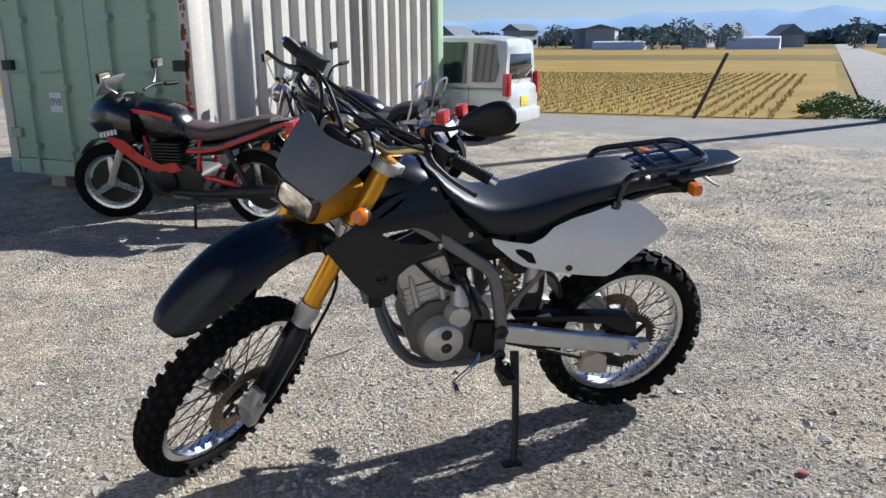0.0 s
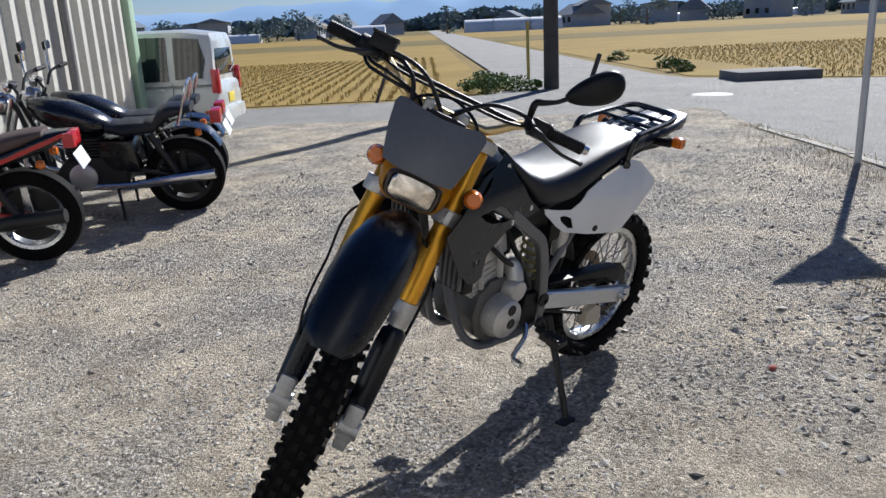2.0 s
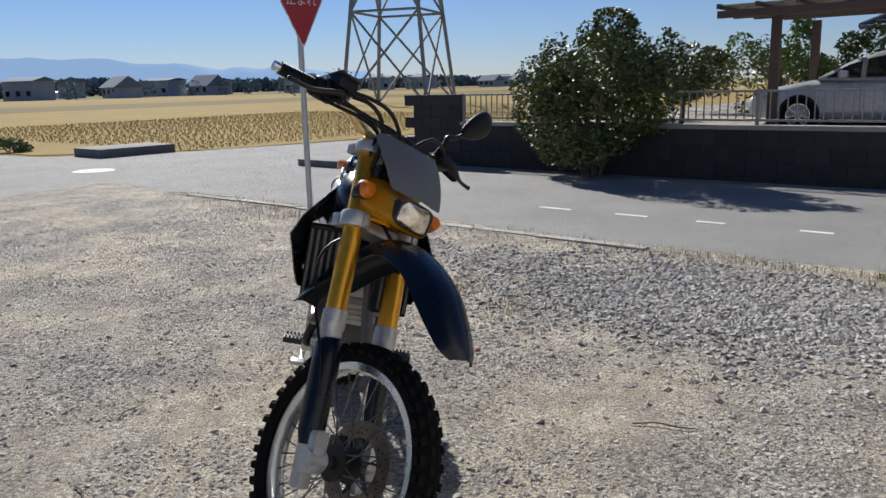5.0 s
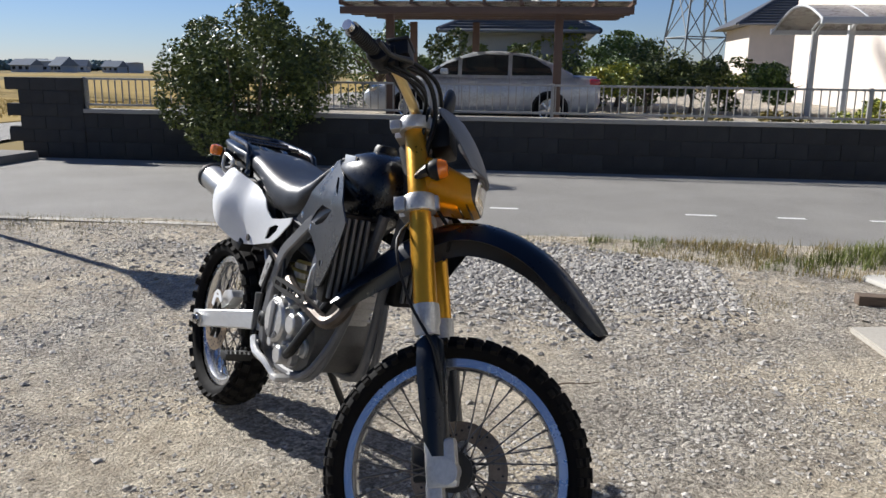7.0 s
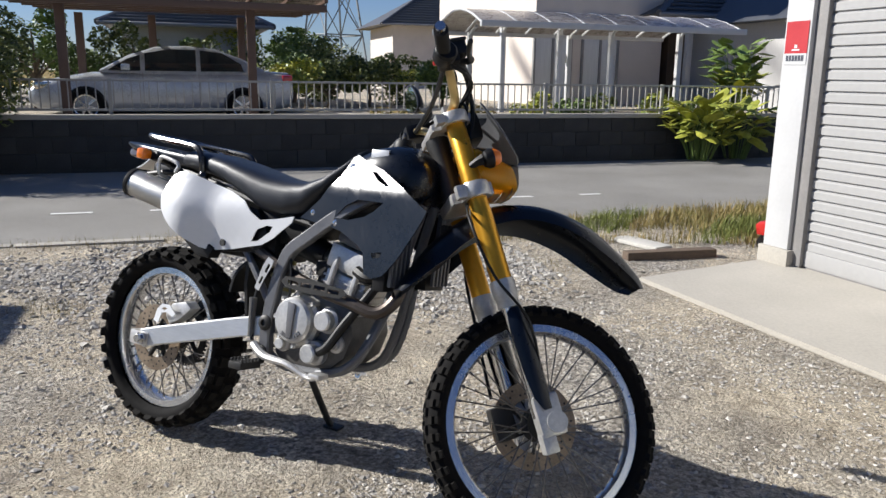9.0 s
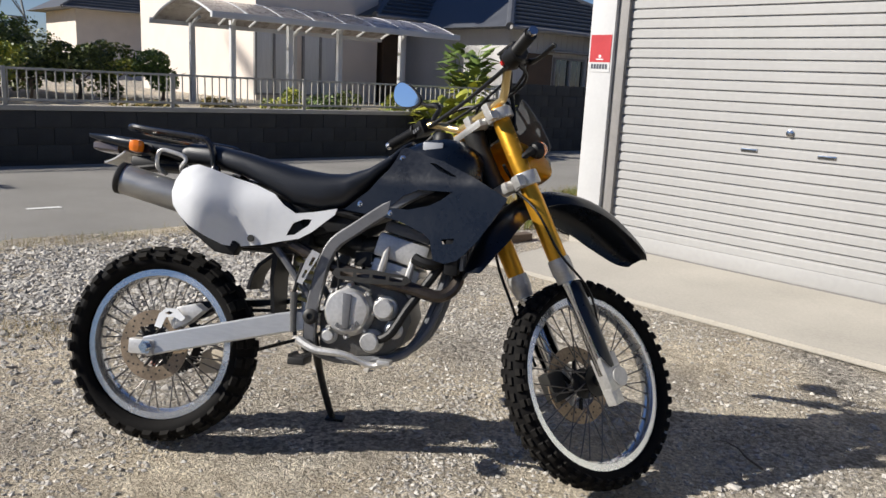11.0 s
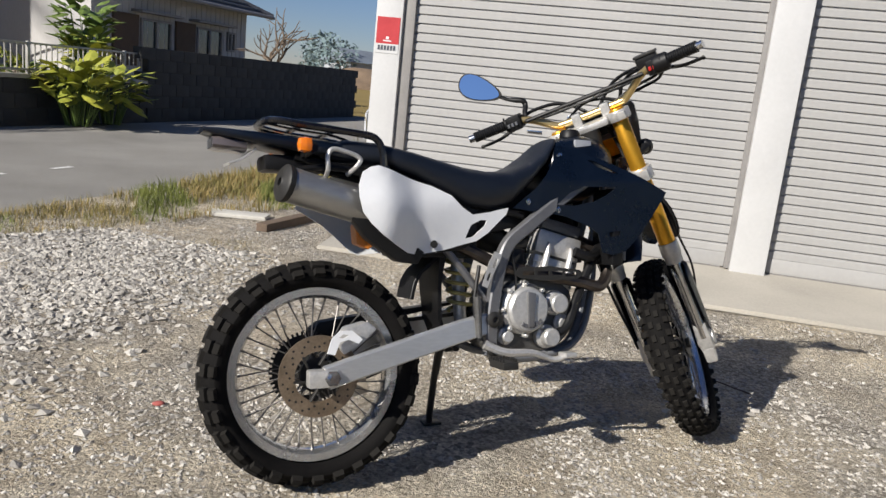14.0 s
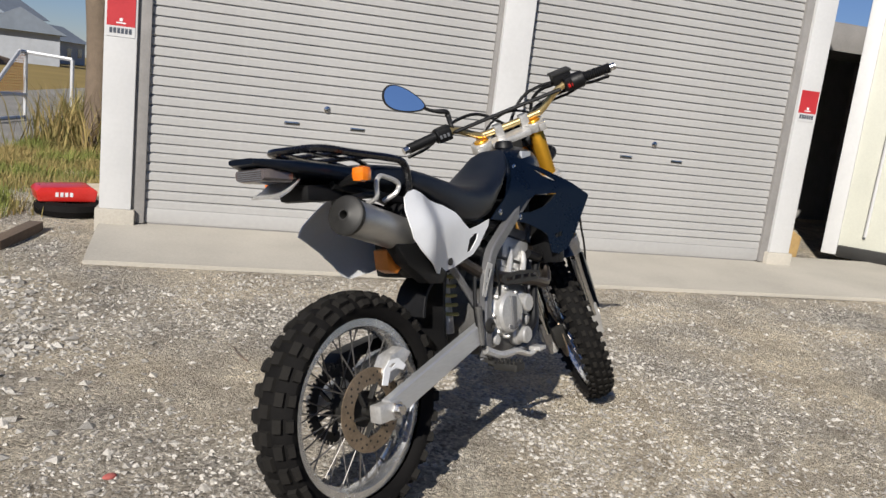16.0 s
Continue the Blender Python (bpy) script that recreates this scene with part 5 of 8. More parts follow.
# ---- front end, built about the steering axis: f ahead, l to the left, h along the axis ----
def fork_leg(s):
    y = s * 0.102
    bm = B()
    lathe(bm, [(0.0, 0.885), (0.024, 0.885), (0.0275, 0.880), (0.0275, 0.60), (0.029, 0.59), (0.029, 0.40), (0.0275, 0.385), (0.0, 0.385)], 24, Matrix.Translation((0.032, y, 0)))
    leg = part("fork_tube", bm, M_gold, bike, "gold anodised fork tube", 35, ST)
    bm = B()
    lathe(bm, [(0.0, 0.39), (0.033, 0.39), (0.034, 0.375), (0.034, 0.345), (0.030, 0.335), (0.030, 0.315), (0.0, 0.315)], 24, Matrix.Translation((0.032, y, 0)))
    part("dust_seal_collar", bm, M_alu, leg, "", 35, ST)
    bm = B()
    lathe(bm, [(0.0, 0.33), (0.022, 0.33), (0.022, 0.02), (0.0, 0.02)], 20, Matrix.Translation((0.032, y, 0)))
    part("fork_slider", bm, M_chrome, leg, "bright steel slider", 35, ST)
    bm = B()
    box(bm, 0.012, 0.085, y - 0.024, y + 0.024, -0.035, 0.075, 0.012)
    lathe(bm, [(0, -0.03), (0.028, -0.03), (0.028, 0.03), (0, 0.03)], 18, Matrix.Translation((0.06, y, 0)) @ AXY)
    box(bm, 0.01, 0.05, y - 0.02, y + 0.02, -0.075, -0.02, 0.008)
    part("axle_lug", bm, M_alu, leg, "silver axle lug", 35, ST)
    # guard: half shell round the slider
    rings = []
    for h, r, half in ((0.315, 0.020, 1.2), (0.30, 0.036, 1.75), (0.24, 0.038, 1.9), (0.14, 0.037, 1.8), (0.07, 0.036, 1.6), (0.035, 0.034, 1.1)):
        row = []
        for j in range(9):
            a = -half + 2 * half * j / 8 + (0.5 * s)
            row.append((0.034 + r * math.cos(a), y + r * math.sin(a), h))
        rings.append(row)
    bm = B()
    vr = [[bm.verts.new(p) for p in row] for row in rings]
    for a, b in zip(vr, vr[1:]):
        for j in range(8):
            bm.faces.new((a[j], a[j + 1], b[j + 1], b[j]))
    bmesh.ops.recalc_face_normals(bm, faces=bm.faces)
    bmesh.ops.solidify(bm, geom=list(bm.faces), thickness=0.003)
    part("fork_guard", bm, M_navy, leg, "dark navy fork guard", 50, ST)
    # front signal
    bm = B()
    lathe(bm, [(0, 0.030), (0.018, 0.027), (0.025, 0.014), (0.026, 0.004), (0, 0.004)], 18, Matrix.Translation((0.088, s * 0.140, 0.72)) @ Matrix.Rotation(radians(90), 4, "Y"))
    sg = part("front_turn_signal", bm, M_orange, bike, "orange turn signal lens", 35, ST)
    bm = B()
    lathe(bm, [(0, 0.005), (0.027, 0.005), (0.0275, -0.004), (0.022, -0.017), (0.010, -0.024), (0, -0.024)], 18, Matrix.Translation((0.088, s * 0.140, 0.72)) @ Matrix.Rotation(radians(90), 4, "Y"))
    part("signal_housing", bm, M_black, sg, "black housing", 35, ST)
    bm = B()
    tube(bm, [(0.030, s * 0.120, 0.712), (0.05, s * 0.135, 0.718), (0.066, s * 0.140, 0.72)], [0.009, 0.012, 0.018], 8, 2)
    part("signal_stalk", bm, M_black, sg, "", 35, ST)


for s in (1, -1):
    fork_leg(s)
for h0, h1, nm in ((0.625, 0.668, "lower_clamp"), (0.845, 0.878, "upper_clamp")):
    bm = B()
    box(bm, -0.03, 0.045, -0.075, 0.075, h0 + 0.004, h1 - 0.004, 0.01)
    for s in (1, -1):
        lathe(bm, [(0.026, h0), (0.040, h0), (0.042, h0 + 0.004), (0.042, h1 - 0.004), (0.040, h1), (0.026, h1)], 26, Matrix.Translation((0.032, s * 0.102, 0)), close=True)
        box(bm, -0.028, 0.0, s * 0.12 - 0.014, s * 0.12 + 0.014, h0 + 0.003, h1 - 0.003, 0.004)
        box(bm, 0.058, 0.082, s * 0.102 - 0.010, s * 0.102 + 0.010, h0 + 0.003, h1 - 0.003, 0.004)
    part(nm, bm, M_alu, bike, "cast aluminium triple clamp", 35, ST)
bm = B()
lathe(bm, [(0, 0.66), (0.032, 0.66), (0.034, 0.68), (0.030, 0.70), (0.030, 0.81), (0.034, 0.83), (0.034, 0.85), (0, 0.85)], 20)
part("steering_head", bm, M_dark, bike, "", 35, ST)
# fender
rows = []
secs = ((-0.235, 0.445, 0.045, 0.02), (-0.17, 0.50, 0.055, 0.045), (-0.09, 0.557, 0.060, 0.05), (0.0, 0.598, 0.064, 0.045), (0.08, 0.612, 0.072, 0.045), (0.16, 0.592, 0.082, 0.05), (0.235, 0.543, 0.088, 0.05), (0.30, 0.472, 0.088, 0.045), (0.35, 0.39, 0.082, 0.035), (0.385, 0.318, 0.066, 0.022), (0.398, 0.285, 0.040, 0.010))
secs = [(a + 0.055 * min(1, max(0, (a + 0.1) / 0.4)), b, c * 1.08, d) for a, b, c, d in secs]
secs = [tuple(v) for v in catmull([Vector((a, b, c)) for a, b, c, d in secs], 3)]
drop = lambda i, n: 0.045 * min(1, 6 * i / n, 3.5 * (n - i) / n) + 0.006
nS = len(secs)
bm = B()
vr = []
for i, (f, h, w) in enumerate(secs):
    q0, q1 = secs[max(i - 1, 0)], secs[min(i + 1, nS - 1)]
    tx, tz = q1[0] - q0[0], q1[1] - q0[1]
    ln = math.hypot(tx, tz)
    nx, nz = tz / ln, -tx / ln  # inward normal
    row = []
    dd = drop(i, nS)
    for j in range(13):
        u = -1 + 2 * j / 12
        y = w * (u if abs(u) < 0.85 else math.copysign(0.85 + (abs(u) - 0.85) * 0.7, u))
        sink = dd * (abs(u) ** 4) + 0.010 * u * u - (0.004 if abs(u) < 0.3 else 0)
        row.append(bm.verts.new((f + nx * sink, y + 0.002 - 0.09 * max(0, f), h + nz * sink)))
    vr.append(row)
for a, b in zip(vr, vr[1:]):
    for j in range(12):
        bm.faces.new((a[j], a[j + 1], b[j + 1], b[j]))
bmesh.ops.recalc_face_normals(bm, faces=bm.faces)
bmesh.ops.solidify(bm, geom=list(bm.faces), thickness=0.0035)
part("front_fender", bm, M_navy, bike, "long dark navy front fender", 60, ST)
HEAD = ST @ Matrix.Translation((0, -0.017, 0.006))
# headlight mask
bm = B()


def yz_plate(bm, outline, ff, thick, cuts=2, holes=()):
    plate(bm, outline, ff, thick, holes, cuts)
    # swap: outline x is l, y is f
    for v in bm.verts:
        v.co = Vector((v.co.y, v.co.x, v.co.z))
    return bm


maskf = lambda l, h: 0.202 - 0.10 * (h - 0.71) - 1.2 * (h - 0.71) ** 2 - 2.6 * l * l
edge = [(0.0, 0.866), (0.05, 0.870), (0.10, 0.880), (0.122, 0.878), (0.130, 0.862), (0.120, 0.80), (0.104, 0.74), (0.096, 0.716), (0.05, 0.709), (0.0, 0.711)]
yz_plate(bm, [(l - 0.008, h) for l, h in edge] + [(-l - 0.008, h) for l, h in edge[-2:0:-1]], maskf, 0.004, 3)
msk = part("number_plate_mask", bm, M_grey, bike, "grey plastic front mask", 60, HEAD)
bm = B()
# yellow surround with side wings reaching back to the fork
rings = []
for f, wd, h0, h1 in ((0.04, 0.104, 0.660, 0.79), (0.085, 0.102, 0.648, 0.77), (0.13, 0.094, 0.632, 0.735), (0.156, 0.084, 0.626, 0.715), (0.168, 0.077, 0.629, 0.708)):
    ring = []
    for j in range(28):
        a = 2 * math.pi * (j + 0.5) / 28
        ca, sa = math.cos(a), math.sin(a)
        yy = wd * math.copysign(abs(ca) ** 0.6, ca)
        ring.append((f - 0.9 * yy * yy, yy, (h0 + h1) / 2 + (h1 - h0) / 2 * math.copysign(abs(sa) ** 0.6, sa)))
    rings.append(ring)
loft(bm, rings, False)
bmesh.ops.solidify(bm, geom=list(bm.faces), thickness=0.003)
part("headlight_surround", bm, M_yellow, bike, "golden yellow headlight surround", 50, HEAD)
bm = B()
rings = []
for f, k in ((0.125, 1.0), (0.164, 1.0), (0.172, 0.92), (0.175, 0.75), (0.176, 0.4)):
    ring = []
    for j in range(28):
        a = 2 * math.pi * (j + 0.5) / 28
        ca, sa = math.cos(a), math.sin(a)
        yy = 0.064 * k * math.copysign(abs(ca) ** 0.55, ca)
        dh = 0.035 * k * math.copysign(abs(sa) ** 0.42, sa)
        ring.append((f + 0.008 + 0.28 * dh - 0.9 * yy * yy, yy, 0.668 + dh))
    rings.append(ring)
loft(bm, rings, True)
hl = part("headlight", bm, M_clear, bike, "clear faceted headlight lens", 50, HEAD)
bm = B()
rings = []
for f, k in ((0.145, 1.0), (0.172, 1.0), (0.173, 1.06), (0.152, 1.20)):
    ring = []
    for j in range(28):
        a = 2 * math.pi * (j + 0.5) / 28
        ca, sa = math.cos(a), math.sin(a)
        yy = 0.064 * k * math.copysign(abs(ca) ** 0.55, ca)
        dh = 0.035 * k * math.copysign(abs(sa) ** 0.42, sa)
        ring.append((f + 0.008 + 0.28 * dh - 0.9 * yy * yy, yy, 0.668 + dh))
    rings.append(ring)
loft(bm, rings, False)
part("headlight_rim", bm, M_exh, hl, "brownish metal rim", 50, HEAD)
bm = B()
box(bm, 0.06, 0.12, -0.06, 0.06, 0.80, 0.885, 0.02)
part("instrument_pod", bm, M_black, bike, "black instrument pod", 35, HEAD)
# handlebar, a little off to one side in its clamps
BAR = ST @ Matrix.Translation((0, -0.022, -0.021))
bm = B()
bar_pts = [(-0.040, -0.375, 0.998), (-0.015, -0.285, 0.994), (0.015, -0.205, 0.982), (0.035, -0.13, 0.928), (0.037, -0.09, 0.918), (0.037, 0.09, 0.918), (0.035, 0.13, 0.928), (0.015, 0.205, 0.982), (-0.015, 0.285, 0.994), (-0.040, 0.375, 0.998)]
tube(bm, bar_pts, 0.0125, 12, 4)
hb = part("handlebar", bm, M_goldbar, bike, "gold coloured handlebar", 45, BAR)
bm = B()
for s in (1, -1):
    box(bm, 0.015, 0.055, s * 0.05 - 0.016, s * 0.05 + 0.016, 0.875, 0.937, 0.006)
part("bar_clamp", bm, M_alu, hb, "", 35, BAR)
bm = B()
tube(bm, [(0.0, -0.205, 0.98), (0.012, 0, 0.978), (0.0, 0.205, 0.98)], 0.007, 8, 4)
part("cross_brace", bm, M_black, hb, "", 35, BAR)
for s in (1, -1):
    e0, e1 = Vector((-0.043, s * 0.385, 0.998)), Vector((-0.013, s * 0.28, 0.994))
    bm = B()
    tube(bm, [e0.lerp(e1, i / 29) for i in range(30)] + [e1 + (e1 - e0).normalized() * 0.002, e1 + (e1 - e0).normalized() * 0.008], [0.0165 if i % 2 else 0.0188 for i in range(30)] + [0.026, 0.026], 14)
    g = part("grip", bm, M_black, hb, "ribbed black rubber grip", 35, BAR)
    bm = B()
    tube(bm, [e0 + (e0 - e1).normalized() * 0.02, e0], 0.013, 12)
    part("bar_end", bm, M_chrome, hb, "", 35, BAR)
    bm = B()
    c = Vector((0.0, s * 0.247, 0.990))
    box(bm, c.x - 0.024, c.x + 0.03, c.y - 0.028, c.y + 0.026, c.z - 0.026, c.z + 0.024, 0.008)
    sw_ = part("switch_housing", bm, M_black, hb, "black switch housing", 35, BAR)
    bm = B()
    for i in range(3):
        box(bm, c.x - 0.033, c.x - 0.022, c.y - 0.018 + i * 0.014, c.y - 0.009 + i * 0.014, c.z - 0.008, c.z + 0.004, 0.002)
    part("switch_button", bm, M_grey if s > 0 else M_redpaint, hb, "", 35, BAR)
    bm = B()
    tube(bm, [(0.035, s * 0.225, 0.982), (0.062, s * 0.250, 0.972), (0.050, s * 0.285, 0.962), (0.030, s * 0.33, 0.953), (0.020, s * 0.385, 0.953), (0.020, s * 0.39, 0.953)], [0.009, 0.010, 0.007, 0.006, 0.006, 0.008], 8, 4)
    part("lever", bm, M_dark, hb, "thin hand lever", 45, BAR)
    bm = B()
    tube(bm, [(0.012, s * 0.222, 0.988), (0.030, s * 0.218, 0.986), (0.044, s * 0.226, 0.982)], [0.020, 0.017, 0.012], 10, 2)
    part("lever_perch", bm, M_black, hb, "black lever perch", 35, BAR)
    if s < 0:
        bm = B()
        box(bm, 0.012, 0.062, -0.262, -0.192, 0.990, 1.030, 0.008)
        part("brake_reservoir", bm, M_black, hb, "", 35, BAR)
        bm = B()
        box(bm, 0.009, 0.065, -0.265, -0.189, 1.028, 1.036, 0.003)
        part("reservoir_lid", bm, M_dark, hb, "", 35, BAR)
        bm = B()
        tube(bm, [(0.040, -0.19, 0.995), (0.075, -0.15, 0.985), (0.09, -0.11, 0.95), (0.085, -0.09, 0.88), (0.05, -0.08, 0.80)], 0.0065, 8, 4)
        part("brake_hose", bm, M_black, hb, "", 45, BAR)
        bm = B()
        lathe(bm, [(0, -0.024), (0.027, -0.024), (0.030, -0.016), (0.030, 0.020), (0.025, 0.026), (0, 0.026)], 18, Matrix.Translation((-0.008, -0.268, 0.990)) @ Matrix.Rotation(radians(90), 4, "X"))
        part("throttle_housing", bm, M_black, hb, "round black throttle housing", 35, BAR)
        for dz in (0.0, 0.014):
            bm = B()
            tube(bm, [(0.0, -0.262, 0.975 - dz), (0.045, -0.235, 0.955 - dz), (0.075, -0.17, 0.945 - dz), (0.06, -0.08, 0.92), (0.01, -0.04, 0.86)], 0.005, 8, 4)
            part("throttle_cable", bm, M_black, hb, "", 45, BAR)
    bm = B()
    tube(bm, [(0.02, s * 0.235, 0.985), (0.06, s * 0.19, 1.0), (0.10, s * 0.10, 0.985), (0.095, s * 0.03, 0.93), (0.06, -s * 0.03, 0.85), (0.03, -s * 0.05, 0.74)], 0.006, 8, 5)
    part("control_cable", bm, M_black, hb, "", 45, BAR)
    bm = B()
    tube(bm, [(0.015, s * 0.225, 0.985), (0.045, s * 0.15, 0.965), (0.065, -s * 0.02, 0.955), (0.07, -s * 0.1, 0.90), (0.03, -s * 0.07, 0.80)], 0.0045, 8, 5)
    part("control_cable", bm, M_black, hb, "", 45, BAR)
# mirror on the left bar
bm = B()
tube(bm, [(0.004, 0.188, 0.955), (0.03, 0.186, 0.985), (0.058, 0.181, 1.006), (0.060, 0.184, 1.024), (0.058, 0.208, 1.036), (0.058, 0.236, 1.052), (0.060, 0.262, 1.078)], [0.009, 0.009, 0.010, 0.010, 0.0065, 0.0065], 8, 4)
mstem = part("mirror_stem", bm, M_black, bike, "black mirror stem", 45, ST)
bm = B()
mm = Matrix.Translation((0.058, 0.317, 1.126)) @ Matrix.Rotation(radians(8), 4, "Z") @ Matrix.Rotation(radians(14), 4, "Y") @ Matrix.Rotation(radians(36), 4, "X") @ Matrix.Scale(0.84, 4)
outl = [(0.095 * math.cos(a) * (1 + 0.12 * math.cos(a)), 0.050 * math.sin(a) * (1 - 0.25 * math.cos(a)) - 0.008 * math.cos(a)) for a in [2 * math.pi * i / 28 for i in range(28)]]
rings = []
for f, k in ((-0.004, 1.0), (0.006, 1.03), (0.018, 0.92), (0.028, 0.65), (0.032, 0.25)):
    rings.append([(f, -x * k, z * k) for x, z in outl])
loft(bm, rings)
mh = part("mirror_housing", bm, M_black, mstem, "black mirror housing", 60, ST @ mm)
bm = B()
loft(bm, [[(-0.0065, -x * 0.93, z * 0.93) for x, z in outl], [(-0.0042, -x * 0.93, z * 0.93) for x, z in outl]])
part("mirror_glass", bm, M_mirror, mstem, "", 35, ST @ mm)
# front caliper, hoses down the leg
bm = B()
box(bm, -0.055, 0.01, 0.045, 0.095, -0.02, 0.075, 0.01)
part("front_caliper", bm, M_dark, bike, "front brake caliper", 35, ST)
bm = B()
tube(bm, [(0.02, -0.05, 0.72), (0.085, 0.02, 0.60), (0.02, 0.13, 0.50), (0.0, 0.14, 0.30), (-0.02, 0.12, 0.10)], 0.005, 8, 5)
part("brake_hose", bm, M_black, bike, "", 45, ST)
bm = B()
tube(bm, [(0.03, -0.02, 0.66), (-0.02, -0.145, 0.55), (0.0, -0.15, 0.40), (0.06, -0.145, 0.25), (0.05, -0.09, 0.05)], 0.004, 8, 5)
part("speedometer_cable", bm, M_black, bike, "", 45, ST)
# ---- parked vehicles ----
def road_wheel(name, parent, m, R, w, rim_r, material, spokes=5, label=""):
    """A wheel about the local y axis with a cast rim."""
    bm = B()
    lathe(bm, [(rim_r, -w / 2), (R * 0.93, -w / 2), (R, -w / 2 * 0.72), (R + 0.002, 0), (R, w / 2 * 0.72), (R * 0.93, w / 2), (rim_r, w / 2)], 40, AXY)
    wh = new(name)
    wh.parent = parent
    wh.matrix_local = m
    if label:
        tagged(wh, label=label)
    part("tyre", bm, M_tyre, wh)
    bm = B()
    lathe(bm, [(rim_r + 0.004, -w / 2 + 0.004), (rim_r - 0.018, -w / 2 + 0.012), (rim_r - 0.02, w / 2 - 0.012), (rim_r + 0.004, w / 2 - 0.004), (rim_r - 0.012, 0)], 40, AXY, close=True)
    lathe(bm, [(0, -w * 0.42), (rim_r * 0.2, -w * 0.42), (rim_r * 0.24, 0), (rim_r * 0.2, w * 0.42), (0, w * 0.42)], 20, AXY)
    for k in range(spokes):
        a = 2 * math.pi * k / spokes
        for y in (-w * 0.33, w * 0.33):
            tube(bm, [(rim_r * 0.18 * math.sin(a), y, rim_r * 0.18 * math.cos(a)), ((rim_r - 0.01) * math.sin(a), y * 0.9, (rim_r - 0.01) * math.cos(a))], [1.3, 0.9], flat=(rim_r * 0.2, 0.018), up=(0, 1, 0))
    part("rim", bm, material, wh)
    bm = B()
    lathe(bm, [(0, -0.004), (rim_r * 0.8, -0.004), (rim_r * 0.8, 0.004), (0, 0.004)], 28, AXY)
    part("inner_disc", bm, M_dark, wh)
    return wh


def street_bike(m, label, style):
    """A parked road motorcycle, x ahead, standing on its side stand."""
    b = thing("road_motorcycle", label, "motorcycle", m @ pose(0, 0, 0, -8, 0, 0), "motorcycles by the container")
    sport = style == "sport"
    R = 0.30
    wb = 1.31 if sport else 1.46
    rimm = M_rim if sport else M_dark
    road_wheel("rear_wheel", b, Matrix.Translation((0, 0, R)), R, 0.12 if sport else 0.14, 0.215, rimm, 3 if sport else 5)
    fw = Matrix.Translation((wb, 0, R)) @ Matrix.Rotation(radians(22), 4, "Z")
    road_wheel("front_wheel", b, fw, R + 0.005, 0.10, 0.222, rimm, 3 if sport else 5)
    # fork
    hx, hz = wb - 0.36, 0.98
    for s in (1, -1):
        bm = B()
        tube(bm, [(wb - 0.02, s * 0.085, R), (wb - 0.20, s * 0.085, 0.62)], 0.027, 10)
        f = part("fork_leg", bm, M_dark if not sport else M_alu, b)
        bm = B()
        tube(bm, [(wb - 0.20, s * 0.085, 0.62), (hx + 0.02, s * 0.085, hz)], 0.019, 10)
        part("fork_tube", bm, M_chrome, f)
        # shocks
        bm = B()
        tube(bm, [(0.0 + 0.03, s * 0.13, R + 0.03), (0.20, s * 0.12, 0.66)], 0.026, 10)
        part("rear_shock", bm, M_dark, b)
        bm = B()
        tube(bm, [(0, s * 0.11, R), (0.30, s * 0.11, 0.38), (0.48, s * 0.10, 0.40)], 0.022, 8, 2)
        part("swingarm_leg", bm, M_redpaint if sport else M_dark, b)
        bm = B()
        tube(bm, [(hx + 0.02, s * 0.05, hz - 0.05), (hx - 0.06, s * 0.09, 0.62), (hx - 0.12, s * 0.13, 0.34), (0.52, s * 0.12, 0.32), (0.44, s * 0.12, 0.48), (0.40, s * 0.11, 0.68)], 0.018, 8, 3)
        part("frame_tube", bm, M_redpaint if sport else M_dark, b)
        bm = B()
        tube(bm, [(0.62, s * 0.05, 0.55), (hx - 0.02, s * 0.06, 0.60), (hx + 0.0, s * 0.09, 0.42), (0.80, s * 0.14, 0.30), (0.4, s * 0.16, 0.28), (0.1, s * 0.17, 0.31), (-0.25, s * 0.18, 0.34)], [0.02, 0.02, 0.022, 0.025, 0.03, 0.045, 0.045], 12, 3)
        part("exhaust_pipe", bm, M_dark if sport else M_chrome, b)
        bm = B()
        tube(bm, [(hx - 0.02, s * 0.06, hz + 0.03), (hx - 0.03, s * 0.18, hz + (0.05 if sport else 0.12)), (hx - 0.10, s * 0.36, hz + (0.03 if sport else 0.14))], 0.012, 8, 3)
        hb_ = part("handlebar", bm, M_dark, b)
        bm = B()
        tube(bm, [(hx - 0.07, s * 0.26, hz + (0.04 if sport else 0.135)), (hx - 0.10, s * 0.37, hz + (0.03 if sport else 0.14))], 0.017, 10)
        part("grip", bm, M_black, hb_)
        bm = B()
        mz = hz + (0.16 if sport else 0.28)
        tube(bm, [(hx + 0.0, s * 0.22, hz + 0.06), (hx + 0.02, s * 0.28, mz - 0.05), (hx + 0.02, s * 0.30, mz)], 0.006, 6)
        ms = part("mirror_stem", bm, M_chrome, b)
        bm = B()
        box(bm, -0.02, 0.006, -0.062, 0.062, -0.035, 0.035, 0.012, Matrix.Translation((hx + 0.02, s * 0.31, mz + 0.03)))
        mh_ = part("mirror_housing", bm, M_black, ms)
        bm = B()
        box(bm, -0.0235, -0.0205, -0.054, 0.054, -0.028, 0.028, 0, Matrix.Translation((hx + 0.02, s * 0.31, mz + 0.03)))
        part("mirror_glass", bm, M_mirror, ms)
        bm = B()
        lathe(bm, [(0, 0.03), (0.024, 0.024), (0.03, 0), (0.02, -0.02), (0, -0.02)], 14, Matrix.Translation((-0.16, s * 0.15, 0.66)) @ Matrix.Rotation(radians(-90), 4, "Y"))
        part("rear_turn_signal", bm, M_orange, b)
    # engine
    bm = B()
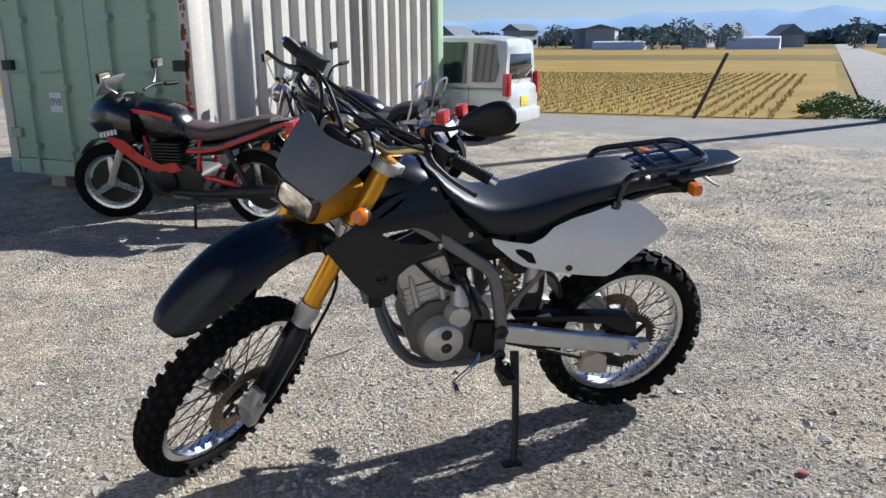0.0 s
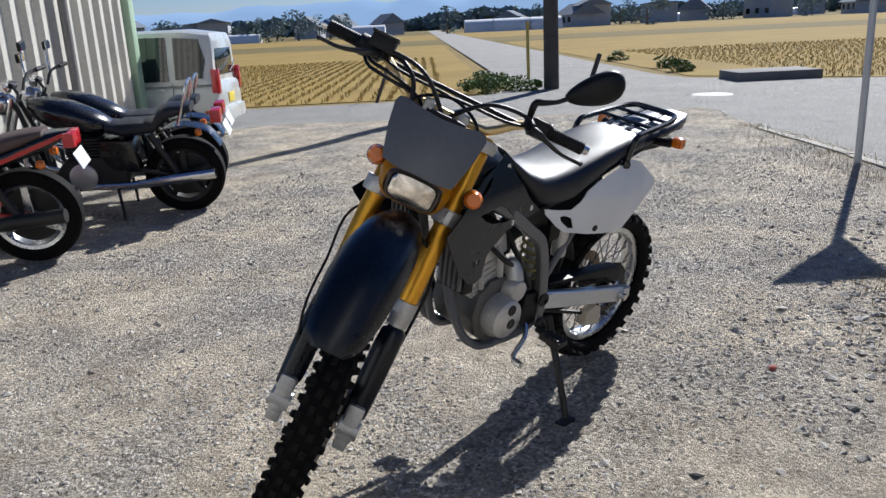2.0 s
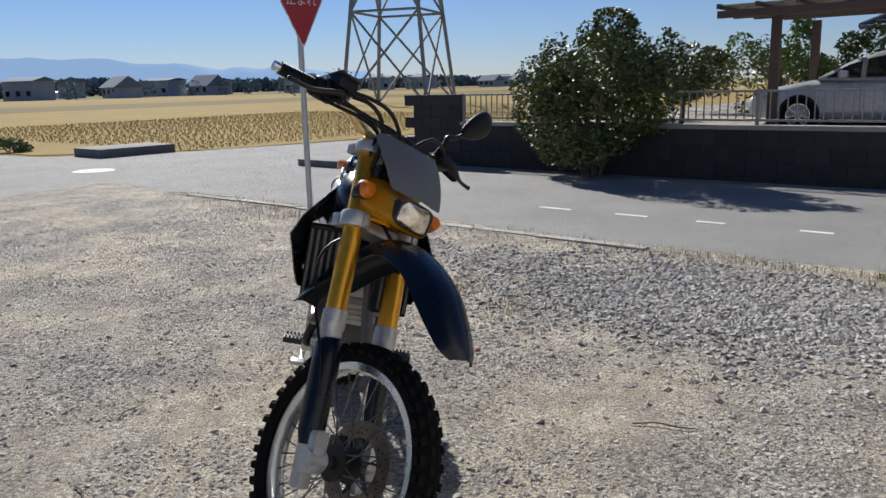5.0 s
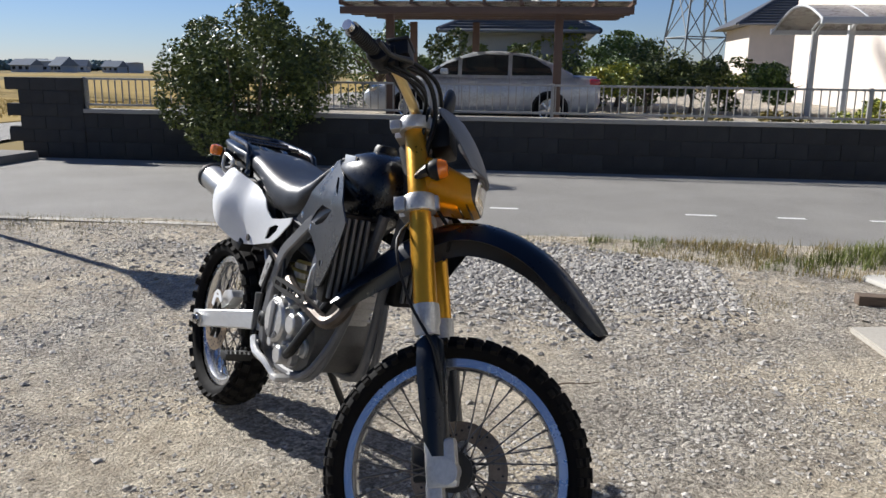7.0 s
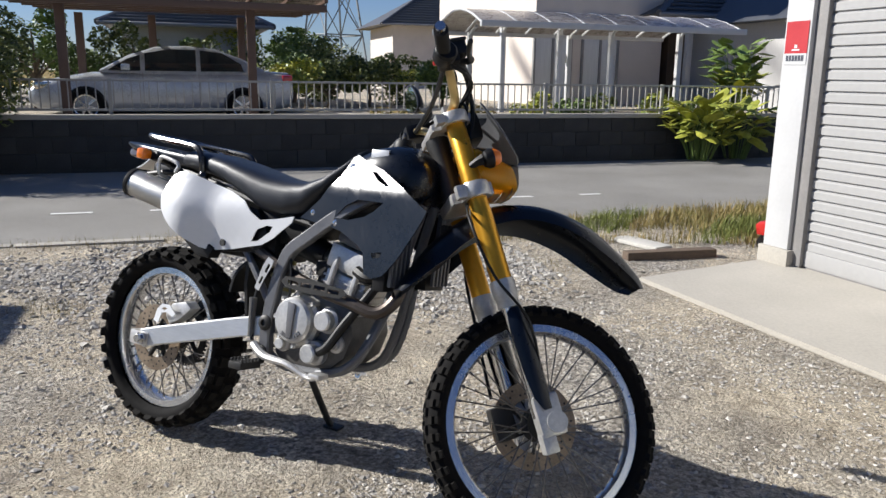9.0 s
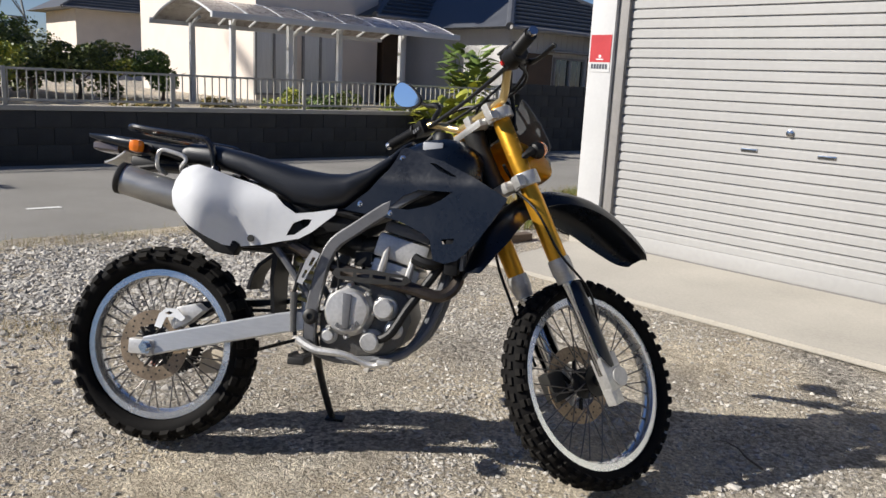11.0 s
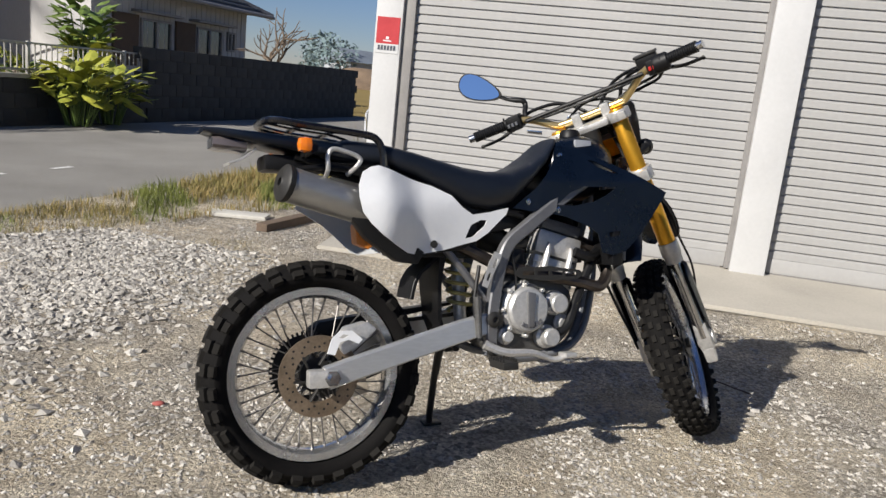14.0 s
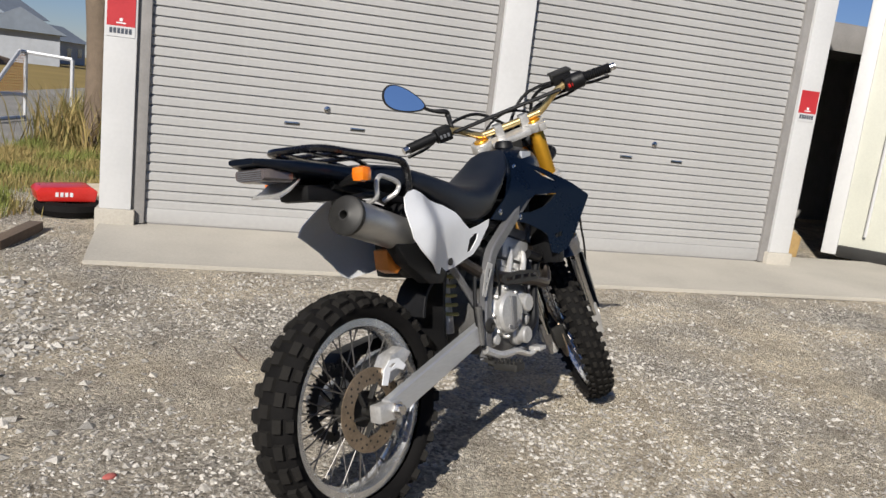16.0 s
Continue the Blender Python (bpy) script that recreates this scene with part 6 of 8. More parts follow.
    prism(bm, [(0.42, 0.26), (0.40, 0.42), (0.50, 0.50), (0.84, 0.50), (0.92, 0.40), (0.88, 0.24)], -0.15, 0.15, 0.03)
    en = part("engine_case", bm, M_dark, b)
    for i in range(7):
        bm = B()
        box(bm, 0.56, 0.82, -0.15, 0.15, 0.50 + i * 0.024, 0.512 + i * 0.024, 0.003)
        part("cooling_fin", bm, M_dark, en)
    for s in (1, -1):
        bm = B()
        lathe(bm, [(0.10, 0), (0.10, 0.03), (0.08, 0.045), (0, 0.05)], 28, Matrix.Translation((0.72, s * 0.14, 0.37)) @ Matrix.Rotation(radians(-90 * s), 4, "X"))
        part("crankcase_cover", bm, M_alu if not sport else M_black, en)
    # tank, seat, tail
    bm = B()
    if sport:
        secs = ((0.52, 0.66, 0.80, 0.10), (0.62, 0.64, 0.90, 0.15), (0.75, 0.64, 0.95, 0.165), (0.90, 0.68, 0.96, 0.15), (1.02, 0.78, 0.92, 0.08))
    else:
        secs = ((0.48, 0.68, 0.76, 0.07), (0.60, 0.66, 0.84, 0.14), (0.76, 0.68, 0.92, 0.16), (0.92, 0.74, 0.96, 0.14), (1.04, 0.82, 0.95, 0.07))
    loft(bm, [superring(x, a, c, w, 20, 2.5) for x, a, c, w in secs])
    part("fuel_tank", bm, M_blackpaint, b, "gloss black tank", 60)
    if sport:
        bm = B()
        for s in (1, -1):
            tube(bm, [(0.58, s * 0.148, 0.84), (0.74, s * 0.167, 0.885), (0.92, s * 0.148, 0.895)], 1, k=3, flat=(0.028, 0.006), up=(0, 1, 0))
        part("tank_stripe", bm, M_redpaint, b, "red tank stripe")
    bm = B()
    if sport:
        secs = ((-0.18, 0.80, 0.845, 0.08), (-0.05, 0.75, 0.84, 0.12), (0.15, 0.69, 0.80, 0.135), (0.35, 0.66, 0.765, 0.135), (0.50, 0.67, 0.79, 0.11), (0.56, 0.72, 0.81, 0.08))
    else:
        secs = ((-0.12, 0.80, 0.86, 0.12), (0.05, 0.76, 0.86, 0.14), (0.12, 0.70, 0.84, 0.14), (0.17, 0.66, 0.755, 0.145), (0.38, 0.64, 0.735, 0.15), (0.52, 0.67, 0.76, 0.11))
    loft(bm, [superring(x, a, c, w, 18, 3.2) for x, a, c, w in secs])
    part("seat", bm, M_brownseat if sport else M_seat, b, "dull brown vinyl seat" if sport else "black ribbed seat", 60)
    if not sport:
        for i in range(14):
            bm = B()
            box(bm, 0.19 + i * 0.017, 0.20 + i * 0.017, -0.12, 0.12, 0.735, 0.748, 0.003)
            part("seat_rib", bm, M_seat, b)
        bm = B()
        tube(bm, [(-0.02, 0.13, 0.72), (-0.10, 0.13, 0.95), (-0.12, 0.10, 1.02), (-0.12, -0.10, 1.02), (-0.10, -0.13, 0.95), (-0.02, -0.13, 0.72)], 0.011, 8, 3)
        part("sissy_bar", bm, M_chrome, b, "chrome back rest hoop")
        bm = B()
        tube(bm, [(-0.30, 0, 0.52), (-0.22, 0, 0.64), (-0.08, 0, 0.69), (0.08, 0, 0.68), (0.22, 0, 0.60)], 1, k=3, flat=(0.008, 0.17), up=(0, 1, 0))
        part("rear_mudguard", bm, M_blackpaint, b)
        bm = B()
        prism(bm, [(0.30, 0.38), (0.33, 0.62), (0.55, 0.64), (0.58, 0.52), (0.50, 0.40)], -0.16, 0.16, 0.02)
        part("side_cover", bm, M_blackpaint, b)
    else:
        bm = B()
        secs = ((-0.32, 0.80, 0.83, 0.06), (-0.20, 0.72, 0.83, 0.10), (0.0, 0.66, 0.76, 0.13), (0.25, 0.56, 0.68, 0.14), (0.45, 0.54, 0.66, 0.13))
        loft(bm, [superring(x, a, c, w, 16, 3) for x, a, c, w in secs])
        part("tail_cowl", bm, M_blackpaint, b, "black tail cowl", 60)
        bm = B()
        for s in (1, -1):
            tube(bm, [(-0.30, s * 0.07, 0.81), (-0.16, s * 0.115, 0.765), (0.05, s * 0.14, 0.69), (0.28, s * 0.15, 0.62), (0.5, s * 0.15, 0.60)], 1, k=3, flat=(0.026, 0.006), up=(0, 1, 0))
        part("tail_stripe", bm, M_redpaint, b, "red and white tail stripe")
        # half fairing with windscreen and belly stripe
        bm = B()
        secs = ((0.90, 0.62, 0.94, 0.21), (1.02, 0.60, 1.0, 0.22), (1.15, 0.62, 1.02, 0.20), (1.27, 0.66, 0.96, 0.15), (1.36, 0.72, 0.88, 0.09), (1.40, 0.76, 0.83, 0.05))
        loft(bm, [superring(x, a, c, w, 18, 2.3) for x, a, c, w in secs])
        part("fairing", bm, M_blackpaint, b, "black half fairing", 60)
        for s in (1, -1):
            bm = B()
            plate(bm, [(1.18, 0.70), (1.10, 0.62), (0.90, 0.50), (0.70, 0.42), (0.56, 0.46), (0.60, 0.52), (0.72, 0.50), (0.88, 0.58), (1.02, 0.70)], lambda x, z: s * (0.20 - 0.1 * abs(x - 0.9)), 0.006, [], 1)
            part("side_stripe", bm, M_redpaint, b, "red side fairing panel")
            bm = B()
            for i in range(5):
                prism(bm, [(1.02 + i * 0.032, 0.735 - i * 0.006), (1.042 + i * 0.032, 0.732 - i * 0.006), (1.042 + i * 0.032, 0.77 - i * 0.006), (1.02 + i * 0.032, 0.773 - i * 0.006)], s * 0.224 - 0.002, s * 0.224 + 0.002)
            part("maker_mark_bar", bm, M_panelw, b)
        bm = B()
        secs = ((1.24, 0.985, 1.0, 0.11), (1.18, 1.05, 1.065, 0.12), (1.10, 1.12, 1.13, 0.10))
        loft(bm, [superring(x, a, c, w, 14, 2.2) for x, a, c, w in secs])
        part("windscreen", bm, M_poly, b, "smoked windscreen", 60)
        bm = B()
        lathe(bm, [(0, 0.02), (0.05, 0.012), (0.06, -0.02), (0, -0.02)], 20, Matrix.Translation((1.395, 0, 0.80)) @ Matrix.Rotation(radians(90), 4, "Y"))
        part("headlight", bm, M_clear, b)
    if not sport:
        bm = B()
        lathe(bm, [(0, -0.09), (0.05, -0.08), (0.085, -0.02), (0.09, 0.02), (0.085, 0.03), (0, 0.045)], 24, Matrix.Translation((hx + 0.12, 0, 0.93)) @ Matrix.Rotation(radians(90), 4, "Y"))
        part("headlight", bm, M_chrome, b, "round chrome headlight", 50)
        bm = B()
        for s in (1, -1):
            lathe(bm, [(0, -0.03), (0.04, -0.03), (0.045, 0.0), (0.04, 0.012), (0, 0.014)], 18, Matrix.Translation((hx + 0.05, s * 0.055, 1.06)) @ Matrix.Rotation(radians(-25), 4, "Y"))
        part("instrument_pod", bm, M_chrome, b)
    bm = B()
    box(bm, -0.36, -0.29, -0.085, 0.085, 0.73, 0.82, 0.012) if sport else box(bm, -0.33, -0.25, -0.075, 0.075, 0.70, 0.80, 0.015)
    part("tail_lamp", bm, M_red, b, "red tail lamp lens")
    bm = B()
    box(bm, -0.005, 0.001, -0.10, 0.10, -0.11, 0.0, 0.003, Matrix.Translation((-0.34, 0, 0.70)) @ Matrix.Rotation(radians(22), 4, "Y"))
    part("licence_plate", bm, M_panelw, b, "blank white plate")
    bm = B()
    tube(bm, [(wb + 0.23, 0, R + 0.22), (wb + 0.10, 0, 0.635), (wb - 0.06, 0, 0.64), (wb - 0.20, 0, 0.57), (wb - 0.29, 0, 0.45)], 1, k=3, flat=(0.006, 0.12), up=(0, 1, 0))
    part("front_mudguard", bm, M_blackpaint, b)
    bm = B()
    tube(bm, [(0.50, 0.13, 0.30), (0.46, 0.24, 0.12), (0.45, 0.275, 0.04)], 0.012, 8)
    part("side_stand", bm, M_dark, b)
    return b


M_brownseat = mat("brown_vinyl", (0.085, 0.055, 0.048), 0.55, var=0.2, scale=8, fine=150, bump=0.08)


def heading(x, y, deg):
    return Matrix.Translation((x, y, 0)) @ Matrix.Rotation(radians(deg), 4, "Z")


street_bike(heading(1.13, -3.50, -31), "black and red road motorcycle with half fairing and brown seat", "sport")
street_bike(heading(-0.16, -4.12, -33), "black cruiser motorcycle with ribbed seat and back rest", "cruiser")
street_bike(heading(-0.50, -4.75, -34), "second black cruiser motorcycle parked by the container", "cruiser")


def car(m, name, label, L, Wd, prof, body, wheels, R, glass, extra):
    """A car from a side profile: x ahead, standing on its wheels. prof rows: x, sill z, belt z, roof z, half width at the roof."""
    c = thing(name, label, "car", m)
    bm = B()
    rings = []
    for x, z0, zb, hw in body:
        ring = []
        for j in range(20):
            a = 2 * math.pi * (j + 0.5) / 20
            ca, sa = math.cos(a), math.sin(a)
            ring.append((x, hw * math.copysign(abs(ca) ** 0.36, ca), (z0 + zb) / 2 + (zb - z0) / 2 * math.copysign(abs(sa) ** 0.42, sa)))
        rings.append(ring)
    loft(bm, rings)
    part("body", bm, extra["paint"], c, "", 40)
    bm = B()
    rings = []
    for x, z0, zt, hw0, hw1 in prof:
        rings.append([(x, -hw0, z0), (x, -(hw0 * 0.55 + hw1 * 0.45), (z0 + zt) / 2), (x, -hw1, zt - 0.035), (x, -hw1 * 0.86, zt), (x, 0, zt + 0.012), (x, hw1 * 0.86, zt), (x, hw1, zt - 0.035), (x, hw0 * 0.55 + hw1 * 0.45, (z0 + zt) / 2), (x, hw0, z0)])
    loft(bm, rings)
    part("cabin", bm, extra["paint"], c, "", 50)
    for i, (outline, yo) in enumerate(glass):
        for s in (1, -1):
            bm = B()
            plate(bm, outline, lambda x, z: s * yo(x, z), 0.006, [], 0)
            part("side_window", bm, M_glass, c, "dark side window")
    for x, y in wheels:
        for s in (1, -1):
            road_wheel("wheel", c, Matrix.Translation((x, s * y, R)), R, 0.19, R * 0.66, M_rim, extra.get("spokes", 6))
            bm = B()
            lathe(bm, [(R * 0.98, -0.012), (R * 1.13, -0.012), (R * 1.13, 0.006), (R * 0.98, 0.006)], 36, along_y(x, s * (y + 0.075), R), close=True)
            part("wheel_arch", bm, M_black, c)
            bm = B()
            lathe(bm, [(0, -0.01), (R * 1.12, -0.01), (R * 1.12, 0.01), (0, 0.01)], 36, along_y(x, s * (y - 0.045), R))
            part("wheel_well", bm, M_black, c)
    return c


# small white van: tall box wagon, tail towards the road
VM = ROADM @ Matrix.Translation((-7.95, -3.25, 0)) @ Matrix.Rotation(radians(-90), 4, "Z") @ Matrix.Scale(0.86, 4)
van = car(VM, "kei_van", "small white box van parked beyond the container", 3.4, 1.48,
          ((0.06, 0.86, 1.50, 0.70, 0.60), (0.10, 0.86, 1.60, 0.72, 0.62), (0.5, 0.86, 1.66, 0.72, 0.62), (1.6, 0.86, 1.66, 0.72, 0.62), (2.2, 0.86, 1.58, 0.72, 0.62), (2.75, 0.86, 0.95, 0.70, 0.62)),
          ((0.0, 0.34, 0.86, 0.66), (0.03, 0.26, 0.90, 0.72), (0.5, 0.22, 0.90, 0.735), (2.7, 0.22, 0.92, 0.735), (3.2, 0.24, 0.84, 0.70), (3.36, 0.32, 0.70, 0.62)),
          ((0.62, 0.668), (2.85, 0.668)), 0.275,
          (([(0.22, 0.95), (0.16, 1.20), (0.24, 1.52), (0.62, 1.55), (0.62, 0.95)], lambda x, z: 0.742 - 0.155 * max(0, z - 0.9)),
           ([(0.72, 0.93), (0.72, 1.56), (1.42, 1.57), (1.42, 0.93)], lambda x, z: 0.742 - 0.155 * max(0, z - 0.9)),
           ([(1.52, 0.93), (1.52, 1.56), (2.1, 1.52), (2.5, 1.0), (2.5, 0.93)], lambda x, z: 0.742 - 0.155 * max(0, z - 0.9))),
          {"paint": M_carwhite, "spokes": 5})
bm = B()
box(bm, -0.012, 0.05, -0.52, 0.52, 0.98, 1.50, 0.03, Matrix.Rotation(radians(3), 4, "Y"))
rwn = part("rear_window", bm, M_glass, van, "dark tailgate window")
bm = B()
tube(bm, [(-0.03, 0.05, 1.02), (-0.035, -0.18, 1.10), (-0.03, -0.32, 1.18)], 0.010, 6)
part("rear_wiper", bm, M_black, rwn)
for s in (1, -1):
    bm = B()
    box(bm, -0.02, 0.10, s * 0.665 - 0.055, s * 0.665 + 0.055, 0.72, 1.08, 0.02)
    part("tail_lamp", bm, M_red, van, "tall red tail lamp")
bm = B()
box(bm, -0.06, 0.12, -0.70, 0.70, 0.28, 0.50, 0.05)
part("rear_bumper", bm, M_carwhite, van)
bm = B()
box(bm, -0.016, 0.01, -0.17, 0.17, 0.55, 0.70, 0.004)
part("licence_plate", bm, mat("yellow_plate", (0.70, 0.55, 0.05), 0.5, var=0.1), van, "blank yellow plate")
for x in (0.67, 1.47, 2.55):
    bm = B()
    for s in (1, -1):
        box(bm, x - 0.006, x + 0.006, s * 0.736 - 0.002, s * 0.736 + 0.002, 0.34, 0.90)
    part("door_seam", bm, M_rail, van)
for s in (1, -1):
    bm = B()
    box(bm, 0.78, 0.93, s * 0.744 - 0.012, s * 0.744 + 0.012, 0.80, 0.83, 0.006)
    part("door_handle", bm, M_carwhite, van)

# silver sedan in the carport
GZ = 0.40
SM = ROADM @ Matrix.Translation((2.15, 14.05, 0.25)) @ Matrix.Rotation(radians(180), 4, "Z")
sed = car(SM, "sedan", "silver sedan parked under the brown carport", 4.8, 1.8,
          ((0.55, 0.95, 1.02, 0.80, 0.70), (0.95, 0.93, 1.22, 0.80, 0.64), (1.45, 0.92, 1.40, 0.80, 0.60), (2.0, 0.92, 1.455, 0.80, 0.60), (2.55, 0.92, 1.43, 0.80, 0.60), (3.05, 0.93, 1.26, 0.80, 0.64), (3.55, 0.94, 0.99, 0.80, 0.72)),
          ((0.0, 0.42, 0.82, 0.70), (0.08, 0.28, 0.98, 0.82), (0.5, 0.20, 1.0, 0.88), (2.4, 0.18, 0.97, 0.90), (3.7, 0.20, 0.95, 0.89), (4.3, 0.22, 0.84, 0.86), (4.65, 0.26, 0.74, 0.78), (4.78, 0.36, 0.62, 0.66)),
          ((0.98, 0.838), (3.80, 0.828)), 0.325,
          (([(0.95, 0.99), (1.0, 1.13), (1.35, 1.33), (1.75, 1.37), (1.75, 0.98)], lambda x, z: 0.815 - 0.40 * max(0, z - 0.95)),
           ([(1.83, 0.98), (1.83, 1.375), (2.3, 1.385), (2.75, 1.30), (2.75, 0.98)], lambda x, z: 0.815 - 0.40 * max(0, z - 0.95)),
           ([(2.83, 0.98), (2.83, 1.27), (3.05, 1.20), (3.38, 1.0), (3.38, 0.98)], lambda x, z: 0.815 - 0.40 * max(0, z - 0.95))),
          {"paint": M_carsilver, "spokes": 7})
for s in (1, -1):
    bm = B()
    box(bm, 3.0, 3.16, s * 0.94 - 0.07, s * 0.94 + 0.07, 0.98, 1.10, 0.03)
    part("door_mirror", bm, M_carsilver, sed)
    bm = B()
    box(bm, 0.02, 0.22, s * 0.72 - 0.12, s * 0.72 + 0.12, 0.78, 0.93, 0.03)
    part("tail_lamp", bm, M_red, sed, "red tail lamp")
    bm = B()
    box(bm, 4.35, 4.66, s * 0.68 - 0.12, s * 0.68 + 0.12, 0.62, 0.76, 0.03)
    part("headlight", bm, M_clear, sed)
    for x in (1.5, 2.5):
        bm = B()
        box(bm, x - 0.09, x + 0.09, s * 0.905 - 0.012, s * 0.905 + 0.012, 0.83, 0.86, 0.006)
        part("door_handle", bm, M_carsilver, sed)
    for x in (1.79, 2.79):
        bm = B()
        box(bm, x - 0.005, x + 0.005, s * 0.903 - 0.002, s * 0.903 + 0.002, 0.36, 0.96)
        part("door_seam", bm, M_rail, sed)

# ---- carport ----
cp = thing("carport", "brown aluminium carport with a smoked panel roof", "carport", ROADM @ Matrix.Translation((0.42, 0, 0.34)))
for s, n in ((-2.26, 12.2), (0.86, 12.2), (-2.26, 14.8), (0.86, 14.8), (-0.9, 14.9)):
    bm = B()
    box(bm, s - 0.075, s + 0.075, n - 0.06, n + 0.06, 0, 2.0, 0.006)
    part("post", bm, M_carport, cp)
for n in (11.4, 12.2, 13.3, 14.4, 15.2):
    bm = B()
    box(bm, -3.0, 2.1, n - 0.035, n + 0.035, 1.92 + (n - 11.4) * 0.04, 2.04 + (n - 11.4) * 0.04, 0.005)
    part("beam", bm, M_carport, cp)
for i in range(9):
    s = -3.0 + i * 0.6375
    bm = B()
    box(bm, s - 0.03, s + 0.03, 11.4, 15.2, 2.08, 2.16, 0.004)
    part("rafter", bm, M_carport, cp)
    if i < 8:
        bm = B()
        box(bm, s + 0.03, s + 0.6075, 11.42, 15.18, 2.13, 2.14)
        part("roof_panel", bm, M_poly, cp, "smoked translucent roof panel").visible_shadow = False
# ---- pale cycle shelter ----
def set_back(k, drop):
    """Moves a group of the far plot away from the yard, k times as far and as large."""
    q = Vector((1.5, -1.9, 1.2))
    return Matrix.Translation(q - Vector((0, 0, drop))) @ Matrix.Scale(k, 4) @ Matrix.Translation(-q)


tr = thing("cycle_shelter", "pale aluminium shelter with a curved sheet roof", "shelter", set_back(1.31, 0.24) @ ROADM @ Matrix.Translation((0, 0, 0.62)))
for s, n in ((5.3, 10.5), (6.4, 10.5), (7.45, 10.5), (8.9, 10.5), (5.3, 12.2), (7.45, 12.2)):
    bm = B()
    box(bm, s - 0.045, s + 0.045, n - 0.045, n + 0.045, 0, 1.6, 0.006)
    part("post", bm, M_white, tr)
    bm = B()
    tube(bm, [(s, n, 1.5), (s, n - 0.12, 1.62), (s, n - 0.35, 1.70)], 0.03, 8, 3)
    part("bracket", bm, M_white, tr)
arch = [(9.9 + 2.7 * i / 10, 1.56 + 0.38 * math.sin(math.pi * (0.06 + 0.9 * i / 10))) for i in range(11)]
for k in range(9):
    s = 4.7 + k * 0.645
    bm = B()
    tube(bm, [(s, n, z) for n, z in arch], 0.022, 6)
    part("rib", bm, M_white, tr)
    if k < 8:
        vs, fs = [], []
        for i, (n, z) in enumerate(arch):
            vs += [(s + 0.02, n, z + 0.012), (s + 0.625, n, z + 0.012)]
            if i:
                fs.append((2 * i - 2, 2 * i - 1, 2 * i + 1, 2 * i))
        mesh_from("roof_panel", vs, fs, M_poly, tr, 60).visible_shadow = False
for n, z in (arch[0], arch[-1]):
    bm = B()
    box(bm, 4.66, 9.9, n - 0.04, n + 0.04, z - 0.05, z + 0.05, 0.006)
    part("gutter", bm, M_white, tr)


# ---- houses ----
def window(parent, s0, s1, z0, z1, n, curtain=True, label="window with a dark frame and pale curtain"):
    w = new("window")
    w.parent = parent
    tagged(w, label=label)
    for a, b, c, d in ((s0, s1, z0, z0 + 0.05), (s0, s1, z1 - 0.05, z1), (s0, s0 + 0.05, z0 + 0.05, z1 - 0.05), (s1 - 0.05, s1, z0 + 0.05, z1 - 0.05), ((s0 + s1) / 2 - 0.025, (s0 + s1) / 2 + 0.025, z0 + 0.05, z1 - 0.05)):
        bm = B()
        box(bm, a, b, n - 0.06, n + 0.03, c, d, 0.004)
        part("window_frame", bm, M_rail, w)
    bm = B()
    box(bm, s0 + 0.05, s1 - 0.05, n - 0.012, n - 0.004, z0 + 0.05, z1 - 0.05)
    part("pane", bm, M_glass if not curtain else M_curtain, w)


def house(name, label, s0, s1, n0, n1, z0, ze, zr, wallm, eave=0.6, hip=True, cat="house", wins=(), far=True):
    h = thing(name, label, cat, (set_back(1.26, 0.27) if far else Matrix.Identity(4)) @ ROADM)
    bm = B()
    box(bm, s0, s1, n0, n1, z0, ze)
    part("wall", bm, wallm, h)
    e = eave
    rid = min(n1 - n0, s1 - s0) / 2 if hip else 0
    zc = (n0 + n1) / 2
    A, Bq = (s0 + rid + (0 if hip else -e), zc, zr), (s1 - rid + (0 if hip else e), zc, zr)
    vs = [(s0 - e, n0 - e, ze - 0.1), (s1 + e, n0 - e, ze - 0.1), (s1 + e, n1 + e, ze - 0.1), (s0 - e, n1 + e, ze - 0.1), A, Bq]
    fs = [(0, 1, 5, 4), (2, 3, 4, 5), (1, 2, 5), (3, 0, 4), (3, 2, 1, 0)]
    rf = mesh_from("roof", vs, fs, M_roof, h)
    tagged(rf, label="dark tiled roof")
    # tile courses
    bm = B()
    for k in range(1, 14):
        t = k / 14
        a0, a1, z = Vector(vs[0]).lerp(Vector(A), t), Vector(vs[1]).lerp(Vector(Bq), t), 0
        tube(bm, [a0 + Vector((0, -0.01, 0.02)), a1 + Vector((0, -0.01, 0.02))], 0.035, 5)
    part("tile_course", bm, M_roof, rf)
    bm = B()
    tube(bm, [vs[0], A], 0.09, 8), tube(bm, [vs[1], Bq], 0.09, 8), tube(bm, [A, Bq], 0.12, 8)
    part("ridge_cap", bm, M_roof, rf)
    bm = B()
    tube(bm, [Vector(vs[0]) + Vector((0, -0.04, -0.02)), Vector(vs[1]) + Vector((0, -0.04, -0.02))], 0.05, 8)
    part("gutter", bm, M_rail, h)
    for w in wins:
        window(h, *w)
    return h


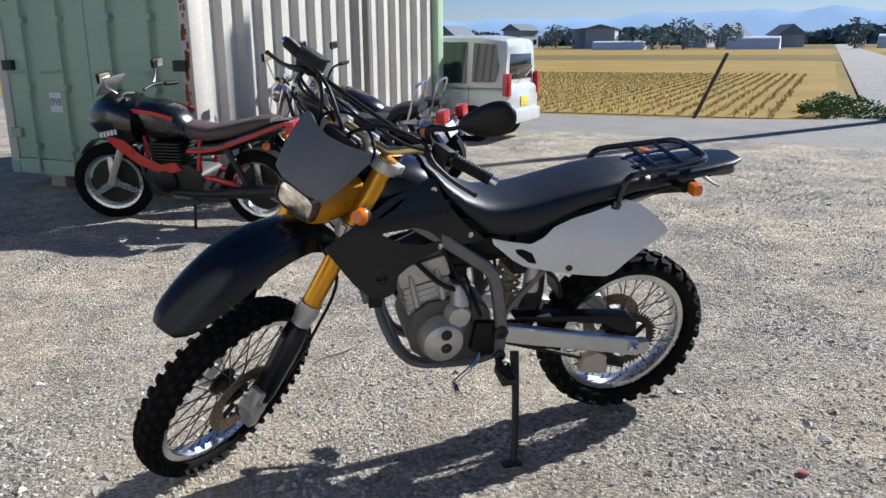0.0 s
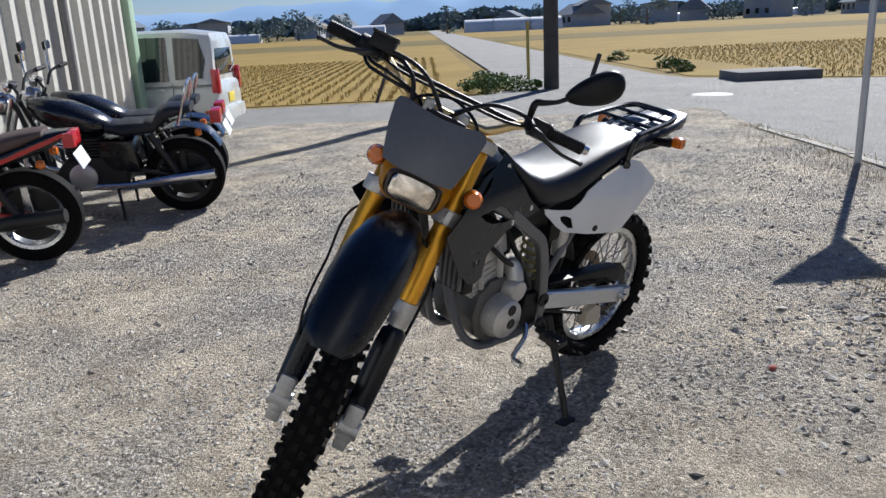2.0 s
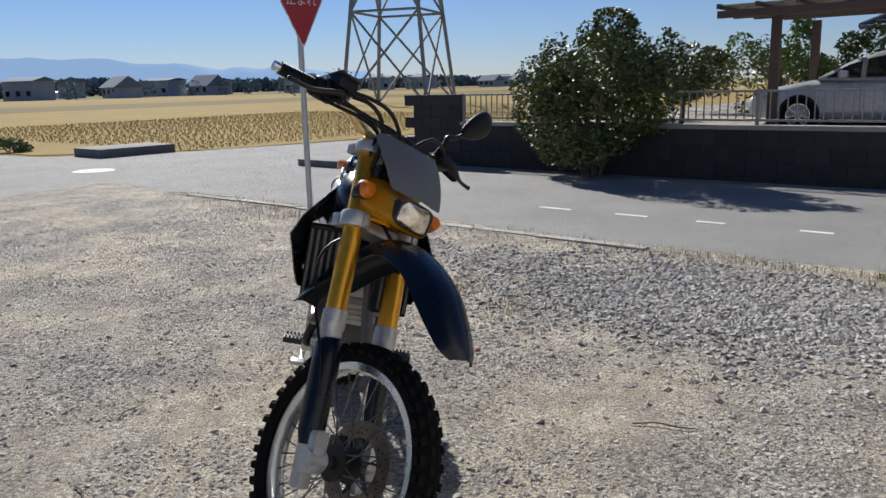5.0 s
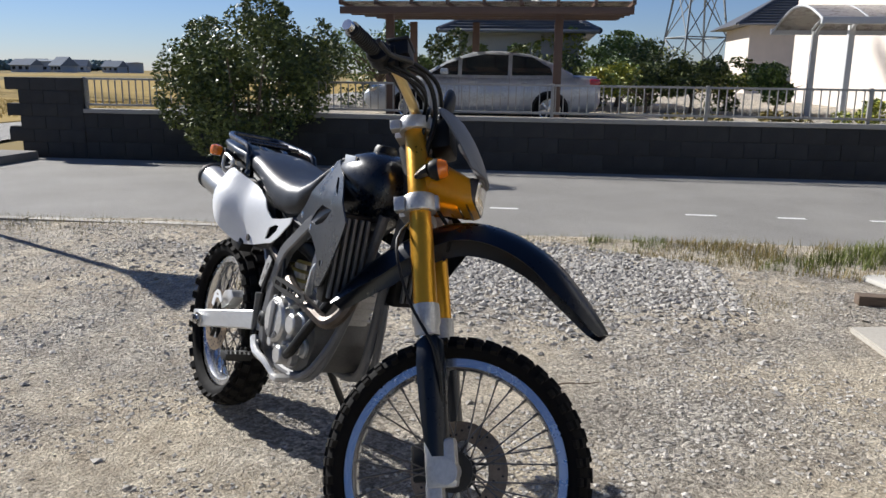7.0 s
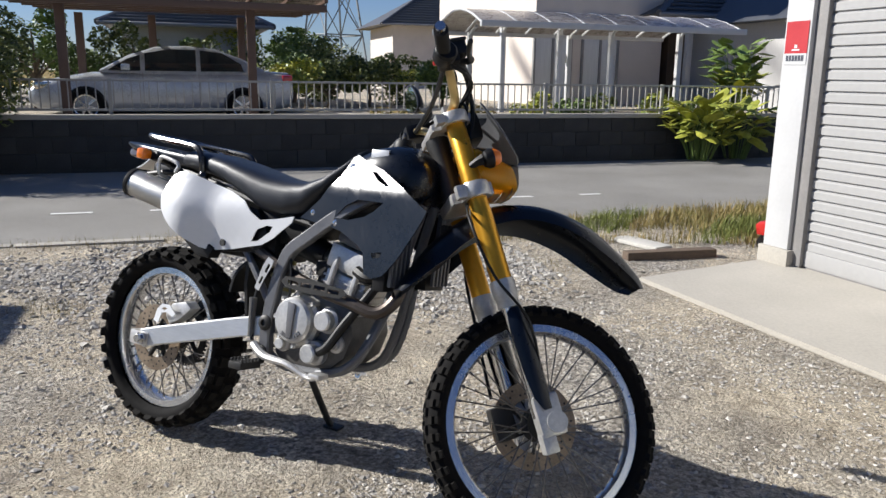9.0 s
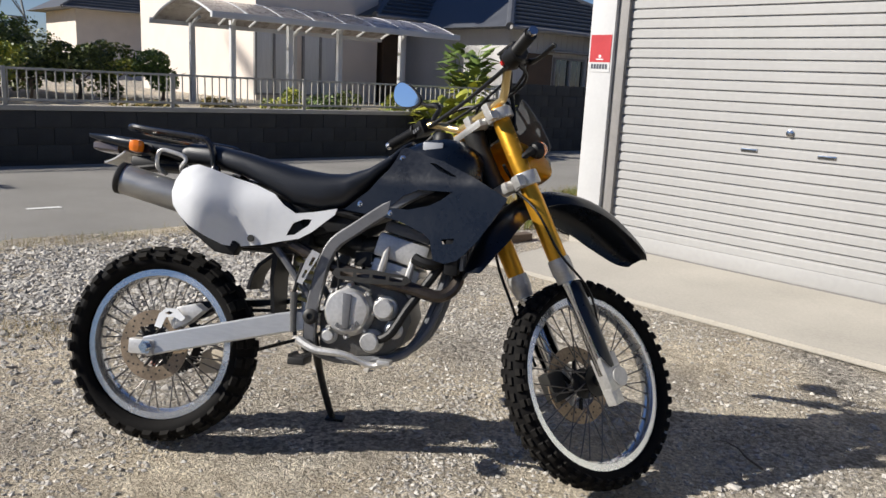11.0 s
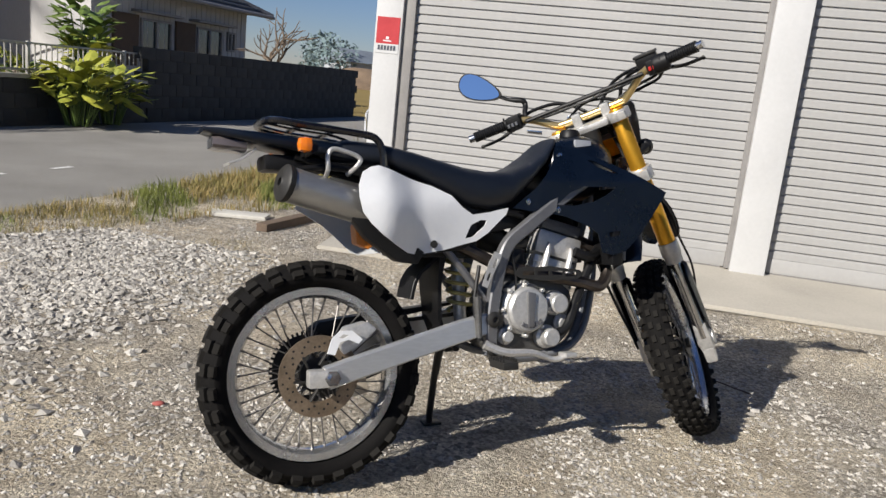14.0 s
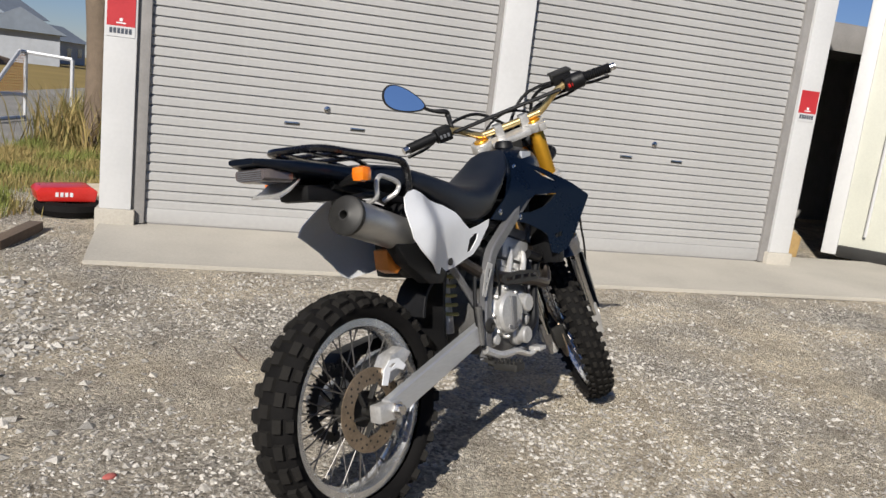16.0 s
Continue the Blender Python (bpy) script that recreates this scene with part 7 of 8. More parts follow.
h1 = house("house_pale", "pale stucco two storey house with curtained windows", 7.8, 11.2, 14.6, 22, 0.6, 6.2, 7.6, M_stucco,
           wins=((7.75, 8.75, 0.9, 2.9, 14.6), (9.0, 10.0, 0.9, 2.9, 14.6), (8.0, 9.6, 4.0, 5.4, 14.6)))
h2 = house("house_porch", "house with dark timber porch and tiled eaves", 11.4, 16.8, 14.6, 20, 0.6, 3.0, 4.6, M_timber, 0.9,
           wins=((14.2, 16.4, 0.8, 2.4, 14.6),))
for s in (11.5, 13.1):
    bm = B()
    box(bm, s - 0.07, s + 0.07, 13.85, 13.99, 0.6, 2.9, 0.008)
    part("porch_post", bm, M_white, h2)
h3 = house("house_grey", "single storey house with grey vertical siding and tiled roof", 12.0, 17.9, 10.6, 16.5, 0.3, 2.75, 4.3, M_siding, 0.5,
           wins=((13.5, 14.6, 1.15, 2.1, 10.6, False, "dark sliding window"), (15.6, 16.7, 1.15, 2.1, 10.6, False, "dark sliding window"), (16.95, 17.3, 1.6, 2.1, 10.6, False, "small dark window")))
for i in range(28):
    bm = B()
    box(bm, 12.1 + i * 0.205, 12.115 + i * 0.205, 10.588, 10.60, 0.4, 2.7)
    part("siding_batten", bm, M_siding, h3)
for a, b_ in ((13.2, 14.7), (15.3, 17.0)):
    bm = B()
    box(bm, a, b_, 10.3, 10.6, 2.2, 2.26, 0.01)
    part("awning", bm, M_rail, h3)
for a, b_ in ((12.6, 13.4), (14.75, 15.5)):
    bm = B()
    box(bm, a, b_, 10.53, 10.6, 1.05, 2.15, 0.01)
    part("shutter_box", bm, M_timber, h3, "dark storm shutter box")
house("house_behind", "grey roofed house behind the garden trees", -1.4, 1.9, 19.5, 25, 0.6, 2.5, 3.6, M_siding, 0.5, far=False)
house("house_far_tiled", "distant house with layered tiled roof", 12.0, 18, 44, 50, 0.0, 4.2, 6.4, M_stucco, 0.9, far=False)
# ---- plants ----
def leaf_cloud(name, centre, radii, count, size, material, parent, seed, gap=0.35, shell=0.55, lobes=7, label=""):
    """A crown of many small leaves gathered in uneven clumps."""
    rnd = random.Random(seed)
    vs, fs = [], []
    clumps = [(Vector((rnd.gauss(0, 0.45), rnd.gauss(0, 0.45), rnd.gauss(0.05, 0.42))), 0.30 + 0.28 * rnd.random()) for _ in range(lobes)]
    for i in range(count):
        c, r = clumps[rnd.randrange(lobes)]
        d = Vector((rnd.gauss(0, 1), rnd.gauss(0, 1), rnd.gauss(0, 1))).normalized()
        p = c + d * r * (shell + (1 - shell) * rnd.random() ** 0.5)
        if p.length > 1.05:
            p = p.normalized() * (0.92 + 0.14 * rnd.random())
        q = Vector((centre[0] + p.x * radii[0], centre[1] + p.y * radii[1], centre[2] + p.z * radii[2]))
        a = Vector((rnd.gauss(0, 1), rnd.gauss(0, 1), rnd.gauss(0, 0.6))).normalized()
        b = a.cross(Vector((rnd.gauss(0, 1), rnd.gauss(0, 1), rnd.gauss(0, 1)))).normalized()
        s = size * (0.6 + 0.8 * rnd.random())
        k = len(vs)
        vs += [q - a * s, q + b * s * 0.45, q + a * s, q - b * s * 0.45]
        fs.append((k, k + 1, k + 2, k + 3))
    ob = mesh_from(name, vs, fs, material, parent)
    if label:
        tagged(ob, label=label)
    return ob


def tree(x, y, z, h, rad, material, seed, label, trunk_h=None, cat="tree", count=1800, size=0.05, name="garden_tree", group="garden trees"):
    t = thing(name, label, cat, Matrix.Translation((x, y, z)), group)
    rnd = random.Random(seed)
    th = trunk_h if trunk_h is not None else h * 0.35
    bm = B()
    tube(bm, [(0, 0, -0.05), (0.03 * h, 0.01, th * 0.5), (0.0, 0.02 * h, th), (0.02, 0, h * 0.7)], [0.035 * h, 0.028 * h, 0.022 * h, 0.006 * h], 8, 3)
    part("trunk", bm, M_bark, t)
    for k in range(6):
        a = k * 1.05 + rnd.random()
        bm = B()
        z0 = th * (0.75 + 0.1 * k / 2)
        tube(bm, [(0, 0, z0), (rad[0] * 0.4 * math.cos(a), rad[1] * 0.4 * math.sin(a), z0 + h * 0.18), (rad[0] * 0.75 * math.cos(a), rad[1] * 0.75 * math.sin(a), z0 + h * 0.26)], [0.014 * h, 0.009 * h, 0.003 * h], 6, 2)
        part("limb", bm, M_bark, t)
    leaf_cloud("crown", (0, 0, h - rad[2]), rad, count, size, material, t, seed)
    return t


# large evergreen bush before the wall
p = W(-2.85, 7.55)
bush = thing("garden_bush", "large dense evergreen bush leaning over the block wall", "bush", Matrix.Translation(p))
for k in range(7):
    a = k * 0.9
    bm = B()
    tube(bm, [(0.1 * math.cos(a), 0.1 * math.sin(a), -0.05), (0.35 * math.cos(a), 0.3 * math.sin(a), 0.6), (0.7 * math.cos(a), 0.5 * math.sin(a), 1.4)], [0.04, 0.025, 0.008], 6, 2)
    part("stem", bm, M_bark, bush)
for (dx, dn, dz, rs, rn, rz, cnt, sd) in ((0, 0.1, 1.25, 1.05, 0.75, 0.95, 9000, 1), (0.7, 0.2, 1.3, 0.75, 0.6, 0.75, 4500, 2), (-0.75, 0.0, 1.1, 0.65, 0.55, 0.75, 4500, 3), (0.0, 0.0, 0.55, 1.0, 0.6, 0.55, 4500, 4), (0.15, 0.2, 1.8, 0.6, 0.5, 0.42, 2600, 5)):
    q = U * dx + N * dn
    leaf_cloud("leaf_clump", (q.x, q.y, dz), (rs * 0.82, rs * 0.82, rz), cnt, 0.033, M_bush, bush, sd, lobes=14)
# yellow-green broad-leaved plants at the wall
def broad_plant(s, n, h, w, count, seed, label, z0=0.0, mtl=None):
    t = thing("broad_leaf_plant", label, "plant", Matrix.Translation(W(s, n, z0)), "broad leaved plants")
    rnd = random.Random(seed)
    for i in range(count):
        a = rnd.random() * 6.283
        r = w * math.sqrt(rnd.random())
        base = Vector((r * 0.5 * math.cos(a), r * 0.5 * math.sin(a), 0))
        tip = Vector((r * 1.2 * math.cos(a), r * 1.2 * math.sin(a), h * (0.35 + 0.65 * rnd.random())))
        ln = 0.24 + 0.14 * rnd.random()
        d = Vector((math.cos(a), math.sin(a), 0.9 - 1.5 * rnd.random())).normalized()
        sd_ = d.cross(Vector((0, 0, 1))).normalized() * ln * 0.28
        up = Vector((0, 0, 0.03))
        vs = [tip, tip + d * ln * 0.35 + sd_, tip + d * ln * 0.75 + sd_ * 0.8, tip + d * ln, tip + d * ln * 0.75 - sd_ * 0.8, tip + d * ln * 0.35 - sd_, tip + d * ln * 0.4 + up]
        mesh_from("leaf", vs, [(0, 1, 6), (1, 2, 6), (2, 3, 6), (3, 4, 6), (4, 5, 6), (5, 0, 6)], mtl or M_yleaf, t)
        if i % 3 == 0:
            bm = B()
            tube(bm, [base, base.lerp(tip, 0.5) + Vector((0, 0, 0.05)), tip], [0.012, 0.009, 0.005], 5, 2)
            part("stalk", bm, M_green, t)
    return t


broad_plant(7.6, 7.55, 0.88, 0.34, 110, 11, "yellow-green broad-leaved plant against the block wall")
broad_plant(8.3, 7.6, 0.80, 0.34, 100, 12, "yellow-green broad-leaved plant against the block wall")
broad_plant(9.1, 8.75, 1.05, 0.30, 90, 13, "tall bright green plant behind the fence", 0.75, M_green)
broad_plant(9.0, 8.6, 0.5, 0.22, 50, 14, "yellow plant behind the fence", 0.8)
# garden trees and shrubs behind the fence
rnd = random.Random(8)
for i, (s, n, h, r, mt) in enumerate(((2.2, 17.5, 2.2, 1.1, M_green), (3.4, 16.6, 1.6, 0.9, M_bush), (3.0, 20, 2.8, 1.2, M_green), (4.5, 17.0, 2.1, 0.8, M_bush), (5.6, 18.5, 1.9, 0.9, M_yleaf), (6.5, 17.2, 2.0, 0.8, M_green), (0.2, 18.0, 2.3, 1.0, M_green), (-1.0, 16.8, 2.5, 0.9, M_bush), (-3.6, 12.5, 2.0, 0.9, M_bush), (-4.6, 10.6, 1.7, 0.8, M_green), (1.6, 19.5, 2.9, 1.0, M_yleaf), (4.0, 21, 2.6, 1.2, M_bush), (-6.0, 14, 2.3, 1.0, M_bush), (-1.9, 15.9, 2.1, 0.9, M_green), (0.9, 15.8, 2.2, 0.9, M_bush), (2.7, 15.6, 1.9, 0.8, M_yleaf), (-3.0, 16.5, 2.8, 1.1, M_green))):
    q = W(s, n)
    h *= 0.72 if s > 0 else 0.85
    tree(q.x, q.y, GZ, h, (r, r, h * 0.42), mt, 20 + i, "rounded garden tree behind the fence", h * 0.3, count=2600, size=0.055)
for i, (s, n, h, r, mt) in enumerate(((5.7, 9.6, 0.55, 0.4, M_yleaf), (6.5, 9.4, 0.5, 0.5, M_green), (7.0, 9.8, 0.6, 0.4, M_bush), (7.9, 9.3, 0.55, 0.4, M_yleaf), (8.4, 9.5, 0.5, 0.4, M_green), (4.6, 9.4, 0.4, 0.4, M_grass), (3.4, 9.6, 0.35, 0.6, M_grass))):
    q = W(s, n)
    t = thing("garden_shrub", "low garden shrub behind the fence", "shrub", Matrix.Translation((q.x, q.y, GZ)), "garden shrubs")
    bm = B()
    tube(bm, [(0, 0, -0.02), (0, 0, h * 0.5)], 0.015, 6)
    part("stem", bm, M_bark, t)
    leaf_cloud("foliage", (0, 0, h * 0.55), (r, r, h * 0.5), 700, 0.04, mt, t, 60 + i)
hd = thing("garden_hedge", "dense dark green hedge behind the carport", "hedge", ROADM @ Matrix.Translation((0, 0, GZ)))
for i, (s, n, h) in enumerate(((-5.2, 17.6, 0.8), (-3.4, 17.9, 0.95), (-1.6, 18.2, 0.8), (0.3, 18.0, 1.0), (2.1, 18.3, 0.85), (3.9, 18.1, 1.0), (5.6, 18.4, 0.8))):
    leaf_cloud("leaf_clump", (s, n, h * 0.75), (1.15, 0.6, h), 1500, 0.06, M_bush, hd, 150 + i, gap=0.1, shell=0.35)
# bare tree by the far end of the tall wall
q = W(18.6, 11.0)
bt = thing("bare_tree", "bare leafless tree with dark twisted branches", "tree", Matrix.Translation(q))
rnd = random.Random(4)


def branch(p, d, ln, r, depth):
    pts_ = [p]
    for k in range(3):
        d = (d + Vector((rnd.gauss(0, 0.22), rnd.gauss(0, 0.22), rnd.gauss(0.05, 0.15)))).normalized()
        pts_.append(pts_[-1] + d * ln / 3)
    bm = B()
    tube(bm, pts_, [r, r * 0.6], 5)
    part("trunk" if depth == 0 else "branch", bm, M_bark, bt)
    if depth < 3:
        for k in range(4 if depth < 2 else 3):
            dd = (d + Vector((rnd.gauss(0, 0.7), rnd.gauss(0, 0.7), rnd.gauss(0.1, 0.4)))).normalized()
            branch(pts_[-1 - (k % 2)], dd, ln * 0.68, r * 0.55, depth + 1)


branch(Vector((0, 0, -0.05)), Vector((0.1, 0, 1)), 1.3, 0.10, 0)

# ---- road side things ----
sg = thing("stop_sign", "red triangular stop sign on a pale steel post", "road sign", Matrix.Translation(W(-3.80, 3.18)))
bm = B()
tube(bm, [(0, 0, -0.1), (0, 0, 2.28)], 0.030, 14)
part("post", bm, M_steelpole, sg)
SIGN = Matrix.Rotation(radians(140), 4, "Z")
bm = B()
tri = [(-0.32, 2.20), (-0.30, 2.225), (0.30, 2.225), (0.32, 2.20), (0.02, 1.695), (0.0, 1.68), (-0.02, 1.695)]
prism(bm, tri, -0.045, -0.040)
part("sign_plate", bm, M_panelw, sg, "white bordered plate", 0, SIGN)
bm = B()
prism(bm, [(x * 0.93, 2.045 + (z - 2.045) * 0.93) for x, z in tri], -0.048, -0.0455)
part("sign_face", bm, M_signred, sg, "red sign face", 0, SIGN)
text_mesh("\u6b62\u307e\u308c", 0.135, M_panelw, "lettering", sg, SIGN @ Matrix.Translation((0, -0.0485, 2.13)) @ Matrix.Rotation(radians(90), 4, "X"))
# utility pole
up = thing("utility_pole", "dark weathered utility pole beside the lane", "pole", Matrix.Translation(W(-13.31, 1.99)))
bm = B()
tube(bm, [(0, 0, -0.2), (0.05, 0, 9)], [0.16, 0.11], 14)
part("shaft", bm, M_pole, up)
bm = B()
tube(bm, [W(-0.05, 0.75, -0.1), W(-0.3, 1.05, 0.62)], 0.05, 8)
part("leaning_stub", bm, M_pole, up)
for nm, s, n, h, lean, r in (("marker_stake", -12.55, -1.58, 1.1, (-0.75, -0.2), 0.035), ("marker_stake", -16.6, 1.95, 1.35, (0.02, 0.0), 0.04)):
    st = thing(nm, "thin weathered wooden stake at the field edge", "stake", Matrix.Translation(W(s, n)), "stakes")
    bm = B()
    tube(bm, [(0, 0, -0.1), (lean[0], lean[1], h)], r, 8)
    part("shaft", bm, M_wood if lean[0] < 0 else mat("yellow_stake", (0.45, 0.36, 0.10), 0.7, var=0.2), st)
# culvert slab by the wall corner, manhole patch
bm = B()
box(bm, -7.9, -6.0, 6.55, 7.6, -0.03, 0.10, 0.015)
o = part("culvert_slab", bm, M_wetconc, None, "", 35, ROADM)
tagged(o, "flat concrete culvert slab at the wall corner", "slab")
bm = B()
box(bm, -14.0, -12.9, 5.7, 7.4, -0.05, 0.16, 0.012)
o = part("drain_cover", bm, M_wetconc, None, "", 35, ROADM)
tagged(o, "low concrete drain cover at the field edge", "slab")
bm = B()
lathe(bm, [(0, 0.0), (0.33, 0.0), (0.34, -0.004)], 28, Matrix.Translation(W(-10.5, 4.3, -0.004)))
tagged(part("manhole_cover", bm, M_paintline), "pale round manhole patch in the asphalt", "manhole", kind="structure")
# verge mounds: green tufts by the pole
for i, (s, n, r) in enumerate(((-13.9, 0.85, 0.55), (-13.3, 1.35, 0.42), (-14.8, 0.7, 0.6), (-15.8, 0.9, 0.5), (-13.2, 0.6, 0.4), (-17.2, 5.9, 0.35), (-19, 6.1, 0.4), (-24, 6.0, 0.4))):
    q = W(s, n)
    t = thing("verge_shrub", "low grey-green clump on the field verge", "shrub", Matrix.Translation((q.x, q.y, -0.05)), "verge clumps")
    leaf_cloud("foliage", (0, 0, 0.12), (r, r, 0.22), 900, 0.035, M_green, t, 90 + i, lobes=10)


# ---- grass and stubble ----
def blades(name, spots, material, label, seed, h=(0.1, 0.3), wd=0.006, cat="grass"):
    """Many thin bent blades as one stuff object; spots are (x, y, z, scale)."""
    rnd = random.Random(seed)
    vs, fs = [], []
    for x, y, z, k in spots:
        a = rnd.random() * 6.283
        hh = (h[0] + (h[1] - h[0]) * rnd.random()) * k
        lean = hh * (0.2 + 0.6 * rnd.random())
        dx, dy = math.cos(a), math.sin(a)
        px, py = -dy * wd * k, dx * wd * k
        i = len(vs)
        vs += [(x - px, y - py, z), (x + px, y + py, z), (x + dx * lean * 0.4 + px * 0.7, y + dy * lean * 0.4 + py * 0.7, z + hh * 0.6), (x + dx * lean * 0.4 - px * 0.7, y + dy * lean * 0.4 - py * 0.7, z + hh * 0.6), (x + dx * lean, y + dy * lean, z + hh)]
        fs += [(i, i + 1, i + 2, i + 3), (i + 3, i + 2, i + 4)]
    ob = mesh_from(name, vs, fs, material)
    return tagged(ob, label, cat, kind="stuff")


rnd = random.Random(31)
spots = []
green_spots = []
while len(spots) < 15000:
    s, n = 1.5 + 8.5 * rnd.random() ** 1.2, 3.38 - 2.2 * rnd.random()
    clump = noise.noise(Vector((s * 1.5, n * 2.5, 3))) + 0.6 * noise.noise(Vector((s * 6, n * 6, 1)))
    if n < 2.8 - 0.36 * (s - 1.8) + 0.4 * clump or rnd.random() > 0.55 + 0.9 * clump:
        continue
    q = W(s, n)
    g = GM.inverted() @ q
    if g.x > -0.25 and g.y > -1.05:
        continue
    (green_spots if noise.noise(Vector((s * 1.1, n * 1.4, 9))) > 0.12 else spots).append((q.x, q.y, -0.005, 0.55 + 0.2 * min(3, max(0, s - 2))))
blades("green_weeds", green_spots, M_weed, "green weeds among the dry roadside grass", 7, (0.05, 0.14), 0.0035)
blades("roadside_grass", spots, M_grass, "dry straw-coloured weeds along the road edge", 1, (0.04, 0.13), 0.0035)
spots = []
for _ in range(2600):
    s = -6.5 + 8.2 * rnd.random()
    q = W(s, 3.28 + rnd.gauss(0, 0.09))
    spots.append((q.x, q.y, -0.01, 0.35))
for _ in range(900):
    q = W(-3.5 + rnd.gauss(0, 0.9), 2.95 + rnd.gauss(0, 0.18))
    spots.append((q.x, q.y, 0.0, 0.35))
for cx, cy in ((-1.62, 0.55), (-1.1, 0.85), (0.2, 3.0)):
    for _ in range(160):
        spots.append((cx + rnd.gauss(0, 0.12), cy + rnd.gauss(0, 0.08), 0.0, 0.3))
blades("edge_grass", spots, M_grass, "thin short grass at the asphalt edge", 2, (0.06, 0.2), 0.004)
# tall reed tuft beside the garage
spots = []
for _ in range(1500):
    q = W(9.4 + rnd.gauss(0, 0.5), 2.6 + rnd.gauss(0, 0.35))
    spots.append((q.x, q.y, 0, 1.0 + 0.5 * rnd.random()))
blades("reed_tuft", spots, M_grass, "tall dry reed tuft beside the garage", 3, (0.3, 0.65), 0.007)
spots = []
for _ in range(7000):
    s, n = 4 + 14 * rnd.random(), -1.5 + 4.6 * rnd.random()
    q = W(s, n)
    g = GM.inverted() @ q
    if -0.35 < g.x < 5.6 and g.y > -1.1:
        continue
    if g.x > 5:
        continue
    spots.append((q.x, q.y, 0, 0.8))
blades("rough_grass", spots, M_grass, "rough grass on the plot beside the garage", 4, (0.04, 0.16), 0.005)
# stubble: rows of cut straw on the two fields
def stubble(name, s_rng, n_rng, rows_along, step, row, seed, label):
    rnd = random.Random(seed)
    sp = []
    n = n_rng[0]
    while n < n_rng[1]:
        s = s_rng[0]
        while s < s_rng[1]:
            a, b = (s, n) if rows_along == "s" else (n, s)
            q = W(a + rnd.gauss(0, 0.02), b + rnd.gauss(0, 0.02))
            for _ in range(5):
                sp.append((q.x + rnd.gauss(0, 0.035), q.y + rnd.gauss(0, 0.035), -0.05, 1))
            s += step * (0.8 + 0.4 * rnd.random())
        n += row
    return blades(name, sp, M_stubble, label, seed, (0.04, 0.11), 0.010, "stubble")


stubble("field_stubble", (-34, -12.9), (-20, -0.0), "s", 0.20, 0.34, 5, "pale straw stubble rows in the harvested field")
stubble("field_stubble_far", (8.0, 28), (-32, -13.2), "n", 0.24, 0.36, 6, "pale straw stubble rows in the second field")

# ---- loose things beside the garage ----
def at_garage(x, y, z=0.0, rz=0.0):
    return GM @ Matrix.Translation((x, y, z)) @ Matrix.Rotation(radians(rz), 4, "Z")


ty = thing("worn_tyre", "old black tyre lying flat in the grass", "tyre", at_garage(-0.48, 0.55, 0.0) @ Matrix.Scale(0.8, 4))
bm = B()
lathe(bm, [(0.17, 0.02), (0.22, 0.0), (0.29, 0.02), (0.31, 0.07), (0.29, 0.12), (0.22, 0.14), (0.17, 0.12), (0.19, 0.07)], 40, None, True)
part("carcass", bm, M_tyre, ty)
bx = thing("red_crate", "worn red plastic crate resting on an old tyre", "crate", at_garage(-0.52, 0.56, 0.112, 20) @ Matrix.Scale(0.8, 4))
bm = B()
prism(bm, [(-0.24, 0.0), (0.24, 0.0), (0.26, 0.10), (0.20, 0.14), (-0.22, 0.125), (-0.26, 0.09)], -0.16, 0.16, 0.012)
part("body", bm, M_redpaint, bx)
bm = B()
for i in range(4):
    box(bm, -0.10 + i * 0.04, -0.075 + i * 0.04, -0.163, -0.1605, 0.045, 0.085)
part("lettering_bar", bm, M_panelw, bx)
bm = B()
box(bm, -0.19, 0.19, -0.13, 0.13, 0.0, 0.02, 0.005)
for a, b_, c, d in ((-0.19, 0.19, -0.13, -0.115), (-0.19, 0.19, 0.115, 0.13), (-0.19, -0.175, -0.115, 0.115), (0.175, 0.19, -0.115, 0.115)):
    box(bm, a, b_, c, d, 0.02, 0.16, 0.003)
o = part("wooden_box", bm, mat("pale_box", (0.55, 0.48, 0.38), 0.8, var=0.2))
o.matrix_world = at_garage(-0.30, 1.05, 0.0, 30)
tagged(o, "pale open box beside the garage column", "box")
bm = B()
box(bm, -0.34, 0.34, -0.045, 0.045, 0.0, 0.065, 0.008)
o = part("timber_beam", bm, M_wood)
o.matrix_world = at_garage(-0.62, -0.42, -0.005, 82)
tagged(o, "dark weathered timber beam lying on the gravel", "timber")
bm = B()
box(bm, -0.22, 0.22, -0.09, 0.09, 0.0, 0.03, 0.006)
o = part("pale_board", bm, mat("bleached_board", (0.52, 0.50, 0.45), 0.8, var=0.2))
o.matrix_world = at_garage(-1.05, -0.35, 0.0, 12)
tagged(o, "short pale board lying on the gravel", "board")
# wire cage and netting frame
cg = thing("wire_cage", "pale angled frame with rusty wire netting", "cage", Matrix.Translation(W(12.2, 4.55)) @ Matrix.Rotation(RA - 0.12, 4, "Z") @ Matrix.Scale(0.84, 4))
for a, b_ in (((-0.9, 0, 0.55), (0.3, 0, 1.35)), ((0.3, 0, 1.35), (0.6, 0, 1.35)), ((0.6, 0, 1.35), (0.6, 0, 0.5)), ((-0.9, 0, 0.55), (0.6, 0, 0.5)), ((-0.9, 0, 0.0), (-0.9, 0, 0.55)), ((0.6, 0, 0.5), (0.6, 0, 0)), ((-0.9, 0, 0.06), (0.6, 0, 0.06)), ((0.6, 0, 1.35), (0.6, -0.9, 1.30)), ((0.6, -0.9, 1.3), (0.6, -0.9, 0))):
    bm = B()
    tube(bm, [a, b_], 0.042, 6)
    part("frame_bar", bm, M_steelpole, cg)
bm = B()
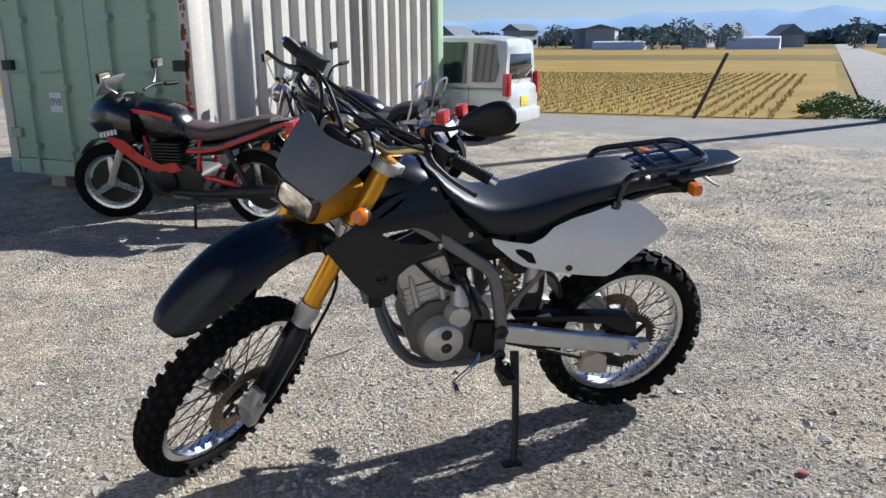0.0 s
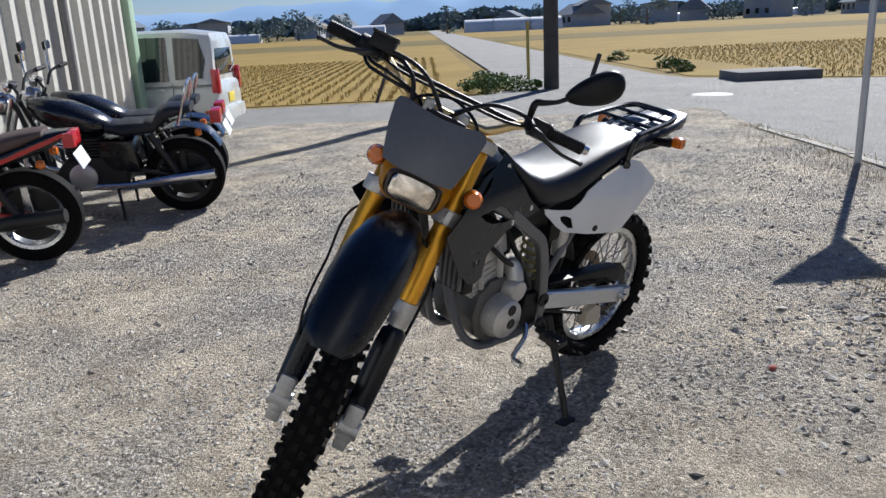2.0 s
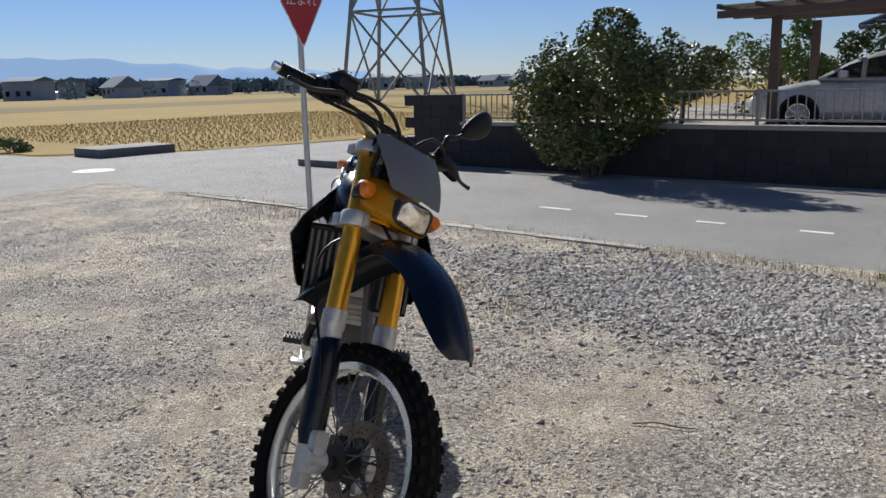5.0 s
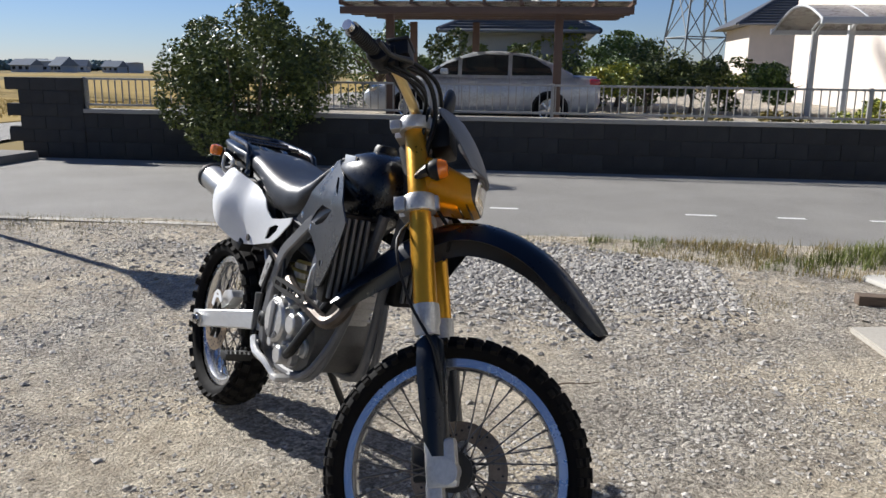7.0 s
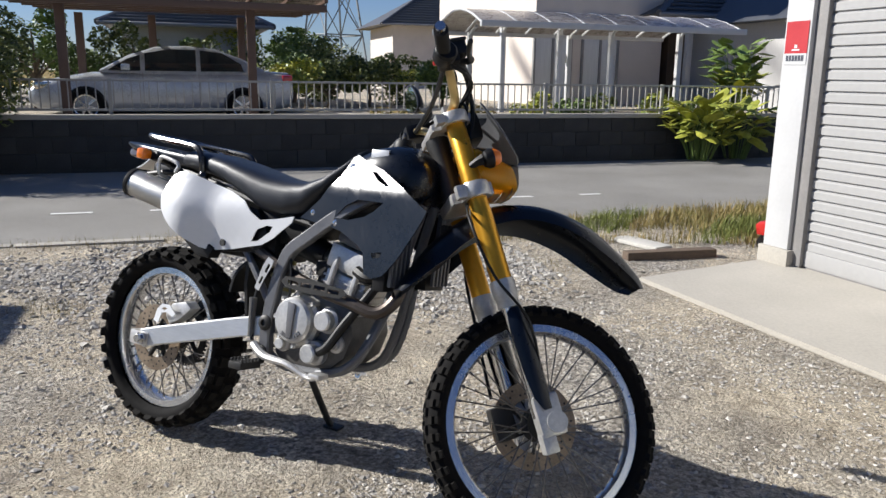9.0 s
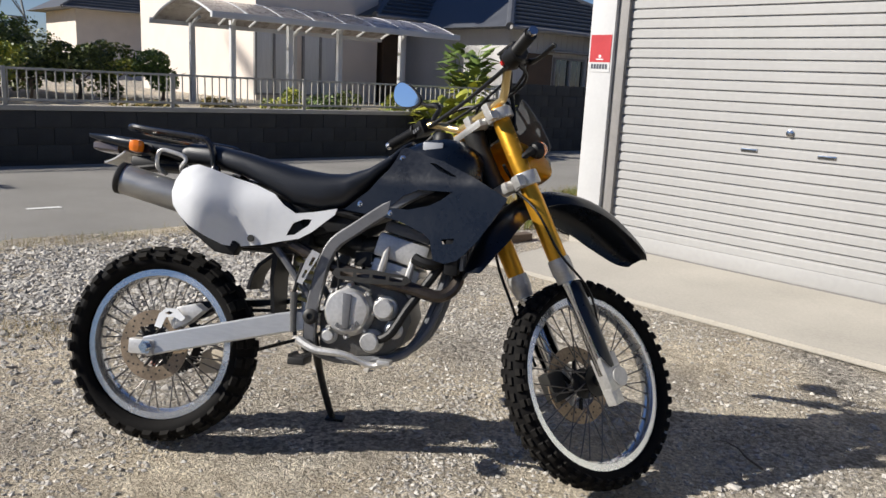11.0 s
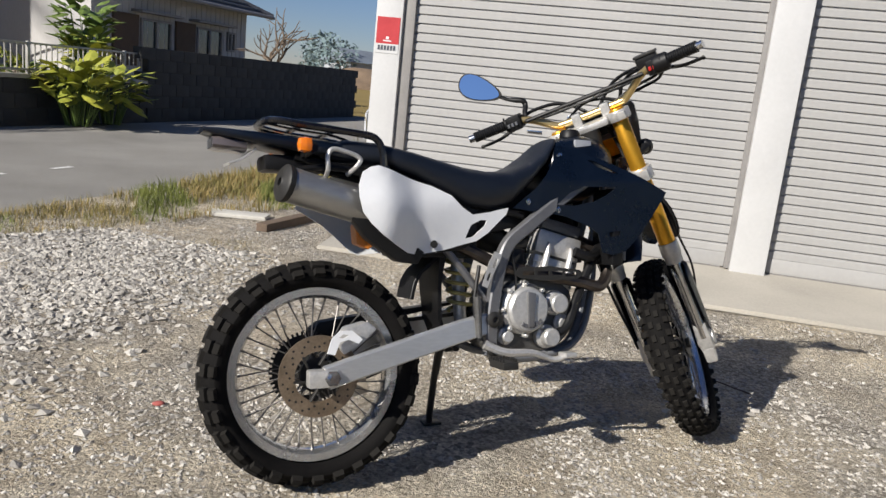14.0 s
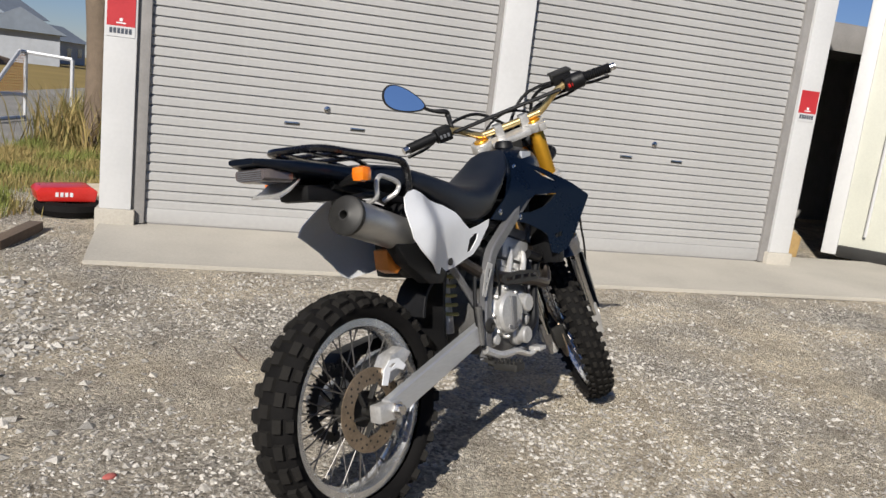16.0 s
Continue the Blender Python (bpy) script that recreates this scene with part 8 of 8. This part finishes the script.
for i in range(20):
    t = i / 20
    tube(bm, [(-0.9 + 1.5 * t, 0.01, 0.53), (-0.9 + 1.5 * t + 0.1, 0.01, min(1.34, 0.55 + 1.0 * t + 0.05))], 0.004, 4)
for i in range(14):
    z = 0.56 + i * 0.055
    tube(bm, [(max(-0.9, -0.9 + (z - 0.55) * 1.5), 0.012, z), (0.6, 0.012, z)], 0.004, 4)
part("wire_netting", bm, M_rust, cg)
# thick old trunk behind
q = Vector((3.72, 8.40, 0))
tk = thing("old_tree", "thick pale bare tree trunk beside the plot", "tree", Matrix.Translation(q))
bm = B()
tube(bm, [(0, 0, -0.1), (0.03, 0.02, 1.2), (-0.02, 0.05, 2.6), (0.05, 0.05, 5.0)], [0.17, 0.145, 0.135, 0.12], 12, 4)
part("trunk", bm, M_bark, tk)
leaf_cloud("crown", (0, 0, 4.6), (1.4, 1.4, 1.2), 1500, 0.09, M_green, tk, 77)

# ---- shed and container beyond the garage ----
shed = thing("open_shed", "dark open shed between garage and container", "shed", GM)
for a in ((5.75, 9.5, 4.0, 4.1, 0, 2.35), (5.75, 5.85, 1.7, 4.0, 0, 2.35), (9.4, 9.5, 1.7, 4.0, 0, 2.35)):
    bm = B()
    box(bm, *a)
    part("wall", bm, M_rail, shed)
bm = B()
box(bm, 5.7, 9.6, 1.45, 4.2, 2.35, 2.42)
part("roof", bm, M_rail, shed)
bm = B()
box(bm, 5.7, 9.6, 1.40, 1.45, 2.12, 2.40, 0.01)
part("fascia", bm, M_rail, shed)
street_bike(GM @ Matrix.Translation((6.35, 3.45, 0.0)) @ Matrix.Rotation(radians(-80), 4, "Z"), "dark old motorcycle stored inside the shed", "cruiser")
ct = thing("pale_container", "pale cream steel container beside the yard", "container", GM @ Matrix.Translation((6.46, 0.62, 0)) @ Matrix.Rotation(radians(-47), 4, "Z"))
bm = B()
box(bm, 0.05, 4.0, 0.03, 2.3, 0.12, 2.5, 0.01)
part("body", bm, mat("pale_green_cream", (0.50, 0.50, 0.43), 0.5, var=0.12, scale=2), ct)
for x in (0.0, 4.0):
    bm = B()
    box(bm, x - 0.06, x + 0.08, -0.01, 0.12, 0.08, 2.6, 0.012)
    part("corner_post", bm, M_white, ct)
bm = B()
box(bm, 0.08, 3.95, 0.0, 0.08, 0.06, 0.18, 0.01)
part("bottom_rail", bm, M_dark, ct)
bm = B()
tube(bm, [(0.3, -0.01, 0.3), (0.32, -0.01, 2.3)], 0.015, 6)
part("locking_bar", bm, M_white, ct)
bm = B()
prism(bm, [(-0.16, 0.0), (0.17, 0.0), (0.19, 0.22), (0.05, 0.30), (-0.14, 0.26)], -0.12, 0.12, 0.03)
o = part("straw_basket", bm, mat("straw", (0.38, 0.25, 0.10), 0.9, var=0.3))
o.matrix_world = at_garage(5.95, 0.75)
tagged(o, "brown straw basket in the gap beside the garage", "basket")

# ---- far things ----
def far_house(s, n, L, D, h, hr, seed, wallm):
    hb = thing("far_house", "distant farmhouse with a dark roof", "house", ROADM @ Matrix.Translation((s, n, -0.05)) @ Matrix.Rotation(radians(seed * 37 % 50 - 25), 4, "Z"), "distant houses")
    bm = B()
    box(bm, -L / 2, L / 2, -D / 2, D / 2, 0, h)
    part("wall", bm, wallm, hb)
    bm = B()
    prism(bm, [(-D / 2 - 0.6, h), (D / 2 + 0.6, h), (0, hr)], -L / 2 - 0.6, L / 2 + 0.6, 0, Matrix.Rotation(radians(90), 4, "Z"))
    part("roof", bm, M_farroof, hb)
    for k in range(3):
        for dz in ((1.0, 2.2), (3.6, 4.8)):
            if dz[1] < h + 0.3:
                for sy in (-1, 1):
                    bm = B()
                    x = -L / 2 + L * (k + 0.5) / 3
                    box(bm, x - 0.7, x + 0.7, sy * D / 2 - 0.03, sy * D / 2 + 0.03, dz[0], dz[1])
                    part("window", bm, M_glass, hb)


rnd = random.Random(12)
M_farwall = mat("far_wall", (0.40, 0.42, 0.45), 0.9, var=0.2, scale=0.3, fine=2)
for i in range(44):
    n = -150 + i * 11.5 + rnd.gauss(0, 4)
    s = -175 - 50 * rnd.random() + 0.12 * max(0, -n)
    if -8 < n < 14:
        continue
    far_house(s, n, 6 + 5 * rnd.random(), 5 + 3 * rnd.random(), 2.6 + 1.8 * (rnd.random() > 0.5), 4.6 + 1.5 * rnd.random(), i, M_farwall)
for i, (s, n) in enumerate(((102, 33.5), (86, 26.5), (150, 66), (120, 33), (128, 54))):
    far_house(s, n, 8 + i, 7, 5.0 if i == 0 else 3.0, 7.4 if i == 0 else 5.2, 3 + i * 5, M_farwall)
bm = B()
bmesh.ops.create_icosphere(bm, subdivisions=4, radius=1)
for v in bm.verts:
    v.co = Vector((v.co.x * 6, v.co.y * 4, v.co.z * 1.7)) * (1 + 0.22 * noise.noise(v.co * 2.3))
o = part("earth_mound", bm, mat("bare_earth", (0.20, 0.14, 0.09), 0.95, var=0.4, scale=0.8, fine=8, bump=0.6, bump_scale=6))
o.matrix_world = Matrix.Translation(W(62, 25.5, -0.2))
tagged(o, "low mound of bare brown earth beyond the lane", "mound")
for i, (s, n, r, L) in enumerate(((-150, -36, 1.6, 24), (-150, -12, 2.2, 22), (-158, 11, 2.4, 16), (-156, 17, 2.4, 18), (-156, 23, 2.4, 18), (-220, 70, 2.2, 40), (-250, 110, 2.2, 40), (-240, 150, 2.2, 50), (-120, -60, 1.5, 20))):
    g_ = thing("greenhouse", "distant white plastic greenhouse tunnel", "greenhouse", ROADM @ Matrix.Translation((s, n, -0.05)), "greenhouses")
    bm = B()
    ringA = [(math.cos(math.pi * j / 10) * r * 1.1, math.sin(math.pi * j / 10) * r) for j in range(11)]
    loft(bm, [[(x, -L / 2 * 0.4, z) for x, z in ringA], [(x, L / 2 * 0.4, z) for x, z in ringA]])
    part("cover", bm, M_plasticw, g_, "", 40)


def far_tree(s, n, h, w, seed):
    t = thing("far_tree", "dark distant tree beyond the fields", "tree", ROADM @ Matrix.Translation((s, n, -0.05)), "distant trees")
    bm = B()
    tube(bm, [(0, 0, 0), (0, 0, h * 0.5)], [0.035 * h, 0.02 * h], 6)
    part("trunk", bm, M_bark, t)
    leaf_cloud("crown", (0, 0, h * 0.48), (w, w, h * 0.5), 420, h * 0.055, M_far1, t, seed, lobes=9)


for i in range(40):
    n = -140 + i * 9 + rnd.gauss(0, 4)
    if -6 < n < 9:
        continue
    far_tree(-165 - 40 * rnd.random(), n, 3.2 + 3.0 * rnd.random(), 2.2 + 2.2 * rnd.random(), 200 + i)
for i, (s, n, h, w) in enumerate(((-150, -24, 6, 4), (-150, -18, 5.5, 4), (-152, -30, 5, 3.5), (-148, 4, 5, 2.5), (-150, 42, 6, 4), (-110, 96, 5, 3), (-118, 108, 4.5, 4), (-126, 120, 6, 4), (130, 62, 8, 5), (142, 66, 9, 6), (122, 56, 7, 5), (150, 72, 9, 6), (138, 46, 6, 4))):
    far_tree(s, n, h, w, 300 + i)
# long low wood behind the houses
vs, fs = [], []
rnd = random.Random(99)
for i in range(26000):
    a = rnd.random()
    n = -320 + 900 * a
    s = -330 - 40 * rnd.random()
    hmax = 5 + 5 * noise.noise(Vector((n * 0.02, 0, 0))) + 3 * noise.noise(Vector((n * 0.09, 3, 0)))
    z = max(0.2, hmax) * rnd.random() ** 0.6
    q = W(s, n, z)
    r = 1.0 + 1.1 * rnd.random()
    d = Vector((rnd.gauss(0, 1), rnd.gauss(0, 1), rnd.gauss(0, 1))).normalized()
    e = d.cross(Vector((rnd.gauss(0, 1), rnd.gauss(0, 1), rnd.gauss(0, 1)))).normalized()
    k = len(vs)
    vs += [q - d * r, q + e * r, q + d * r, q - e * r]
    fs.append((k, k + 1, k + 2, k + 3))
tagged(mesh_from("hazed_far_wood", vs, fs, M_far1), "dark band of distant trees and gardens", "trees", kind="stuff")
# strips of far fields
for i, (s0, s1, mt) in enumerate(((-60, -85, M_strip), (-95, -128, M_field), (-170, -300, M_strip))):
    sheet("far_field_strip", [(s0, -220), (s0, 320), (s1, 320), (s1, -220)], -0.038 + 0.006 * i, mt, "far strip of farmland", "field")
# mountain range, its blue haze put into a glowing colour
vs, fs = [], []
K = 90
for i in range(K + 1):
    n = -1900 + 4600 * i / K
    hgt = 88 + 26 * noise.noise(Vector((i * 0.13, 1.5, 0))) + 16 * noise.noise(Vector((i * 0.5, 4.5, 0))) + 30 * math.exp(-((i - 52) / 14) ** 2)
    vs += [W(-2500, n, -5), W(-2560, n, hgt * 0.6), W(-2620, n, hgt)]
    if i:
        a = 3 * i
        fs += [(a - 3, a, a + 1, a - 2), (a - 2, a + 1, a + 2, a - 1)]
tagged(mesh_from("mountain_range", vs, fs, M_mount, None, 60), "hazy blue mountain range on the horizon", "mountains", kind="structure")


def pylon(s, n, h, base, name="power_pylon"):
    p = thing(name, "steel lattice power pylon beyond the fields", "pylon", ROADM @ Matrix.Translation((s, n, -0.1)) @ Matrix.Rotation(radians(20), 4, "Z"), "pylons")
    lv = [(0, base), (h * 0.16, base * 0.80), (h * 0.34, base * 0.58), (h * 0.52, base * 0.38), (h * 0.70, base * 0.22), (h * 0.86, base * 0.15), (h, base * 0.04)]
    r = 0.006 * h * 0.6
    for sx, sy in ((1, 1), (1, -1), (-1, -1), (-1, 1)):
        bm = B()
        tube(bm, [(sx * w, sy * w, z) for z, w in lv], r, 5)
        part("leg", bm, M_pylon, p)
    for (z0, w0), (z1, w1) in zip(lv, lv[1:]):
        bm = B()
        for a, b_ in (((1, 1), (1, -1)), ((1, -1), (-1, -1)), ((-1, -1), (-1, 1)), ((-1, 1), (1, 1))):
            tube(bm, [(a[0] * w0, a[1] * w0, z0), (b_[0] * w1, b_[1] * w1, z1)], r * 0.6, 4)
            tube(bm, [(b_[0] * w0, b_[1] * w0, z0), (a[0] * w1, a[1] * w1, z1)], r * 0.6, 4)
            tube(bm, [(a[0] * w1, a[1] * w1, z1), (b_[0] * w1, b_[1] * w1, z1)], r * 0.6, 4)
        part("lattice", bm, M_pylon, p)
    for z in (0.66, 0.78, 0.9):
        bm = B()
        tube(bm, [(-h * 0.17, 0, h * z), (0, 0, h * z + h * 0.03), (h * 0.17, 0, h * z)], r * 0.9, 4)
        tube(bm, [(-h * 0.17, 0, h * z), (h * 0.17, 0, h * z)], r * 0.7, 4)
        part("cross_arm", bm, M_pylon, p)


pylon(-38.2, 43.0, 42, 3.3)
pylon(60, 150, 46, 4.2)
pylon(75, 178, 46, 4.2)
pylon(115, 210, 46, 4.2)
pylon(22, 120, 44, 4)

# ---- loose stones on the yard ----
def yard_height(x, y):
    p = Vector((x, y, 0))
    near = min(1, max(0, (Vector((x - 0.7, y, 0)).length - 1.2) / 2))
    return (noise.noise(p * 0.55) * 0.022 + noise.noise(p * 2.2) * 0.008) * near


def stones(name, spots, material, label, seed):
    """Small angular stones half bedded in the dirt; spots are (x, y, radius)."""
    rnd = random.Random(seed)
    vs, fs = [], []
    tris = ((0, 2, 4), (2, 1, 4), (1, 3, 4), (3, 0, 4), (2, 0, 5), (1, 2, 5), (3, 1, 5), (0, 3, 5))
    for x, y, r in spots:
        z = yard_height(x, y) + r * 0.12
        a = rnd.random() * 6.283
        c, s = math.cos(a) * r, math.sin(a) * r
        k = 0.55 + 0.45 * rnd.random()
        j = [0.8 + 0.4 * rnd.random() for _ in range(6)]
        tx, ty = rnd.gauss(0, 0.35) * r, rnd.gauss(0, 0.35) * r
        i = len(vs)
        vs += [(x + c * j[0], y + s * j[0], z + rnd.gauss(0, 0.15) * r), (x - c * j[1], y - s * j[1], z), (x - s * k * j[2], y + c * k * j[2], z + rnd.gauss(0, 0.15) * r), (x + s * k * j[3], y - c * k * j[3], z),
               (x + tx, y + ty, z + r * 0.45 * j[4]), (x, y, z - r * 0.5)]
        fs += [(i + p, i + q, i + t) for p, q, t in tris]
    ob = mesh_from(name, vs, fs, material)
    return tagged(ob, label, "stones", kind="stuff")


rnd = random.Random(71)
spots = []
while len(spots) < 64000:
    d, a = 0.2 + 6.0 * rnd.random() ** 0.8, rnd.random() * 6.283
    x, y = 0.6 + d * math.cos(a), 0.2 + d * math.sin(a)
    q = Vector((x, y, 0))
    if q.dot(N) > 3.3:
        continue
    g = GM.inverted() @ q
    if g.y > -1.05 and g.x > -0.3:
        continue
    if noise.noise(Vector((x * 1.3, y * 1.3, 7))) + 0.5 * noise.noise(Vector((x * 4, y * 4, 2))) < rnd.gauss(-0.05, 0.22):
        continue
    spots.append((x, y, 0.0034 + 0.0105 * rnd.random() ** 2.2))
stones("fine_gravel", spots, M_stone, "fine grey gravel scattered on the dirt", 1)
spots = []
while len(spots) < 4200:
    x, y = rnd.uniform(-5, 5), rnd.uniform(-6, 4)
    q = Vector((x, y, 0))
    g = GM.inverted() @ q
    if q.dot(N) > 3.2 or (g.y > -1.05 and g.x > -0.3):
        continue
    spots.append((x, y, 0.009 + 0.016 * rnd.random() ** 3))
stones("loose_stones", spots, M_stone, "loose larger stones lying on the gravel", 2)
spots = []
while len(spots) < 11000:
    s, n = rnd.uniform(-2.4, 2.3), 2.1 + rnd.gauss(0, 0.6)
    edge = 0.25 * math.sin(s * 1.1) + 0.2 * noise.noise(Vector((s * 1.7, n * 1.7, 5)))
    if n > 3.2 - 0.3 * max(0, s) + edge or rnd.random() > math.exp(-((s - 1.0) / 1.5) ** 2) * (0.25 + 0.75 * min(1, max(0, n + edge - 1.1))):
        continue
    q = W(s, n)
    spots.append((q.x, q.y, 0.009 + 0.020 * rnd.random() ** 1.6))
stones("crushed_stone_strip", spots, M_chip, "strip of pale crushed stone along the road edge", 3)
bm = B()
bmesh.ops.create_icosphere(bm, subdivisions=2, radius=0.016, matrix=Matrix.Diagonal((1.3, 0.9, 0.55, 1)))
for v in bm.verts:
    v.co *= 1 + 0.25 * noise.noise(v.co * 40)
o = part("red_pebble", bm, mat("pink_stone", (0.38, 0.10, 0.085), 0.9, var=0.3))
o.location = (-0.377, 0.605, 0.006)
tagged(o, "small pinkish red pebble on the gravel", "stone")
# dry twigs
for i, (x, y, a, ln) in enumerate(((0.95, -0.75, 0.6, 0.11), (0.25, -0.85, 2.9, 0.09), (0.55, 1.25, 1.3, 0.12), (1.9, 0.4, 2.0, 0.1))):
    bm = B()
    d = Vector((math.cos(a), math.sin(a), 0))
    e = Vector((-d.y, d.x, 0))
    tube(bm, [-d * ln, e * 0.012 - d * ln * 0.3 + Vector((0, 0, 0.006)), d * ln * 0.4 - e * 0.006 + Vector((0, 0, 0.003)), d * ln], [0.0035, 0.003, 0.0015], 5, 3)
    o = part("dry_twig", bm, M_wood)
    o.location = (x, y, 0.006)
    tagged(o, "thin dry twig lying on the gravel", "twig", group="twigs")

# pale concrete edging between gravel and asphalt
bm = B()
for k in range(6):
    s = -6.2 + k * 1.02
    box(bm, s, s + 1.0, 3.27 + 0.01 * math.sin(k * 2.3), 3.37 + 0.01 * math.sin(k * 2.3), -0.06, 0.010 + 0.004 * math.sin(k * 1.7), 0.008)
o = part("kerb_edging", bm, M_concrete, None, "", 35, ROADM)
tagged(o, "worn flush concrete edging along the asphalt", "kerb", kind="structure")
